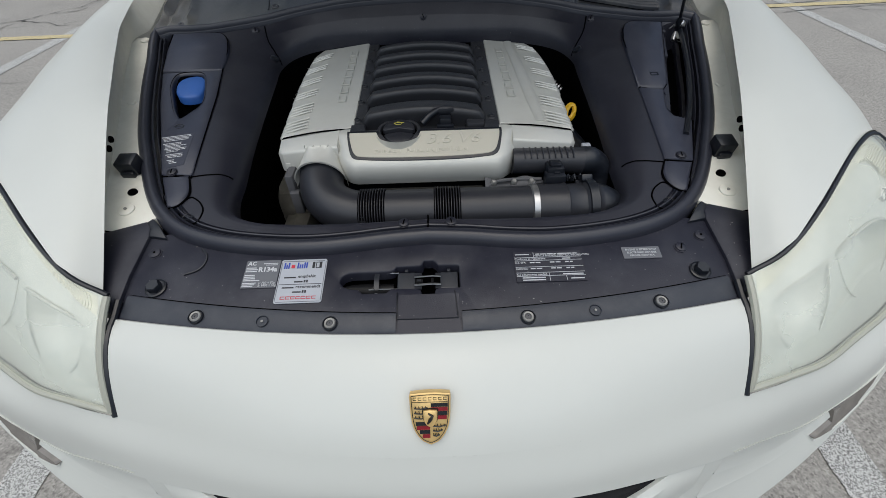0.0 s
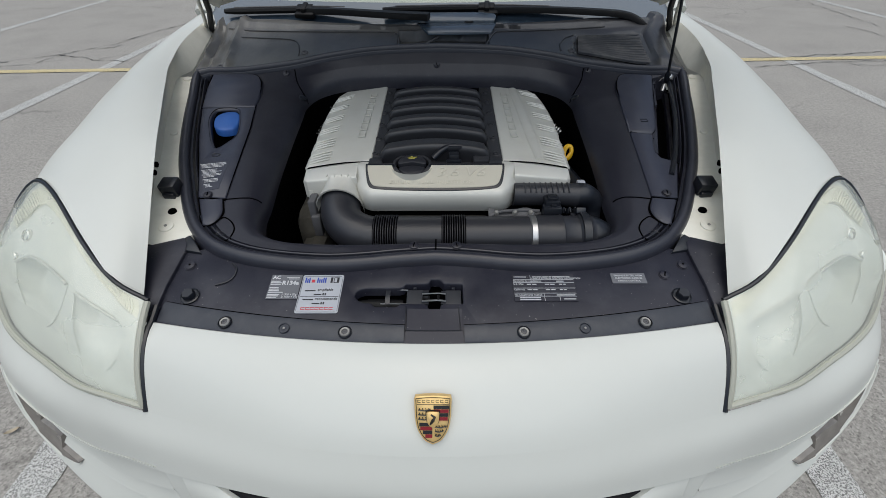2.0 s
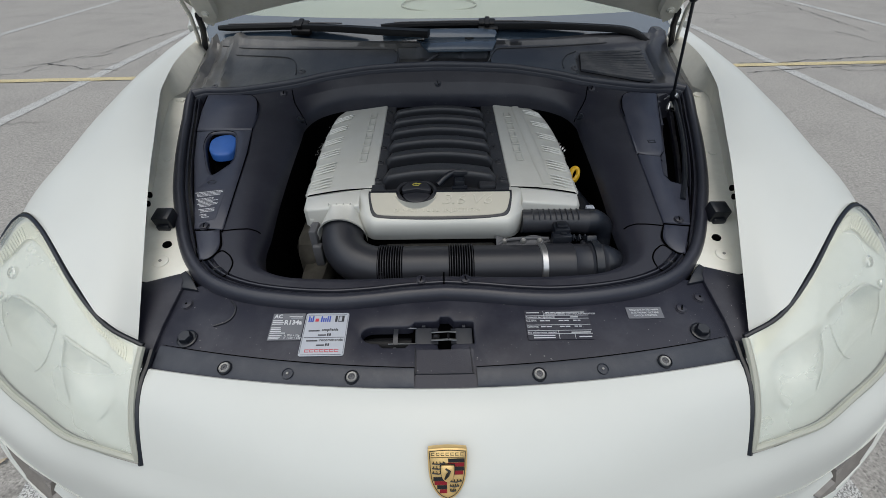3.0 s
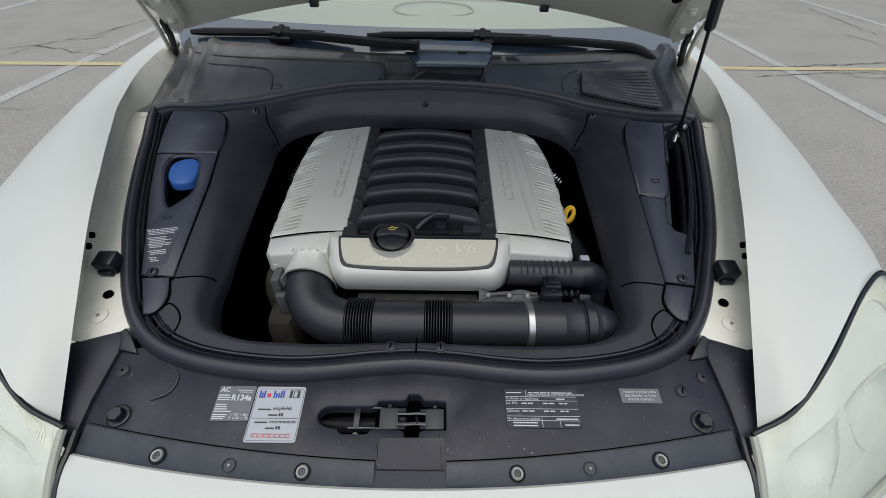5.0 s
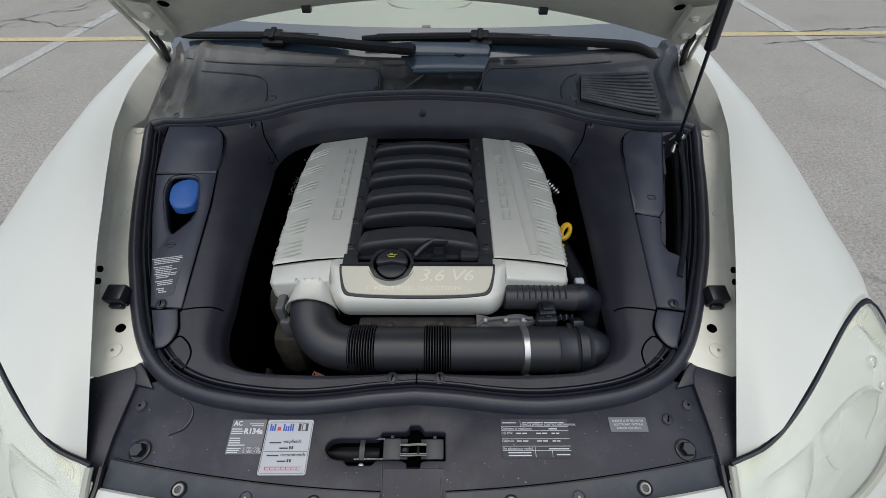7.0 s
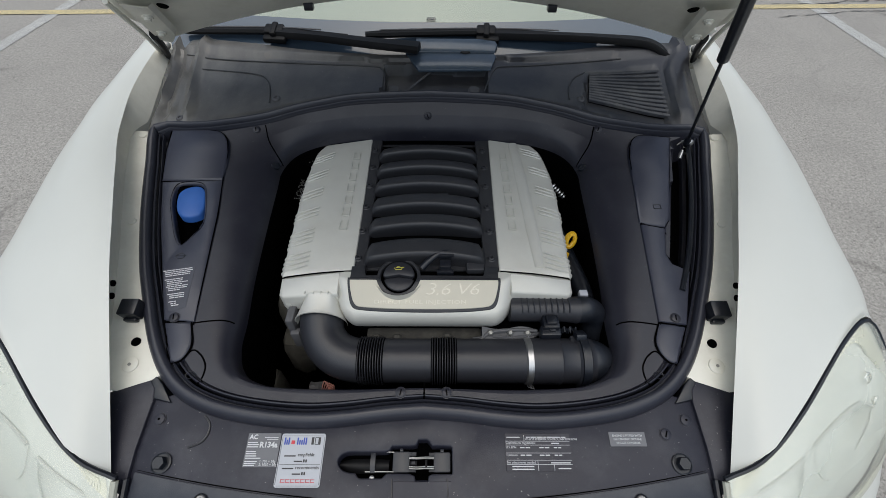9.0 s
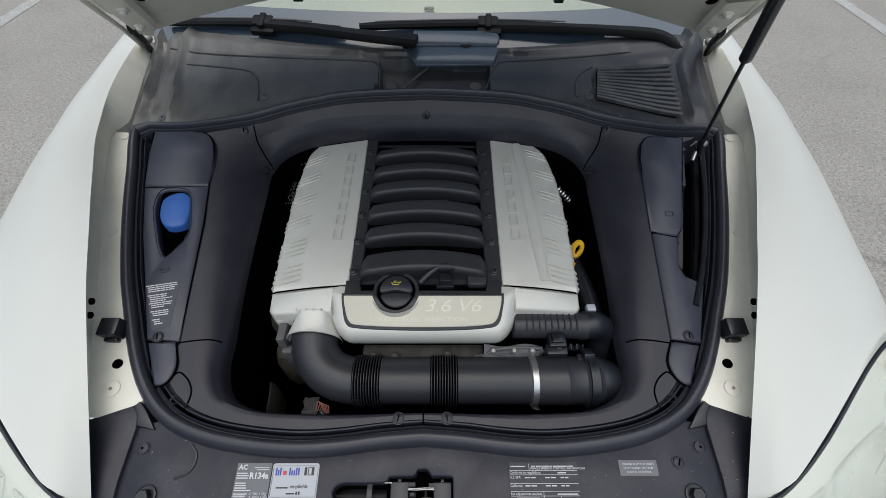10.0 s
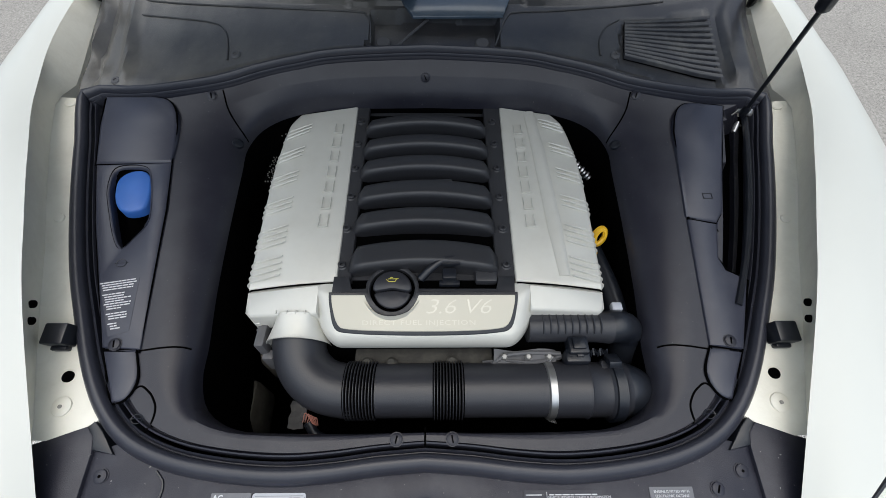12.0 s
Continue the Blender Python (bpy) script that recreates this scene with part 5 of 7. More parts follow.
bars("logo", [(0.010 + 0.0085 * k, 0.0170 + 0.0085 * k, 0.007, 0.0078) for k in range(7)] + [(0.010 + 0.0085 * k, 0.0170 + 0.0085 * k, 0.0112, 0.012) for k in range(7)] + [(0.010 + 0.0085 * k, 0.0109 + 0.0085 * k, 0.007, 0.012) for k in range(7)], on_deck(-0.252, 0.194, -LAB), INKRED, lab)
bars("border", [(0.004, 0.074, 0.002, 0.0025), (0.004, 0.074, 0.080, 0.0805), (0.0015, 0.002, 0.004, 0.079), (0.076, 0.0765, 0.004, 0.079)], on_deck(-0.252, 0.194, -LAB), LABELGREY, lab)

lab = label("emission_label", 0.146, 0.262, 0.218, 0.277, 0.001, LOCKMAT, "black emission control label with white print and rules")
bars("print", [(0.003, 0.027, 0.0535, 0.0548), (0.038, 0.045, 0.0535, 0.0550), (0.0465, 0.056, 0.0535, 0.0550), (0.0575, 0.068, 0.0535, 0.0550), (0.0695, 0.074, 0.0535, 0.0550), (0.0755, 0.100, 0.0535, 0.0550), (0.1015, 0.109, 0.0535, 0.0550)], on_deck(0.146, 0.218, -LAB), PRINT, lab)
letters("print", "VEHICLE EMISSION CONTROL INFORMATION", 0.0046, on_deck(0.182, 0.2665, -LAB), PRINT, lab, spread=0.98)
letters("print", "Conforms to regulations:", 0.0052, on_deck(0.147, 0.2605, -LAB), PRINT, lab)
letters("print", "U.S. EPA:", 0.005, on_deck(0.147, 0.2535, -LAB), PRINT, lab)
letters("print", "California:", 0.005, on_deck(0.147, 0.2415, -LAB), PRINT, lab)
letters("print", "No adjustments needed.", 0.0052, on_deck(0.147, 0.230, -LAB), PRINT, lab)
bars("print", [(a, b, y, y + 0.0017) for a, b, y in ((0.082, 0.096, 0.0435), (0.026, 0.034, 0.0365), (0.036, 0.044, 0.0365), (0.060, 0.068, 0.0365), (0.070, 0.078, 0.0365), (0.086, 0.092, 0.0365), (0.094, 0.099, 0.0365), (0.026, 0.034, 0.0245), (0.036, 0.045, 0.0245), (0.060, 0.068, 0.0245), (0.070, 0.078, 0.0245), (0.086, 0.092, 0.0245), (0.094, 0.099, 0.0245), (0.078, 0.112, 0.0125), (0.010, 0.048, 0.0068), (0.010, 0.048, 0.0025), (0.09, 0.112, 0.0038))]
     + [(0.001, 0.115, y, y + 0.0006) for y in (0.0475, 0.0412, 0.0285, 0.0172, 0.0105)] + [(0.034, 0.0346, 0.048, 0.058), (0.055, 0.0556, 0.001, 0.0172), (0.083, 0.0836, 0.001, 0.0105)], on_deck(0.146, 0.218, -LAB), PRINT, lab)

lab = label("octane_label", 0.334, 0.399, 0.257, 0.280, 0.001, LABELGREY, "small grey engine notice label")
for k, w in enumerate(("ENGINE IS FITTED WITH", "ELECTRONIC OCTANE", "KNOCK CONTROL")):
    letters("print", w, 0.0049, on_deck(0.3665, 0.2725 - 0.0058 * k, -LAB), PRINT, lab, align="CENTER")

# ---- crest ----
CM = Matrix(((1, 0, 0, 0), (0, 0.655, -0.756, -0.001), (0, 0.756, 0.655, 0.899), (0, 0, 0, 1)))


def shield(w, h, n=6):
    half = [(0, 0), (w * 0.22, h * 0.09), (w * 0.40, h * 0.30), (w * 0.47, h * 0.55), (w * 0.49, h * 0.80), (w * 0.5, h * 0.97), (w * 0.25, h * 1.0), (0, h * 1.0)]
    pts = sp(half[:6], n) + [(w * 0.25, h * 0.992), (0, h)]
    return pts + [(-x, y) for x, y in reversed(pts[1:-1])]


W_, H_ = 0.0550, 0.0715
crest = part("crest", plate(shield(W_, H_), lambda x, y: 0.006 - 1.0 * x * x, 0.012, chamfer=0.0015), GOLD, car, "small gold, red and black shield emblem")
crest.matrix_basis = CM
def bit(rects, material, top=0.0064):
    bm = bmesh.new()
    for x0, x1, y0, y1 in rects:
        box(bm, x0, x1, y0, y1, 0.003, top)
    ob = part("field", bm, material, crest, smooth=False)
    return ob


def half_width(v):
    return np.interp(v / H_, [0, 0.09, 0.30, 0.55, 0.8, 1], [0, 0.2, 0.38, 0.45, 0.475, 0.48]) * W_


for k in range(4):
    y0 = 0.0525 - 0.0058 * k
    bit([(0.0010, half_width(y0) - 0.0012, y0, y0 + 0.0052)], BLACK if k % 2 == 0 else RED)
    y0 = 0.0265 - 0.0058 * k
    bit([(-half_width(y0) + 0.0012, -0.0010, y0, y0 + 0.0052)], BLACK if k % 2 == 0 else RED)
for k in range(3):
    for sx, oy in ((-1, 0.0375 + 0.0068 * k), (1, 0.0125 + 0.0066 * k)):
        bm = bmesh.new()
        wd = 0.019 if sx < 0 else 0.009 + 0.0045 * k
        x0 = -0.0225 if sx < 0 else 0.003
        tube(bm, [(x0, oy, 0.0066), (x0 + wd * 0.5, oy - 0.0012, 0.0068), (x0 + wd, oy + 0.001, 0.0066)], 0.0010, 5)
        for q in range(4):
            xx = x0 + wd * (0.15 + 0.25 * q)
            tube(bm, [(xx, oy - 0.001, 0.0066), (xx - 0.001, oy + 0.0028, 0.0066)], 0.0006, 5)
        part("antler", bm, BLACK, crest)
bars("logo", [(-0.0235 + 0.0070 * k, -0.0188 + 0.0070 * k, 0.0622, 0.0627) for k in range(7)] + [(-0.0235 + 0.0070 * k, -0.0188 + 0.0070 * k, 0.0655, 0.0660) for k in range(7)] + [(-0.0235 + 0.0070 * k, -0.0230 + 0.0070 * k, 0.0622, 0.0660) for k in range(7)] + [(-0.0245, 0.0245, 0.0592, 0.0597)], pose(0, 0, 0.0060), BLACK, crest, 0.0006)
ob = part("inner_shield", plate(shield(0.018, 0.022), lambda x, y: 0.009, 0.006, chamfer=0.001), GOLD, crest)
ob.matrix_basis = pose(0, 0.026, 0)
bm = bmesh.new()
tube(bm, [(x, y + 0.026, 0.0070) for x, y in shield(0.0205, 0.0245)], 0.0009, 5, closed=True)
tube(bm, [(x, y, 0.0066 - 1.0 * x * x) for x, y in [(a * 0.95, 0.002 + b * 0.95) for a, b in shield(W_, H_)]], 0.0005, 5, closed=True)
part("outline", bm, BLACK, crest)
bm = bmesh.new()
tube(bm, [(-0.004, 0.030, 0.0095), (0.0, 0.036, 0.0098), (0.003, 0.041, 0.0098), (-0.003, 0.045, 0.0095)], [0.0012, 0.0028, 0.0022, 0.0012], 6)
part("inner_mark", bm, BLACK, crest)

# ---- engine ----
engine = tagged(empty("engine"), "six-cylinder engine under a silver and black cover", "engine")

# block and bay floor; the bay's shade is put into their near-black
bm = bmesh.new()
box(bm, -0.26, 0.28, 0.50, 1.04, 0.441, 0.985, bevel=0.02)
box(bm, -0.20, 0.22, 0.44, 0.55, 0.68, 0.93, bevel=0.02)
part("block", bm, DARK, engine, "engine block, near-black in place of the bay's shade")
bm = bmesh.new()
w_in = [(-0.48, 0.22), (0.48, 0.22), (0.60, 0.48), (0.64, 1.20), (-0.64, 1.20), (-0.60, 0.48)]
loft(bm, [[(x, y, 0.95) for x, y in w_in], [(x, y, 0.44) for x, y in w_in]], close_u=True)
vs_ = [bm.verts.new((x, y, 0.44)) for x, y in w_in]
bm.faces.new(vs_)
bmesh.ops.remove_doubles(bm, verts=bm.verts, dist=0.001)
part("bay_well", bm, DARK, car, "well of the engine bay, its shade painted near-black")


def cov_z(x, y):
    """Height of the silver plates: they fall a little outward and forward."""
    return 1.037 + 0.066 * y - 0.35 * max(0.0, abs(x) - 0.20) ** 1.5


def silver_plate(s):
    inner = [(0.166, 1.03), (0.163, 0.80), (0.160, 0.5905)]
    outer = [(0.309, 0.5815), (0.312, 0.66), (0.316, 0.77), (0.317, 0.86), (0.312, 0.94), (0.306, 0.985), (0.288, 1.014)] if s < 0 else [(0.309, 0.5815), (0.312, 0.66), (0.316, 0.77), (0.316, 0.86), (0.308, 0.94), (0.296, 0.99), (0.276, 1.016)]
    pts = [(s * x, y) for x, y in inner + sp(outer, 6)]
    bm = plate(pts, cov_z, 0.075, chamfer=0.005)
    ob = part("cover_plate", bm, SILVER, engine, "satin silver engine cover plate")
    for i in range(6):
        y = 0.962 - 0.0664 * i if s < 0 else 0.987 - 0.0716 * i
        for k in range(3 if i < 4 else 4):
            bm = bmesh.new()
            yy = y - (0.0108 + 0.0004 * i) * k
            up = (0.021 - 0.0017 * i if s < 0 else 0.012) * 0.9
            xo = np.interp(yy, [0.578, 0.66, 0.77, 0.86, 0.94, 0.985], [0.310, 0.3135, 0.3175, 0.3185, 0.3135, 0.306] if s < 0 else [0.310, 0.3135, 0.3175, 0.3175, 0.3095, 0.2985])
            pth = [(xo - 0.052, yy + up, 0.0), (xo - 0.035, yy + up * 0.68, 0.0004), (xo - 0.004, yy + up * 0.1, -0.0004), (xo + 0.004, yy, -0.010), (xo + 0.005, yy, -0.06)]
            tube(bm, [(s * a, b, cov_z(min(a, xo), b) + c + 0.0006) for a, b, c in pth], [0.0012, 0.0022, 0.0032, 0.0044, 0.0044], 6)
            part("rib", bm, SILVER, ob)
    return ob


for s in (-1, 1):
    pl = silver_plate(s)
    # raised maker's lettering, drawn as plain bars
    rects = []
    for k in range(7):
        c = -0.125 + 0.041 * k
        rects += [(c - 0.0145, c + 0.0145, 0.0072, 0.0092), (c - 0.0145, c + 0.0145, -0.0092, -0.0072), (c - 0.0145, c - 0.0125, -0.0072, 0.0072)]
    z0 = cov_z(0.195, 0.84)
    bars("logo", rects, pose(s * 0.197, 0.84, z0 + 0.0006, 3.8, 0, 0) @ pose(0, 0, 0, 0, 0, -90 * s if s < 0 else 90), SILVER, pl, 0.0013)
    if s > 0:
        bm = bmesh.new()
        tube(bm, [(0.228, 1.02, cov_z(0.228, 1.02) - 0.002), (0.236, 0.9, cov_z(0.236, 0.9) - 0.002), (0.243, 0.7, cov_z(0.243, 0.7) - 0.002), (0.246, 0.6, cov_z(0.246, 0.6) - 0.003)], [0.012, 0.014, 0.014, 0.010], 10, flat=0.30)
        part("crease", bm, SILVER, pl)

# front of the cover
front_cover = None
prof = [(0.583, 1.074), (0.560, 1.0735), (0.535, 1.063), (0.508, 1.049), (0.499, 1.043), (0.493, 1.034), (0.491, 1.022), (0.493, 1.008), (0.500, 0.99)]
bm = bmesh.new()
rows = []
for x in np.linspace(-0.190, 0.184, 110):
    e = min(x + 0.190, 0.184 - x)
    back = 0.045 * max(0, 1 - e / 0.045) ** 2
    ymax = 0.559 if -0.158 < x < 0.152 else 0.583
    if abs(x + 0.0585) < 0.052:
        ymax = min(ymax, 0.573 - math.sqrt(0.052 ** 2 - (x + 0.0585) ** 2))
    rows.append([(x, min(ymax, y + back * (0.583 - y) / 0.1), z - 0.004 * max(0, 1 - e / 0.02) ** 2) for y, z in spline(prof, 3)])
loft(bm, rows)
front_cover = part("front_cover", bm, SILVER, engine, "satin silver front cover of the engine")
for s, x0, x1, ymin in ((-1, 0.186, 0.309, 0.536), (1, 0.180, 0.309, 0.543)):
    pts = [(s * x0, 0.5795), (s * x1, 0.5705), (s * (x1 - 0.002), ymin + 0.006), (s * (x1 - 0.008), ymin), (s * x0, ymin)]
    part("wing", plate(pts, lambda x, y: cov_z(x, y) - 0.0012 - (0.008 if y < 0.55 else 0), 0.045 if s < 0 else 0.022, chamfer=0.005), SILVER, front_cover)
# dark seam between the plates and the front
for s in (-1, 1):
    bm = bmesh.new()
    tube(bm, [(s * x, 0.5853 - 0.0605 * (x - 0.158), cov_z(x, 0.58) - 0.0022 - (0.006 if x > 0.312 else 0)) for x in (0.158, 0.19, 0.22, 0.25, 0.28, 0.305, 0.3135)], 0.0017, 6)
    part("joint", bm, DARK, front_cover)

# metal badge with its rubber frame, cut away round the oil cap
def badge_z(x, y):
    return 1.0505 + 0.52 * (y - 0.509) + 0.0


OC = (-0.0585, 0.573)
WELL = pose(OC[0], OC[1], 1.0675, 11)
def badge_outline(g):
    top_y = 0.558 + g
    r = 0.0485 - g
    low = math.asin((OC[1] - top_y) / r)
    cut = [(OC[0] + r * math.cos(a), OC[1] + r * math.sin(a)) for a in np.linspace(math.pi + low, 2 * math.pi - low, 15)]
    base = sp([(-0.160 - g, top_y), (-0.157 - g, 0.54), (-0.148 - g, 0.516 - g), (-0.128, 0.509 - g), (-0.05, 0.506 - g), (0.05, 0.506 - g), (0.115, 0.509 - g), (0.138 + g, 0.516 - g), (0.148 + g, 0.54), (0.151 + g, top_y)], 4)
    return base + list(reversed(cut))


part("badge_frame", plate(badge_outline(0.005), badge_z, 0.012, chamfer=0.001), RUBBER, engine, "black rubber frame of the badge")
badge = part("badge", plate(badge_outline(0.0), lambda x, y: badge_z(x, y) + 0.0016, 0.004, chamfer=0.0008), BADGE, engine, "brushed metal badge with raised lettering", sharp=15)
TB = math.degrees(math.atan(0.52))
letters("lettering", "3.6 V6", 0.036, pose(-0.004, 0.5305, badge_z(0, 0.5305) + 0.0020, TB) @ Matrix.Diagonal((1.32, 1, 1, 1)), POLISHED, badge, 0.0010, thin=0.0005, shear=0.28, spread=0.92)
letters("lettering", "DIRECT FUEL INJECTION", 0.0112, pose(-0.108, 0.5140, badge_z(0, 0.5142) + 0.0020, TB) @ Matrix.Diagonal((1.42, 1, 1, 1)), POLISHED, badge, 0.0006, spread=1.10)

# black middle with six runners
mid_z = lambda x, y: 1.018 + 0.066 * y
part("runner_base", plate([(-0.163, 1.035), (-0.158, 0.60), (0.152, 0.60), (0.160, 1.035)], mid_z, 0.05), RUNNER, engine, "black plastic base of the intake runners")
# sheet just above the base, near-black as painted shade between the runners
part("runner_shadow_gap", plate([(-0.137, 1.02), (-0.137, 0.62), (0.127, 0.62), (0.127, 1.02)], lambda x, y: mid_z(x, y) + 0.003, 0.003), DARK, engine, "near-black sheet that paints the shade between the runners")
strip_z = lambda x, y: mid_z(x, y) + 0.0145
for strip in ([(-0.166, 1.035), (-0.1625, 0.594), (-0.136, 0.594), (-0.138, 1.035)], [(0.128, 1.035), (0.127, 0.594), (0.155, 0.594), (0.163, 1.035)]):
    part("side_strip", plate(strip, strip_z, 0.02, chamfer=0.003), RUNNER, engine)
CREST = (0.9595, 0.8956, 0.8332, 0.7643, 0.6998, 0.6165)
BACK = (0.982, 0.922, 0.863, 0.797, 0.730, 0.657)
SCREWS = (0.992, 0.923, 0.853, 0.779, 0.703, 0.625)
for crest_y, back_y, screw_y in zip(CREST, BACK, SCREWS):
    bm = bmesh.new()
    rows = []
    deep = back_y - crest_y
    for k in range(21):
        u = k / 20
        x = -0.137 + 0.264 * u
        crown = math.sin(math.pi * u) ** 0.8
        end = max(0.0, 1 - min(u, 1 - u) / 0.06) ** 2
        h = 0.033 + 0.012 * crown - 0.012 * end
        yc = crest_y - 0.010 + 0.010 * crown + 0.006 * end
        d = deep * (1 - 0.35 * end)
        z0 = mid_z(x, crest_y)
        prof = spline([(d + 0.006, -0.004), (d + 0.005, h - 0.012), (d, h - 0.0045), (d * 0.55, h - 0.001), (0.003, h + 0.0005), (-0.003, h - 0.0015), (-0.0065, h - 0.008), (-0.006, h - 0.018), (-0.002, -0.004)], 3)
        rows.append([(x, yc + a, z0 + b) for a, b in prof])
    vs = loft(bm, rows)
    bm.faces.new(vs[0])
    bm.faces.new(vs[-1])
    part("intake_runner", bm, RUNNER, engine, sharp=60)
    for s in (-1, 1):
        bm = bmesh.new()
        lathe(bm, [(0.0095, -0.004), (0.0095, 0.003), (0.0075, 0.0045), (0.007, 0.008), (0.0055, 0.009), (0.003, 0.009), (0.0028, 0.005)], pose(-0.151 if s < 0 else 0.1425, screw_y - 0.004, strip_z(0, screw_y) - 0.0035), 14)
        part("screw", bm, RUNNER, engine)
for y in (0.703, 0.778):
    bm = bmesh.new()
    box(bm, -0.018, 0.018, -0.004, 0.004, 0, 0.006, pose(0.030, y + 0.022, mid_z(0, y) + 0.030, 0, 0, 3), 0.002)
    part("clip", bm, RUNNER, engine)

# oil cap in its well, breather pipe and connector behind the badge
def arc(r, a0, a1, n=14):
    return [(OC[0] + r * math.cos(math.radians(a0 + (a1 - a0) * k / n)), OC[1] + r * math.sin(math.radians(a0 + (a1 - a0) * k / n))) for k in range(n + 1)]


collar_z = lambda x, y: min(badge_z(x, y) + 0.0012, 1.0756 + 0.03 * (y - 0.56))
collar = [(-0.1605, 0.5955), (-0.1605, 0.5586)] + arc(0.0478, 197.5, 342.5) + [(0.1515, 0.5586), (0.153, 0.5955), (0.127, 0.5955), (0.121, 0.571)] + arc(0.0450, -2, 182) + [(-0.129, 0.571), (-0.136, 0.5955)]
part("badge_collar", plate(collar, collar_z, 0.012, holes=[arc(0.0400, 0, 350, 35)], chamfer=0.001), RUNNER, engine, "black plastic surround of the badge and oil cap")
bm = bmesh.new()
lathe(bm, [(0.0435, -0.02), (0.0415, 0.002), (0.0402, 0.0005), (0.0385, -0.006), (0.036, -0.011), (0.002, -0.011)], WELL, 36)
part("cap_well", bm, DARK, engine)
bm = bmesh.new()
lathe(bm, [(0.0330, -0.013), (0.0330, -0.002), (0.0315, 0.0), (0.002, 0.0)], WELL, 36)
oil_cap = part("oil_cap", bm, DARK, engine, "black oil filler cap with a yellow oil can mark")
rear_lobe = [(0.0312 * math.cos(a), 0.0312 * math.sin(a)) for a in np.linspace(0.02, math.pi - 0.02, 16)] + [(-0.0285, -0.002), (0.0, 0.003), (0.0285, -0.002)]
fore_lobe = [(0.0305 * math.cos(a), 0.0305 * math.sin(a)) for a in np.linspace(math.pi + 0.26, 2 * math.pi - 0.26, 16)] + [(0.026, -0.0062), (0.0, -0.0032), (-0.026, -0.0062)]
for lobe, high in ((rear_lobe, 0.0125), (fore_lobe, 0.0045)):
    bm = plate(lobe, lambda x, y: high - 2.6 * (x * x + y * y), 0.004 + high, chamfer=0.0022)
    bm.transform(WELL)
    part("grip", bm, PIPE, oil_cap)
OM = WELL @ pose(0, 0.0145, 0.0127) @ Matrix.Scale(0.85, 4)
bm = bmesh.new()
tube(bm, [OM @ Vector(p) for p in ((-0.008, -0.003, 0), (0.006, -0.003, 0), (0.007, 0.001, 0), (0.013, 0.004, 0), (0.006, 0.003, 0), (-0.008, 0.003, 0), (-0.008, -0.003, 0), (-0.012, 0.002, 0))], 0.0007, 5)
tube(bm, [OM @ Vector((-0.004, 0.003, 0)), OM @ Vector((-0.004, 0.006, 0)), OM @ Vector((0.001, 0.006, 0))], 0.0007, 5)
part("mark", bm, OILMARK, oil_cap)
# tray behind the badge; its near-black paints the shade of the recess
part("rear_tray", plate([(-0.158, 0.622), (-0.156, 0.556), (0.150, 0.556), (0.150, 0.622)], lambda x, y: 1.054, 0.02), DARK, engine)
bm = bmesh.new()
tube(bm, spline([(-0.010, 0.590, 1.078), (0.008, 0.604, 1.090), (0.03, 0.618, 1.096), (0.058, 0.622, 1.094)], 5), 0.0075, 10)
box(bm, 0.020, 0.060, 0.608, 0.628, 1.086, 1.100, bevel=0.003)
part("breather_pipe", bm, RUBBER, engine)
bm = bmesh.new()
box(bm, 0.028, 0.052, 0.585, 0.606, 1.066, 1.090, bevel=0.003)
box(bm, 0.022, 0.058, 0.579, 0.588, 1.066, 1.078, bevel=0.002)
part("connector", bm, RUBBER, engine)
bm = bmesh.new()
box(bm, 0.085, 0.125, 0.585, 0.630, 1.06, 1.078, bevel=0.006)
part("runner_foot", bm, RUNNER, engine)

# intake pipe across the front
AX, AZ, R = 0.432, 0.966, 0.0455
bm = bmesh.new()
path = spline([(-0.226, 0.565, 1.012), (-0.226, 0.515, 1.000), (-0.216, 0.474, 0.985), (-0.186, 0.444, 0.974), (-0.140, AX, AZ), (-0.08, AX, AZ), (0.215, AX, AZ)], 7)
tube(bm, path, R, 28)
pipe = part("intake_pipe", bm, PIPE, engine, "black plastic intake pipe with two bellows")
for x0, n in ((-0.135, 10), (0.014, 10)):
    # near-black sleeve added as painted shade in the valleys of the bellows
    bm = bmesh.new()
    tube(bm, [(x0 - 0.003, AX, AZ), (x0 + 0.05, AX, AZ)], R + 0.0006, 28, caps=False)
    part("bellows_shade", bm, DARK, pipe)
    for k in range(n):
        bm = bmesh.new()
        tube(bm, [(x0 + 0.0052 * k + d, AX, AZ) for d in (-0.0015, -0.0005, 0.0005, 0.0015)], [R - 0.001, R + 0.0040, R + 0.0040, R - 0.001], 32, caps=False)
        part("bellows_ring", bm, PIPE, pipe)
bm = bmesh.new()
tube(bm, [(0.204, AX, AZ), (0.206, AX, AZ), (0.217, AX, AZ), (0.219, AX, AZ)], [R, R + 0.0035, R + 0.0035, R], 28)
part("hose_clamp", bm, STEEL, pipe, "bright steel hose clamp")
bm = bmesh.new()
tube(bm, [(0.217, AX, AZ), (0.270, AX, AZ), (0.275, AX, AZ), (0.279, AX, AZ), (0.31, AX, AZ), (0.315, AX, AZ), (0.332, AX, AZ), (0.336, AX, AZ), (0.345, AX, AZ)], [R + 0.002, R + 0.002, R + 0.004, R + 0.001, R + 0.001, R + 0.006, R + 0.006, R + 0.002, R], 28)
part("sensor_pipe", bm, PIPE, pipe)
bm = bmesh.new()
tube(bm, [(0.314, AX, AZ), (0.315, AX, AZ), (0.331, AX, AZ), (0.332, AX, AZ)], [R + 0.004, R + 0.0095, R + 0.0095, R + 0.004], 32)
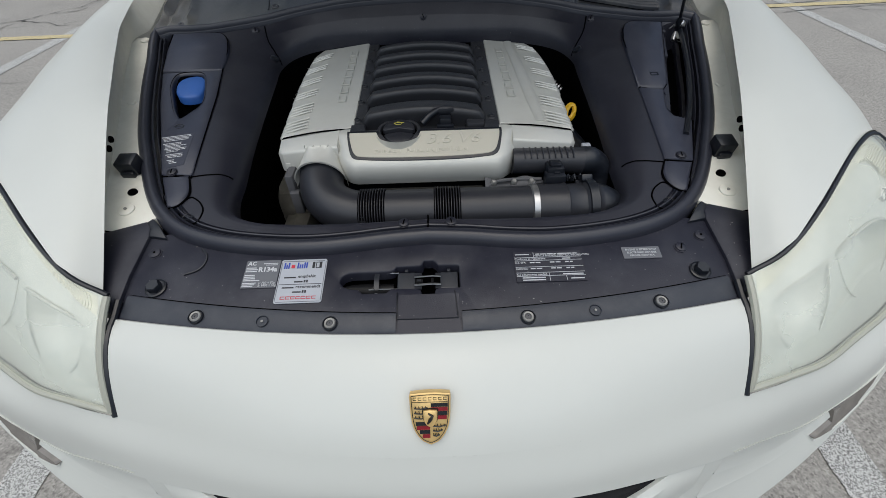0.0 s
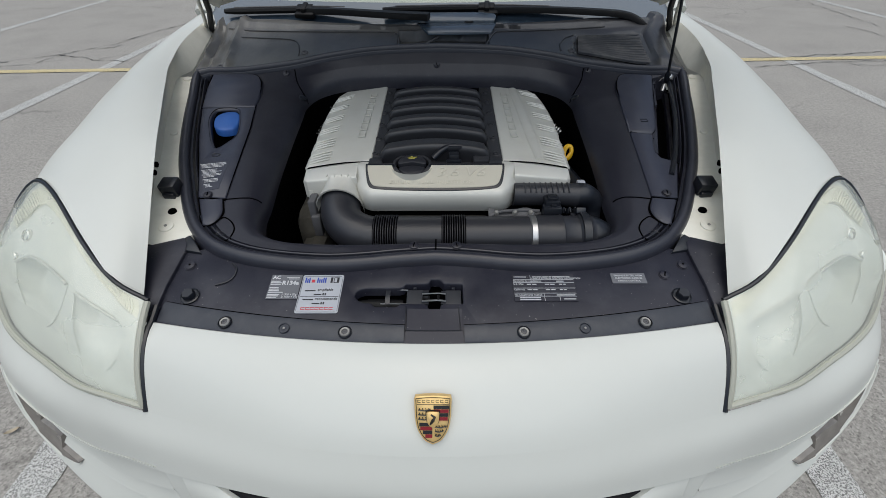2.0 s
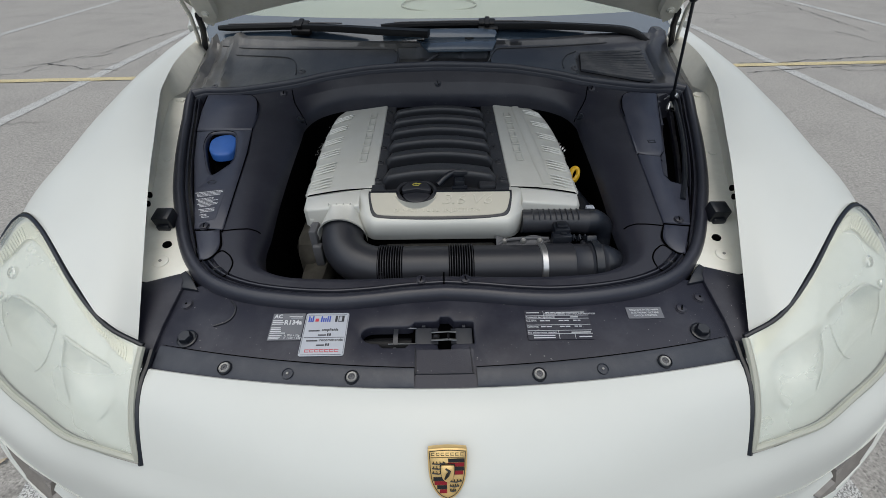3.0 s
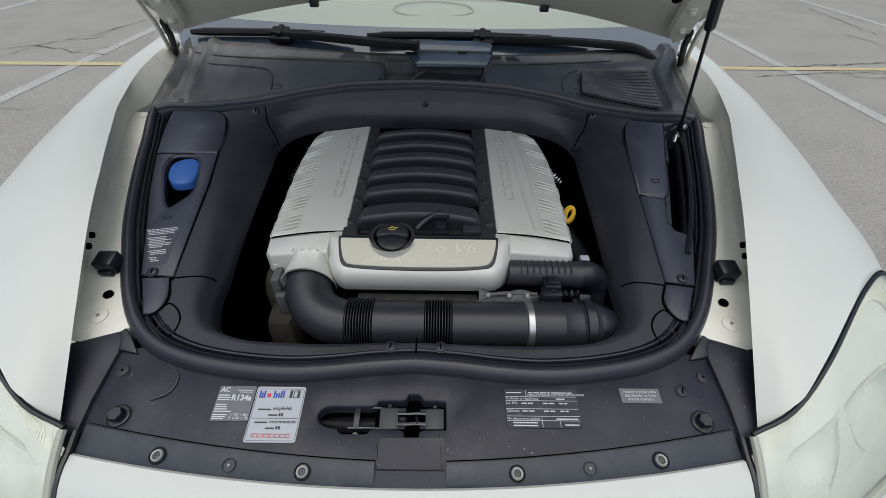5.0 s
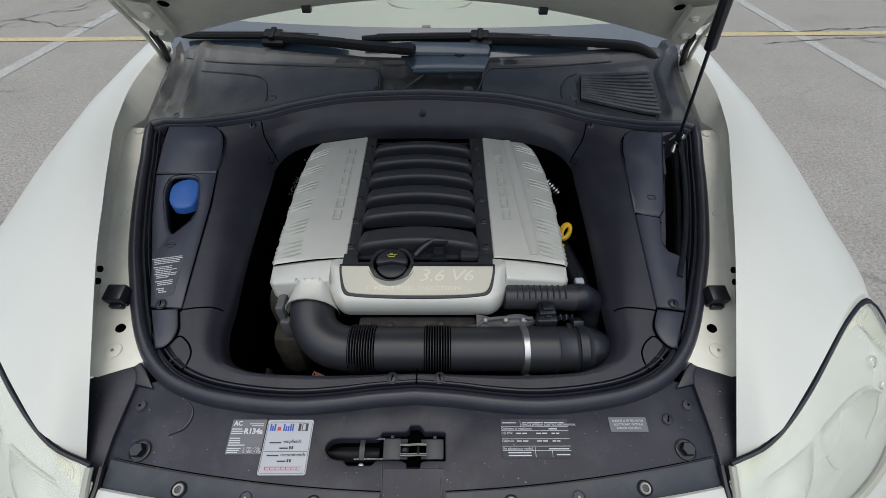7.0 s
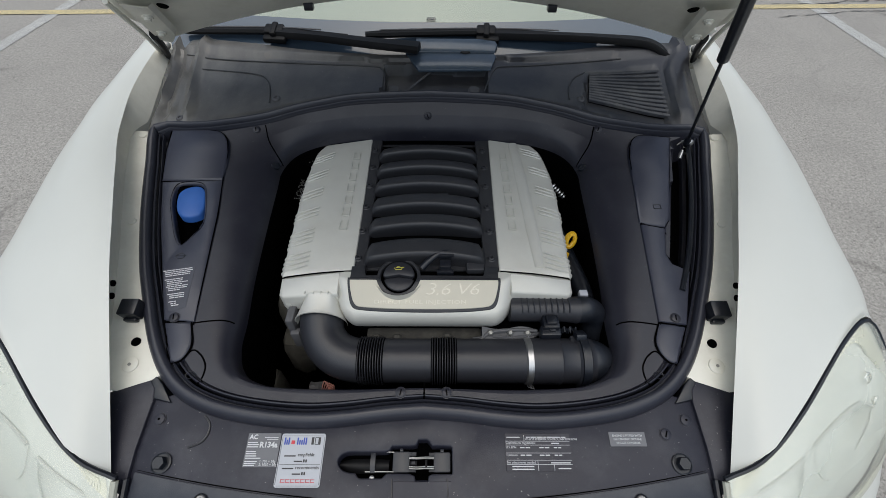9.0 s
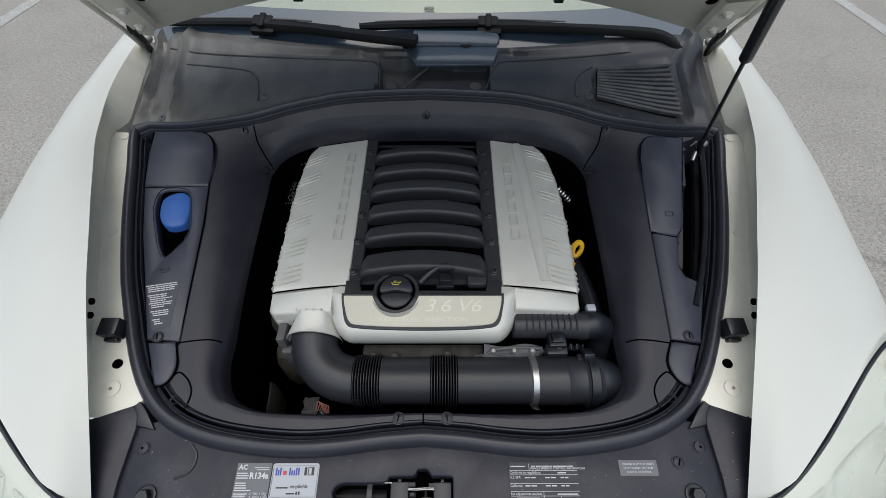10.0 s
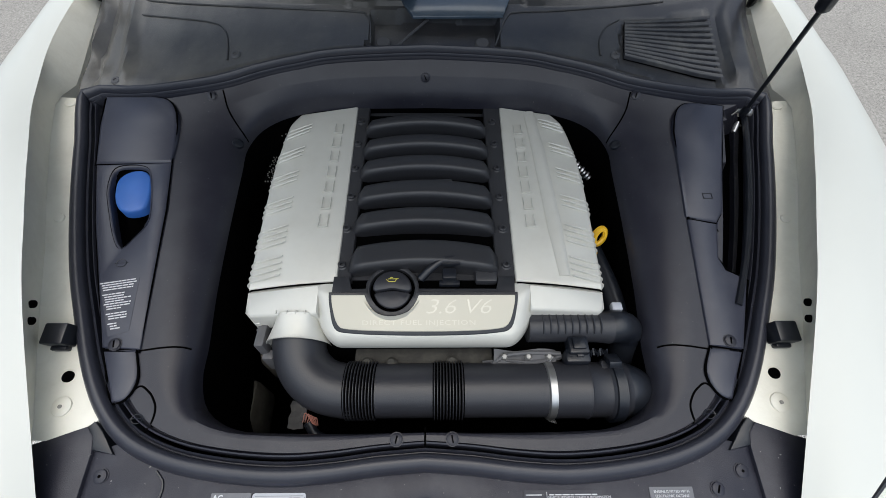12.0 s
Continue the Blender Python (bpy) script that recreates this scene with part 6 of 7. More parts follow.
box(bm, -0.012, 0.010, -0.014, 0.014, 0.0, 0.014, pose(0.320, AX + 0.030, AZ + 0.040, -38), 0.003)
part("quick_clip", bm, RUBBER, pipe, "black plastic band clip round the pipe")
bm = bmesh.new()
tube(bm, spline([(0.325, AX, AZ), (0.345, AX, AZ), (0.366, AX - 0.004, AZ - 0.02), (0.378, AX - 0.005, AZ - 0.07)], 5), R * 0.97, 24)
part("elbow", bm, RUBBER, pipe)
bm = bmesh.new()
box(bm, 0.300, 0.318, 0.448, 0.470, 0.985, 1.006, bevel=0.003)
part("clip", bm, PIPE, pipe)
for y, z, lean in ((AX - 0.040, AZ - 0.026, -1), (AX + 0.040, AZ + 0.028, 1)):
    bm = bmesh.new()
    for k in range(3):
        tube(bm, [(0.209 + 0.003 * k, y, z), (0.213 + 0.004 * k, y + lean * 0.006, z + 0.003 * k), (0.219 + 0.003 * k, y + lean * 0.010, z + 0.004 - 0.003 * k)], 0.0012, 5)
    part("clamp_screw", bm, STEEL, pipe)
# silver saddle over the mouth of the pipe
bm = bmesh.new()
rows = []
for k in range(9):
    t = k / 8
    e = t * t * (3 - 2 * t)
    row = []
    for q in range(25):
        a = math.pi * (-0.06 + 1.12 * q / 24)
        arc = np.array((-0.226 + 0.0555 * math.cos(a), 0.494 + 0.010 * (1 - math.sin(a)), 0.995 + 0.0575 * math.sin(a)))
        u = math.cos(math.pi * q / 24)
        flat = np.array((-0.222 + 0.036 * u, 0.534, 1.0655 - 0.034 * abs(u) ** 6))
        row.append(tuple(flat * (1 - e) + arc * e + np.array((0, 0, -0.002 * math.sin(math.pi * t)))))
    rows.append(row)
rows.append([(p[0] * 0.98 - 0.226 * 0.02, p[1] + 0.001, p[2] - 0.004) for p in rows[-1]])
loft(bm, rows)
part("pipe_collar", bm, SILVER, front_cover)
for dx in (-0.030, -0.012, 0.003, 0.018):
    bm = bmesh.new()
    box(bm, -0.0012, 0.0012, -0.002, 0.004, -0.003, 0.0004, pose(-0.222 + dx, 0.5335, 1.0655), 0.0006)
    part("clip", bm, SILVER, front_cover)

# right: ribbed hose, elbow, sensor plug, harness
bm = bmesh.new()
tube(bm, [(0.178, 0.527, 1.018), (0.30, 0.527, 1.016), (0.325, 0.527, 1.014)], [0.027, 0.027, 0.029], 20)
hose = part("breather_hose", bm, PIPE, engine, "black ribbed breather hose")
for k in range(9):
    bm = bmesh.new()
    tube(bm, [(0.202 + 0.0125 * k, 0.527 + 0.0285 * math.cos(a), 1.016 + 0.0285 * math.sin(a)) for a in np.linspace(0.9, 2.4, 7)], 0.0017, 5)
    part("rib", bm, PIPE, hose)
bm = bmesh.new()
tube(bm, spline([(0.318, 0.528, 1.013), (0.345, 0.530, 1.012), (0.366, 0.532, 0.992), (0.372, 0.520, 0.955), (0.368, 0.49, 0.90)], 5), [0.029] * 6 + [0.028] * 6 + [0.026] * 9, 20)
part("elbow", bm, RUBBER, hose)
bm = bmesh.new()
tube(bm, spline([(0.372, 0.53, 0.95), (0.368, 0.62, 0.965), (0.350, 0.72, 0.97), (0.338, 0.83, 0.96), (0.33, 0.95, 0.94)], 5), 0.022, 14)
part("side_hose", bm, RUBBER, engine)
bm = bmesh.new()
box(bm, 0.333, 0.352, 0.552, 0.568, 1.018, 1.034, bevel=0.003)
part("white_tag", bm, LABELWHITE, engine)
bm = bmesh.new()
box(bm, 0.238, 0.280, 0.462, 0.486, 0.99, 1.020, bevel=0.004)
box(bm, 0.243, 0.277, 0.474, 0.506, 1.003, 1.030, bevel=0.003)
box(bm, 0.249, 0.271, 0.480, 0.500, 1.028, 1.036, bevel=0.002)
box(bm, 0.256, 0.268, 0.470, 0.480, 1.018, 1.024, bevel=0.001)
plug = part("sensor_plug", bm, RUBBER, engine, "black sensor plug on the intake pipe")
bm = bmesh.new()
tube(bm, [(0.272 + 0.024 * k / 20, 0.487 + 0.006 * math.cos(k * 1.9), 0.998 + 0.008 * math.sin(k * 1.9)) for k in range(40)], 0.0016, 5)
part("corrugated_sleeve", bm, RUBBER, plug)
rnd = random.Random(9)
bm = bmesh.new()
for k in range(5):
    z = 0.985 + rnd.uniform(-0.004, 0.008)
    tube(bm, spline([(0.10, 0.476 + rnd.uniform(-0.004, 0.006), z - 0.01), (0.14, 0.472 + rnd.uniform(-0.006, 0.008), z), (0.19, 0.474 + rnd.uniform(-0.006, 0.01), z + 0.004), (0.24, 0.482, z + 0.006)], 4), 0.0028, 6)
part("wiring", bm, WASHER, engine, "dusty taped wiring loom")
bm = bmesh.new()
tube(bm, spline([(0.115, 0.470, 0.986), (0.14, 0.482, 0.998), (0.19, 0.486, 1.0), (0.235, 0.484, 1.0)], 4), 0.0038, 8)
part("coolant_line", bm, WASHER, engine)
bm = bmesh.new()
loft(bm, [[(x, 0.466 + w * 0.026, 0.988 + 0.006 * math.sin(x * 70) * w + 0.010 * w) for x in np.linspace(0.118, 0.228, 12)] for w in (0.0, 0.12, 0.5, 0.9, 1.0)])
part("metal_bracket", bm, WASHER, engine, "bare metal bracket below the cover")
for x in (0.136, 0.178, 0.214):
    bm = bmesh.new()
    lathe(bm, [(0.0065, -0.004), (0.0065, 0.003), (0.004, 0.006), (0.0015, 0.006)], pose(x, 0.480, 0.997, 18), 6)
    part("bolt", bm, ZINC, engine)
bm = bmesh.new()
box(bm, 0.12, 0.24, 0.462, 0.492, 0.965, 0.978, bevel=0.004)
for x in (0.135, 0.165, 0.20):
    lathe(bm, [(0.006, 0.97), (0.006, 0.985), (0.004, 0.988)], pose(x, 0.476, 0), 10)
part("bracket", bm, GREYDIRT, engine)
bm = bmesh.new()
box(bm, -0.13, 0.12, 0.468, 0.52, 0.94, 0.975, bevel=0.006)
for x, y in ((-0.105, 0.474), (-0.062, 0.474), (0.045, 0.476)):
    lathe(bm, [(0.011, 0.97), (0.011, 0.985), (0.006, 0.99)], pose(x, y, 0), 12)
part("manifold", bm, GREYDIRT, engine, "dusty manifold edge under the cover")

# perforated heat shield behind the cover
for x0, x1, y0, y1, z, nm in ((-0.300, -0.205, 1.016, 1.036, 1.088, 0), (-0.372, -0.338, 0.880, 0.965, 1.015, 1), (-0.345, -0.318, 0.975, 1.000, 1.055, 2)):
    sh = part("heat_shield", plate([(x0, y0), (x1, y0), (x1, y1), (x0, y1)], lambda x, y: z, 0.004), DARK, engine, "perforated heat shield behind the cover")
    bm = bmesh.new()
    rnd = random.Random(nm)
    for i in range(int((x1 - x0) / 0.006)):
        for j in range(int((y1 - y0) / 0.006)):
            if rnd.random() < 0.6:
                cx, cy = x0 + 0.004 + 0.006 * i + 0.002 * (j % 2), y0 + 0.003 + 0.006 * j
                lathe(bm, [(0.0017, 0.0), (0.0017, 0.0015), (0.0004, 0.0016)], pose(cx, cy, z), 6)
    part("perforations", bm, ZINC, sh)
# dipstick, heater tap, wires at the back
bm = bmesh.new()
loop = [(0.345 + 0.010 * math.cos(a), 0.715, 1.032 + 0.0145 * math.sin(a)) for a in [2 * math.pi * k / 18 for k in range(18)]]
loop = [(x + 0.25 * (z - 1.03), y + 0.6 * (z - 1.03), z) for x, y, z in loop]
tube(bm, loop, 0.0055, 8, closed=True, flat=1.3)
tube(bm, [(0.338, 0.692, 1.012), (0.330, 0.68, 0.97)], 0.005, 8)
part("dipstick", bm, YELLOW, engine, "yellow plastic dipstick loop")
bm = bmesh.new()
for k in range(6):
    tube(bm, [(0.338 + 0.006 * k, 0.925 - 0.004 * k, 1.030 - 0.004 * k), (0.341 + 0.006 * k, 0.923 - 0.004 * k, 1.028 - 0.004 * k)], 0.010 - 0.001 * (k % 2) * 3, 10)
part("ignition_plug", bm, STEEL, engine)
bm = bmesh.new()
tube(bm, spline([(0.222, 1.028, 1.075), (0.222, 1.035, 1.10), (0.23, 1.040, 1.110), (0.255, 1.042, 1.112)], 4), 0.0025, 6)
part("breather_wire", bm, STEEL, engine)
# washer bottle neck and loom on the left, pale wires by the elbow
bm = bmesh.new()
box(bm, -0.396, -0.30, 0.60, 0.83, 0.66, 0.905, pose(0, 0, 0, 0, 0, 0), 0.045)
box(bm, -0.380, -0.30, 0.53, 0.66, 0.66, 0.84, bevel=0.04)
part("side_casting", bm, DUSTYMETAL, engine, "dusty casting beside the engine")
bm = bmesh.new()
box(bm, -0.412, -0.362, 0.33, 0.55, 0.60, 0.74, pose(0, 0, 0, 0, 0, 3), 0.02)
part("chassis_rail", bm, DUSTYMETAL, car, "dusty chassis rail deep beside the engine")
bm = bmesh.new()
rnd = random.Random(8)
grid = [[(-0.285 + 0.011 * i + rnd.uniform(-0.002, 0.002), 0.405 + 0.011 * j + rnd.uniform(-0.002, 0.002), 0.800 + rnd.uniform(-0.005, 0.005)) for i in range(4)] for j in range(6)]
loft(bm, grid)
part("foil_patch", bm, WASHER, engine, "crinkled foil patch under the elbow", sharp=5)
bm = bmesh.new()
for k in range(5):
    tube(bm, spline([(-0.225 + 0.004 * k, 0.395, 0.90), (-0.215 + 0.005 * k, 0.405 - 0.002 * k, 0.925), (-0.205 + 0.002 * k, 0.39, 0.90)], 4), 0.0011, 5)
part("pink_wires", bm, COPPER, engine)
bm = bmesh.new()
tube(bm, spline([(-0.215, 0.395, 0.90), (-0.20, 0.375, 0.89), (-0.17, 0.365, 0.885), (-0.12, 0.362, 0.88)], 4), 0.009, 10)
part("loom", bm, RUBBER, engine)
bm = bmesh.new()
box(bm, -0.297, -0.280, 0.492, 0.538, 0.945, 1.020, bevel=0.004)
box(bm, -0.292, -0.272, 0.482, 0.500, 0.930, 0.985, bevel=0.003)
clip_box = part("air_box_clip", bm, WASHER, engine, "grey air box edge with pale clips")
for k in range(5):
    bm = bmesh.new()
    box(bm, -0.3005 + 0.002 * k, -0.290, 0.530 - 0.0085 * k, 0.534 - 0.0085 * k, 0.995 - 0.012 * k, 1.028 - 0.010 * k, bevel=0.001)
    part("clip", bm, WASHER if k % 2 else SILVER, clip_box)
# ---- cowl, windscreen, wipers ----
def cowl_front(x):
    return np.interp(abs(x), [0, 0.2, 0.30, 0.38, 0.46, 0.55, 0.64, 0.72, 0.85], [1.109, 1.099, 1.080, 1.060, 1.035, 1.023, 1.018, 1.018, 1.018])


def cowl_z(x, y):
    y0 = cowl_front(x)
    t = min(1.1, max(0.0, (y - y0) / (1.30 - y0)))
    z0 = deck(y0) + rise(x, y0) + 0.004
    return z0 + (1.234 - 0.012 * (x / 0.7) ** 2 - z0) * t ** 1.35


def ledge(x):
    """Where the cowl steps up towards the glass."""
    return np.interp(x, [-0.8, -0.57, -0.33, -0.16, 0.2, 0.37, 0.6, 0.8], [1.33, 1.29, 1.27, 1.25, 1.262, 1.272, 1.30, 1.33])


rows = []
for k in range(25):
    t = k / 24
    r = []
    for w in np.linspace(-1.0, 1.0, 173):
        x = w * (0.762 + 0.042 * t)
        y0, y1 = cowl_front(x), 1.268 + 0.13 * (x / 0.78) ** 2
        y = y0 + (y1 - y0) * t - 0.016 * (k == 0)
        z = cowl_z(x, y) - 0.010 * (k == 0) - 0.03 * max(0.0, (abs(w) - 0.985) / 0.015)
        vl, vr = 0.425 + 0.25 * (y - 1.10), 0.648 + 0.10 * (y - 1.05)
        if vl < x < vr and y < 1.21 + 0.20 * (x - 0.46) and y > cowl_front(x) + 0.012:
            z -= 0.009
        if y > ledge(x):
            z += 0.008
        if -0.134 < x < 0.158 and y < 1.235:
            z -= 0.030
        # pressed folds towards the fenders
        if x < -0.6:
            gx = np.interp(y, [1.07, 1.15, 1.24, 1.31], [-0.725, -0.743, -0.745, -0.762])
            rx = np.interp(y, [1.07, 1.17, 1.26], [-0.660, -0.682, -0.694])
            qx = np.interp(y, [1.07, 1.14, 1.24], [-0.705, -0.757, -0.784])
            z += min(1, 8 * t) * (-0.016 * math.exp(-((x - gx) / 0.012) ** 2) + 0.014 * math.exp(-((x - rx) / 0.012) ** 2) + 0.010 * math.exp(-((x - qx) / 0.010) ** 2))
        if x > 0.66:
            fx = np.interp(y, [1.05, 1.25, 1.33], [0.665, 0.69, 0.74])
            z += min(1, 8 * t) * (0.016 * min(1.0, max(0.0, (x - fx) / 0.012)) - 0.020 * min(1.0, max(0.0, (x - fx - 0.05) / 0.02)))
        r.append((x, y, z))
    rows.append(r)
bm = bmesh.new()
loft(bm, rows)
cowl = part("cowl", bm, COWL, car, "dusty grey-black plastic cowl below the windscreen")
# moulded edges on the cowl
for pts in ([(-0.735, 1.297), (-0.632, 1.274), (-0.406, 1.25), (-0.175, 1.229), (-0.145, 1.215), (-0.134, 1.19), (-0.128, 1.115)], [(0.147, 1.11), (0.168, 1.18), (0.184, 1.218), (0.205, 1.232), (0.30, 1.242), (0.447, 1.264), (0.568, 1.285)],
            [(-0.673, 1.235), (-0.583, 1.223), (-0.51, 1.208), (-0.475, 1.190), (-0.455, 1.15), (-0.441, 1.085)], [(0.384, 1.10), (0.388, 1.14), (0.396, 1.165), (0.415, 1.197), (0.448, 1.221)]):
    bm = bmesh.new()
    tube(bm, [(x, y, cowl_z(x, y) + 0.0012) for x, y in sp(pts)], 0.0021, 6)
    part("moulded_edge", bm, COWLEDGE, cowl)
# air intake: eleven slats over a near-black sheet that paints the shade
VL, VR = ((0.440, 1.105), (0.462, 1.218)), ((0.655, 1.050), (0.676, 1.252))
bm = bmesh.new()
loft(bm, [[(x, y, cowl_z(x, y) - 0.0075) for x, y in ((VL[0][0] + (VL[1][0] - VL[0][0]) * t + (VR[0][0] + (VR[1][0] - VR[0][0]) * t - VL[0][0] - (VL[1][0] - VL[0][0]) * t) * q / 8, VL[0][1] + (VL[1][1] - VL[0][1]) * t + (VR[0][1] + (VR[1][1] - VR[0][1]) * t - VL[0][1] - (VL[1][1] - VL[0][1]) * t) * q / 8) for q in range(9))] for t in np.linspace(0, 1, 9)])
part("vent_well", bm, DARK, cowl, "near-black sheet that paints the shaded opening behind the intake slats")
for k in range(11):
    t = (k + 0.5) / 11
    a = np.array(VL[0]) * (1 - t) + np.array(VL[1]) * t
    b = np.array(VR[0]) * (1 - t) + np.array(VR[1]) * t
    line_ = [a * (1 - q / 10) + b * q / 10 for q in range(11)]
    line_ = [p for p in line_ if p[1] > cowl_front(p[0]) + 0.012]
    if len(line_) < 3:
        continue
    bm = bmesh.new()
    loft(bm, [[(p[0], p[1] + dy * (0.0105 + 0.036 * (p[0] - 0.45)), cowl_z(p[0], p[1]) + dz) for p in line_] for dy, dz in ((-0.24, -0.012), (-0.23, -0.002), (-0.18, 0.0005), (0.10, 0.0040), (0.14, 0.001), (0.15, -0.012))])
    part("vent_slat", bm, SLAT, cowl)
for x, y in ((-0.104, 1.150), (0.123, 1.150)):
    bm = bmesh.new()
    lathe(bm, [(0.017, 0), (0.017, 0.010), (0.014, 0.013)], pose(x, y, cowl_z(x, y) - 0.028, 12), 20)
    part("grommet", bm, WASHER, cowl)
for x, y in ((-0.425, 1.10), (0.418, 1.105), (-0.672, 1.035)):
    bm = bmesh.new()
    lathe(bm, [(0.011, -0.004), (0.011, 0.002), (0.008, 0.005), (0.004, 0.005), (0.0035, 0.003)], pose(x, y, cowl_z(x, y), 15), 18)
    part("screw", bm, WASHER, cowl)
bm = bmesh.new()
tube(bm, [(-0.086, 1.118, 1.187), (-0.002, 1.225, 1.207)], 0.0035, 6)
part("washer_hose", bm, WASHER, cowl)
# two plates under the wipers; their blue-grey is painted sky reflection
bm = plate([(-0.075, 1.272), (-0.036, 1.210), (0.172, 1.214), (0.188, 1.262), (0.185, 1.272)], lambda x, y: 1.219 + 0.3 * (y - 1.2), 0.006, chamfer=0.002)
part("cowl_plate", bm, SKYPLATE, cowl, "glossy plate under the wipers, the sky's reflection painted blue-grey")
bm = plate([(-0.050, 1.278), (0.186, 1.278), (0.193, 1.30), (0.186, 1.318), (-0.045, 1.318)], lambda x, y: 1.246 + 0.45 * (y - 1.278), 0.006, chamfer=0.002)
part("cowl_plate", bm, SKYPLATE, cowl, "glossy plate under the wipers, the sky's reflection painted blue-grey")

# glass
def screen(u, v):
    return (0.83 * u * (1 - 0.08 * v), 1.29 + 0.10 * u * u + 0.85 * v, 1.214 + 0.03 * u * u + 0.56 * v)


def band_top(u):
    return 0.122 - 0.034 * u * u


bm = bmesh.new()
loft(bm, [[screen(u, band_top(u) + (0.8 - band_top(u)) * k / 11) for u in np.linspace(-1, 1, 31)] for k in range(12)])
ob = part("windscreen", bm, SCREEN, car, "green-tinted windscreen")
ob.visible_shadow = False
# black band at the glass foot, with sky reflection in its colour
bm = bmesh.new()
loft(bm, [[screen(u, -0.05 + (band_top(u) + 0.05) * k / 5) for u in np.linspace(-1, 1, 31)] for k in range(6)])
part("frit_band", bm, FRIT, car, "glossy black band along the foot of the windscreen, sky reflection painted blue-grey")
bm = bmesh.new()
loft(bm, [[(0.8 * u, 1.36 + 0.5 * v, 1.225 + 0.06 * v - 0.02 * u * u + 0.012 * math.exp(-((u - 0.02) / 0.16) ** 2 - ((v - 0.55) / 0.25) ** 2)) for u in np.linspace(-1, 1, 41)] for v in np.linspace(0, 1, 14)])
dash = part("dashboard", bm, DASH, car, "pale beige dashboard top behind the glass")
bm = bmesh.new()
box(bm, -0.02, 0.01, -0.008, 0.008, 0, 0.006, pose(0.0, 1.50, 1.252), 0.002)
part("light_sensor", bm, WASHER, dash)
bm = bmesh.new()
tube(bm, [(0.002 + 0.155 * math.cos(a), 1.735 + 0.090 * math.sin(a), 1.2775 + 0.12 * 0.090 * math.sin(a)) for a in [2 * math.pi * k / 40 for k in range(40)]], 0.0035, 6, closed=True)
part("speaker_rim", bm, DASH, dash)
for s in (-1, 1):
    bm = bmesh.new()
    tube(bm, [(s * 0.86, 1.42, 1.24), (s * 0.82, 1.6, 1.42), (s * 0.76, 1.98, 1.70)], 0.04, 10)
    part("roof_pillar", bm, WHITE, car, "white windscreen pillar")
    # front wheels, standing on the ground
    wheel = tagged(empty("wheel", car), "front wheel with a black tyre")
    bm = bmesh.new()
    lathe(bm, [(0.24, -0.10), (0.33, -0.12), (0.365, -0.10), (0.372, 0), (0.365, 0.10), (0.33, 0.12), (0.24, 0.10)], pose(s * 0.80, 0.92, 0.372, 0, 90, 0), 40)
    part("tyre", bm, TYRE, wheel)
    bm = bmesh.new()
    lathe(bm, [(0.235, -0.101), (0.235, 0.101), (0.2, 0.105), (0.05, 0.09)], pose(s * 0.80, 0.92, 0.372, 0, 90, 0), 30)
    part("rim", bm, STEEL, wheel)


def wiper(arm, width, blade, hub):
    w = tagged(empty("wiper", car), "black windscreen wiper at rest")
    bm = bmesh.new()
    rows = []
    pts = spline(arm, 6)
    for i, p in enumerate(pts):
        p = Vector(tuple(p))
        d = (Vector(tuple(pts[min(i + 1, len(pts) - 1)])) - Vector(tuple(pts[max(i - 1, 0)]))).normalized()
        side = Vector((-d.y, d.x, 0.0)) * np.interp(i / (len(pts) - 1), [0, 0.3, 0.7, 1], width)
        up = Vector((0, 0, 0.010))
        rows.append([p - side - up, p - side, p - side * 0.7 + up * 0.8, p + side * 0.7 + up, p + side + up * 0.2, p + side - up])
    vs = loft(bm, rows, close_u=True)
    bm.faces.new(vs[0])
    bm.faces.new(vs[-1])
    part("arm", bm, WIPER, w)
    bm = bmesh.new()
    a, b, c = [Vector(q) for q in blade]
    pts = spline([a, b, c], 8)
    tube(bm, pts, [0.010] + [0.0135] * 10 + [0.011, 0.010, 0.009, 0.008, 0.007, 0.006], 8, flat=0.8)
    blade_ = part("blade", bm, WIPER, w)
    bm = bmesh.new()
    tube(bm, [Vector(tuple(p)) + Vector((0, 0.002, 0.011)) for p in pts[1:-3]], 0.0022, 6)
    part("spoiler_edge", bm, WASHER, blade_)
    bm = bmesh.new()
    box(bm, -0.030, 0.028, -0.020, 0.018, -0.010, 0.014, pose(*b, 18, 0, -4), 0.006)
    box(bm, -0.009, 0.009, -0.030, 0.022, -0.012, 0.018, pose(*b, 18, 0, -4), 0.005)
    box(bm, -0.030, 0.040, -0.040, -0.016, -0.012, 0.006, pose(*b, 18, 0, -6), 0.006)
    part("bracket", bm, WIPER, w)
    bm = bmesh.new()
    lathe(bm, [(0.022, -0.03), (0.022, 0.008), (0.016, 0.014)], pose(*hub, 20), 16)
    part("pivot", bm, WIPER, w)
    return w


wiper([(-0.472, 1.338, 1.268), (-0.34, 1.318, 1.268), (-0.18, 1.288, 1.264), (-0.035, 1.262, 1.262)], [0.009, 0.012, 0.019, 0.023], [(-0.765, 1.372, 1.262), (-0.472, 1.355, 1.268), (-0.25, 1.325, 1.268)], (0.10, 1.29, 1.235))
wiper([(0.170, 1.338, 1.268), (0.36, 1.332, 1.268), (0.52, 1.332, 1.262), (0.655, 1.335, 1.250), (0.72, 1.322, 1.222), (0.755, 1.318, 1.196)], [0.009, 0.012, 0.021, 0.020], [(-0.197, 1.330, 1.270), (0.165, 1.352, 1.270), (0.515, 1.350, 1.262)], (0.755, 1.325, 1.19))

# ---- open hood ----
HA = radians(43)
hd, hn = Vector((0, -math.cos(HA), math.sin(HA))), Vector((0, -math.sin(HA), -math.cos(HA)))


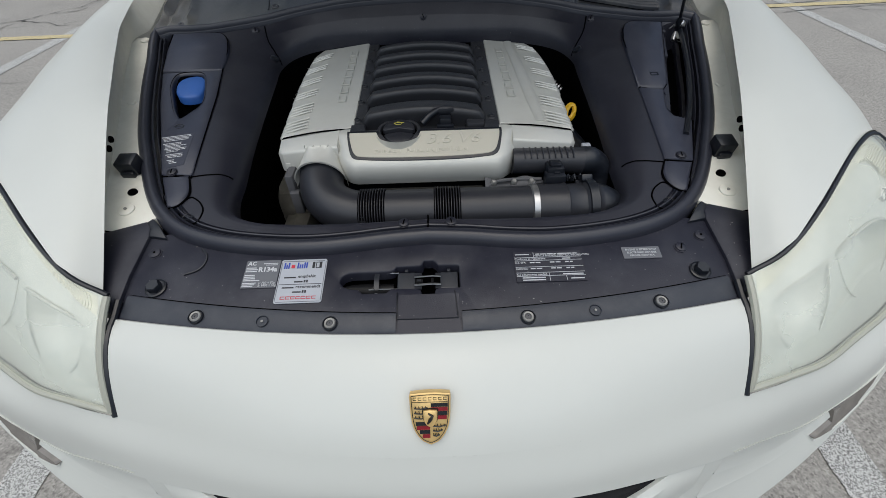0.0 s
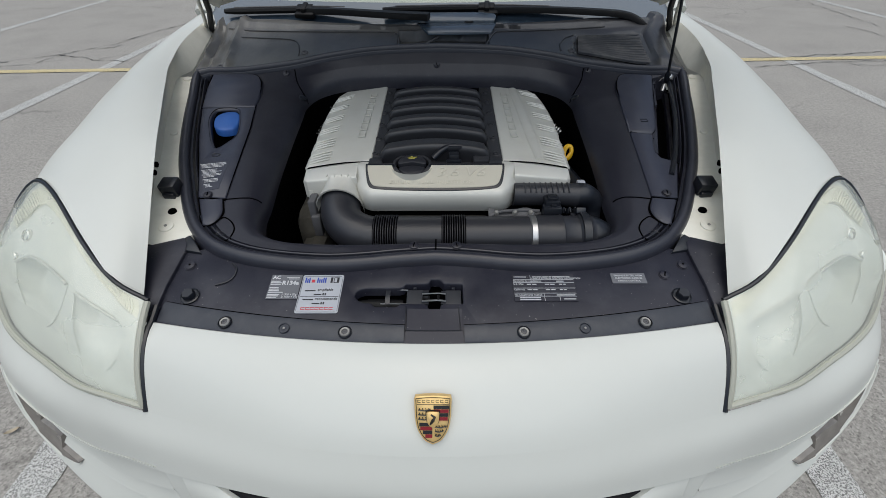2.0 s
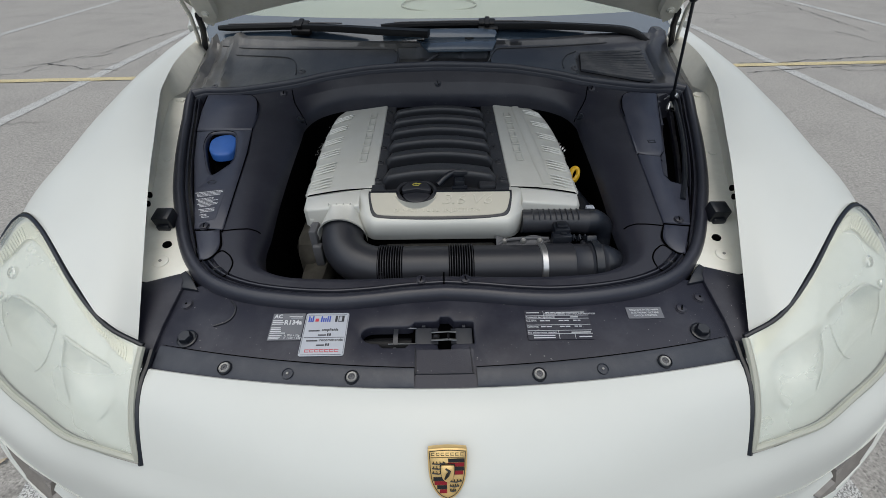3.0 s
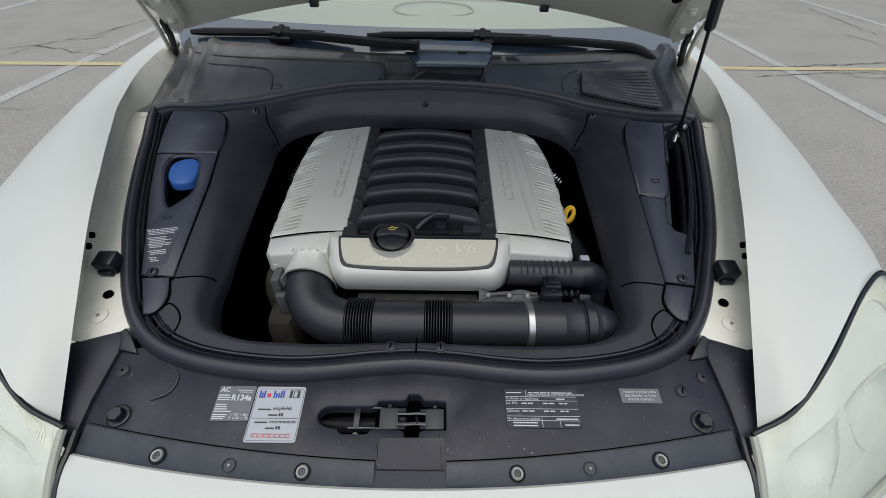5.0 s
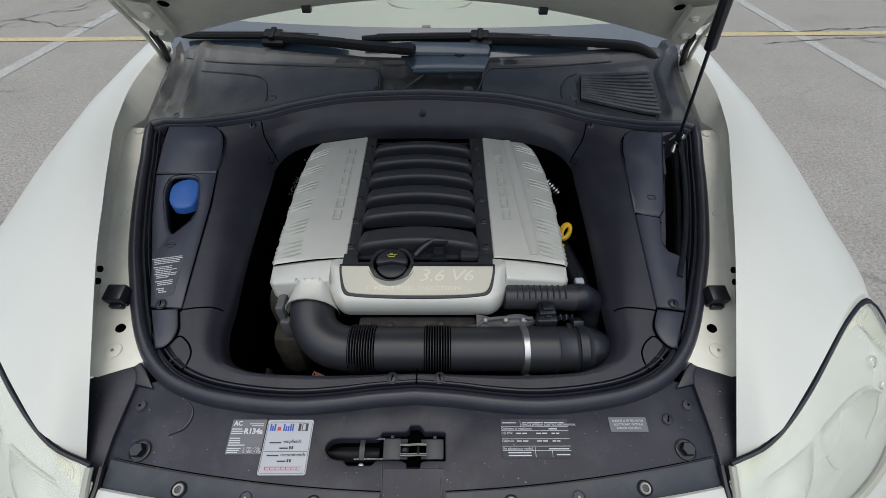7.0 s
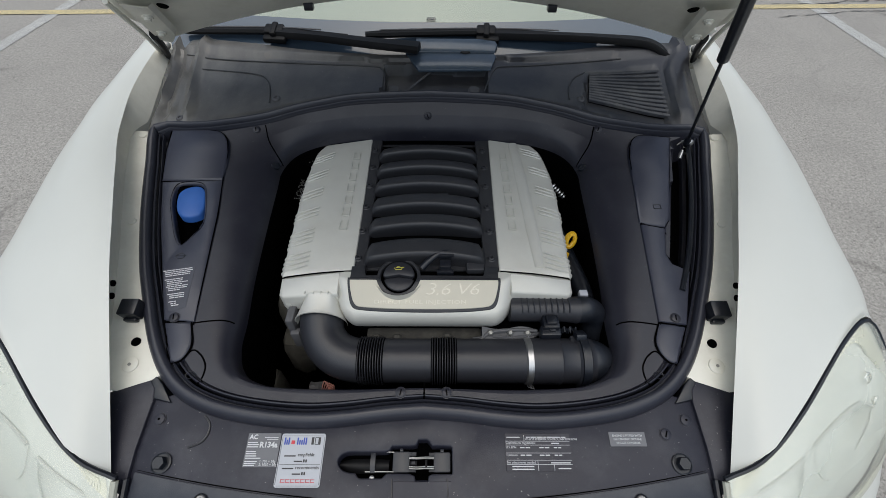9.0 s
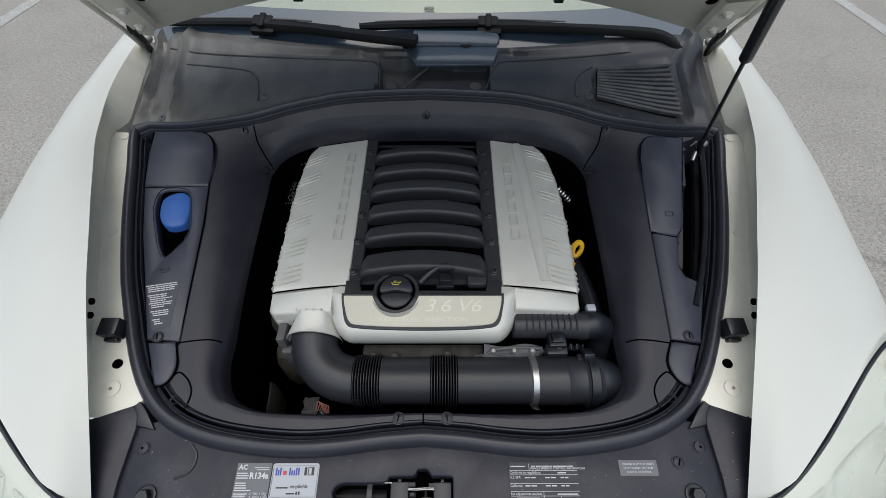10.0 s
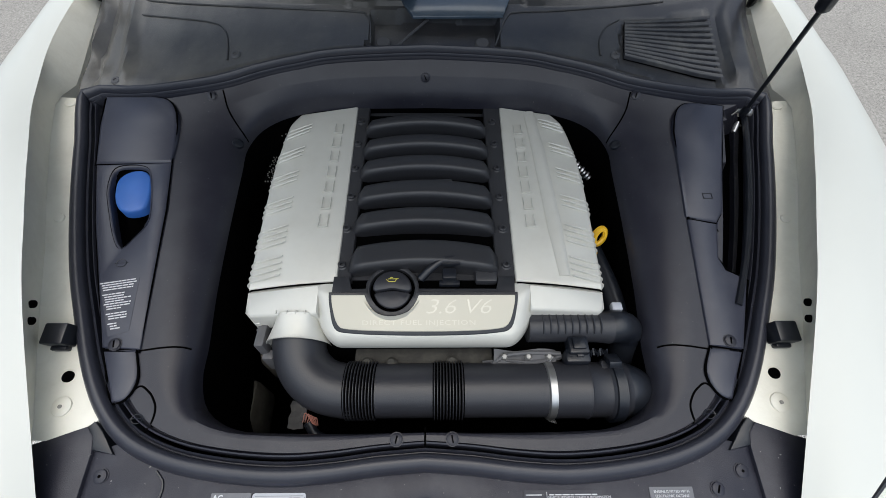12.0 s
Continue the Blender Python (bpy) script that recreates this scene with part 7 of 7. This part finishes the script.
def hood_at(x, q, d=0.0):
    """A point of the hood: x across, q from its rear edge forward, d below its skin."""
    rear = Vector((x, 1.283 - 0.13 * x * x, 1.392 - 0.18 * x * x))
    return rear + hd * q - hn * -d


def hood_half(q):
    return np.interp(q, [0, 0.15, 0.45, 0.8, 1.05, 1.15], [0.70, 0.735, 0.69, 0.585, 0.505, 0.47])


hood = tagged(empty("hood", car), "open white hood seen from below")
for nm, dd, mm in (("outer_skin", -0.035, WHITE), ("inner_panel", 0.0, RAIL)):
    bm = bmesh.new()
    rows = []
    for k in range(24):
        q = 1.15 * k / 23
        h = hood_half(q)
        rows.append([hood_at(h * u, q - (0.10 * u * u if q > 1.0 else 0), dd + (0.02 * (1 - u * u) if dd < 0 else 0.0) + (0.012 * math.sin(q * 5.4 + 0.3) * (1 - u ** 4) if dd == 0 else 0)) for u in np.linspace(-1, 1, 33)])
    loft(bm, rows)
    part(nm, bm, mm, hood, "cream inner panel of the hood" if mm is RAIL else "white hood skin")
bm = bmesh.new()
loft(bm, [[hood_at(0.70 * u, 0, d) for u in np.linspace(-1, 1, 33)] for d in (-0.035, -0.02, 0.0)])
part("rear_edge", bm, RAIL, hood)
# unseen black pad, added to darken the light and reflections in the bay
bm = bmesh.new()
loft(bm, [[hood_at(hood_half(q) * 0.86 * u, q, 0.022 + 0.010 * min(1.0, 12 * min(q - 0.24, 1.04 - q)) * min(1.0, 6 * (1 - abs(u)))) for u in np.linspace(-1, 1, 25)] for q in np.linspace(0.24, 1.04, 24)])
part("shade_pad", bm, SHADEPAD, hood, "unseen black pad added under the hood to darken the bay")
for s in (-1, 1):
    bm = bmesh.new()
    p = hood_at(s * 0.328, 0.0, 0.004)
    box(bm, -0.012, 0.012, -0.016, 0.006, -0.010, 0.008, Matrix.Translation(p), 0.002)
    part("rubber_tab", bm, RUBBER, hood)
    hinge = tagged(empty("hinge", car), "cream painted hood hinge with bolts")
    A, B = Vector((s * 0.664, 1.192, 1.314)), Vector((s * 0.724, 1.190, 1.294))
    C, D = Vector((s * 0.692, 1.043, 1.446)), Vector((s * 0.632, 1.075, 1.428))
    nrm = Vector((0, -0.66, -0.75))
    for side in (0, 1):
        bm = bmesh.new()
        rows = []
        for k in range(13):
            v = k / 12
            w = 0.5 - 0.5 * max(0.0, 1 - v / 0.22) ** 2
            r = []
            for q in range(9):
                u = 0.5 + (q / 8 - 0.5) * 2 * w
                p = (A * (1 - u) + B * u) * (1 - v) + (D * (1 - u) + C * u) * v
                edge = 0.010 if q in (0, 8) else 0.0
                r.append(p + nrm * (0.004 - edge) if side == 0 else p - nrm * 0.006)
            rows.append(r)
        loft(bm, rows)
        if side == 0:
            part("bracket", bm, RAIL, hinge, "cream painted hinge bracket")
        else:
            bm.free()
    for f, g in ((0.30, 0.55), (0.72, 0.45)):
        p = (A * (1 - g) + B * g) * (1 - f) + (D * (1 - g) + C * g) * f + nrm * 0.004
        bm = bmesh.new()
        lathe(bm, [(0.012, -0.002), (0.012, 0.003), (0.008, 0.0035), (0.0075, 0.009), (0.004, 0.010)], Matrix.Translation(p) @ nrm.to_track_quat("Z", "Y").to_matrix().to_4x4(), 12)
        part("bolt", bm, RAIL, hinge)
    bm = bmesh.new()
    lathe(bm, [(0.013, 0.0), (0.010, 0.003)], Matrix.Translation(hood_at(s * 0.622, 0.165, 0.020)) @ nrm.to_track_quat("Z", "Y").to_matrix().to_4x4(), 18)
    part("drain_hole", bm, DARK, hinge)
    bm = bmesh.new()
    tube(bm, [(s * 0.808, 1.318, 1.205), (s * 0.778, 1.27, 1.245), (s * 0.735, 1.20, 1.292), (s * 0.712, 1.15, 1.335)], 0.009, 8, flat=1.5)
    part("link", bm, WIPER, hinge, "dark steel link of the hinge")
    bm = bmesh.new()
    tube(bm, [(s * 0.822, 1.315, 1.212), (s * 0.785, 1.25, 1.262), (s * 0.738, 1.155, 1.335), (s * 0.702, 1.03, 1.45)], 0.006, 8)
    part("arm", bm, RAIL, hinge)
    bm = bmesh.new()
    box(bm, -0.014, 0.014, -0.02, 0.02, -0.012, 0.018, pose(s * 0.810, 1.318, 1.203, 30), 0.004)
    part("foot", bm, RAIL, hinge)
    bm = bmesh.new()
    bmesh.ops.create_uvsphere(bm, u_segments=12, v_segments=8, radius=0.011, matrix=Matrix.Translation((s * 0.800, 1.322, 1.238)))
    part("pin", bm, ZINC, hinge)

# gas strut on one side only
strut = tagged(empty("gas_strut", car), "black gas strut holding the hood up")
b0 = Vector((0.672, 0.957, 1.150))
sdir = (Vector((0.589, 0.858, 1.413)) - b0).normalized()
bm = bmesh.new()
tube(bm, [b0, b0 + sdir * 0.29], 0.004, 10)
part("rod", bm, RUBBER, strut)
bm = bmesh.new()
tube(bm, [b0 + sdir * d for d in (0.283, 0.288, 0.30, 0.70)], [0.008, 0.0115, 0.0115, 0.0115], 14)
part("cylinder", bm, RUBBER, strut)
bm = bmesh.new()
tube(bm, [b0 - sdir * 0.010, b0 + sdir * 0.002, b0 + sdir * 0.014, b0 + sdir * 0.022], [0.0075, 0.0090, 0.0080, 0.0045], 12)
part("socket", bm, RUBBER, strut)
bm = bmesh.new()
lathe(bm, [(0.0052, -0.016), (0.0052, 0.006), (0.0075, 0.008), (0.0075, 0.013), (0.004, 0.015)], pose(b0.x + 0.002, b0.y + 0.002, b0.z, 62, 0, 24), 12)
part("ball_stud", bm, STEEL, strut, "bright steel ball stud")
bm = bmesh.new()
tube(bm, [b0 + Vector(v) for v in ((-0.020, 0.004, -0.010), (-0.004, 0.012, -0.002), (0.010, 0.010, 0.003), (0.014, -0.004, -0.004))], 0.0018, 6)
part("spring_clip", bm, STEEL, strut)
bm = bmesh.new()
tube(bm, [b0 + Vector((-0.010, -0.012, -0.014)), b0 + Vector((-0.013, -0.018, -0.022)), b0 + Vector((-0.017, -0.027, -0.030))], [0.0030, 0.0058, 0.0050], 10)
part("stud_end", bm, STEEL, strut)

# a dry leaf on the asphalt
bm = bmesh.new()
loft(bm, [[(0.024 * u, w * 0.009 * (1 - u * u) ** 0.7, 0.004 + 0.006 * abs(w) + 0.004 * u * u) for w in (-1, -0.5, 0, 0.5, 1)] for u in np.linspace(-1, 1, 9)])
leaf = tagged(part("leaf", bm, DRYLEAF), "small curled dry leaf lying on the asphalt", "leaf")
leaf.matrix_world = pose(-1.628, 0.475, 0.002, 0, 0, 35)
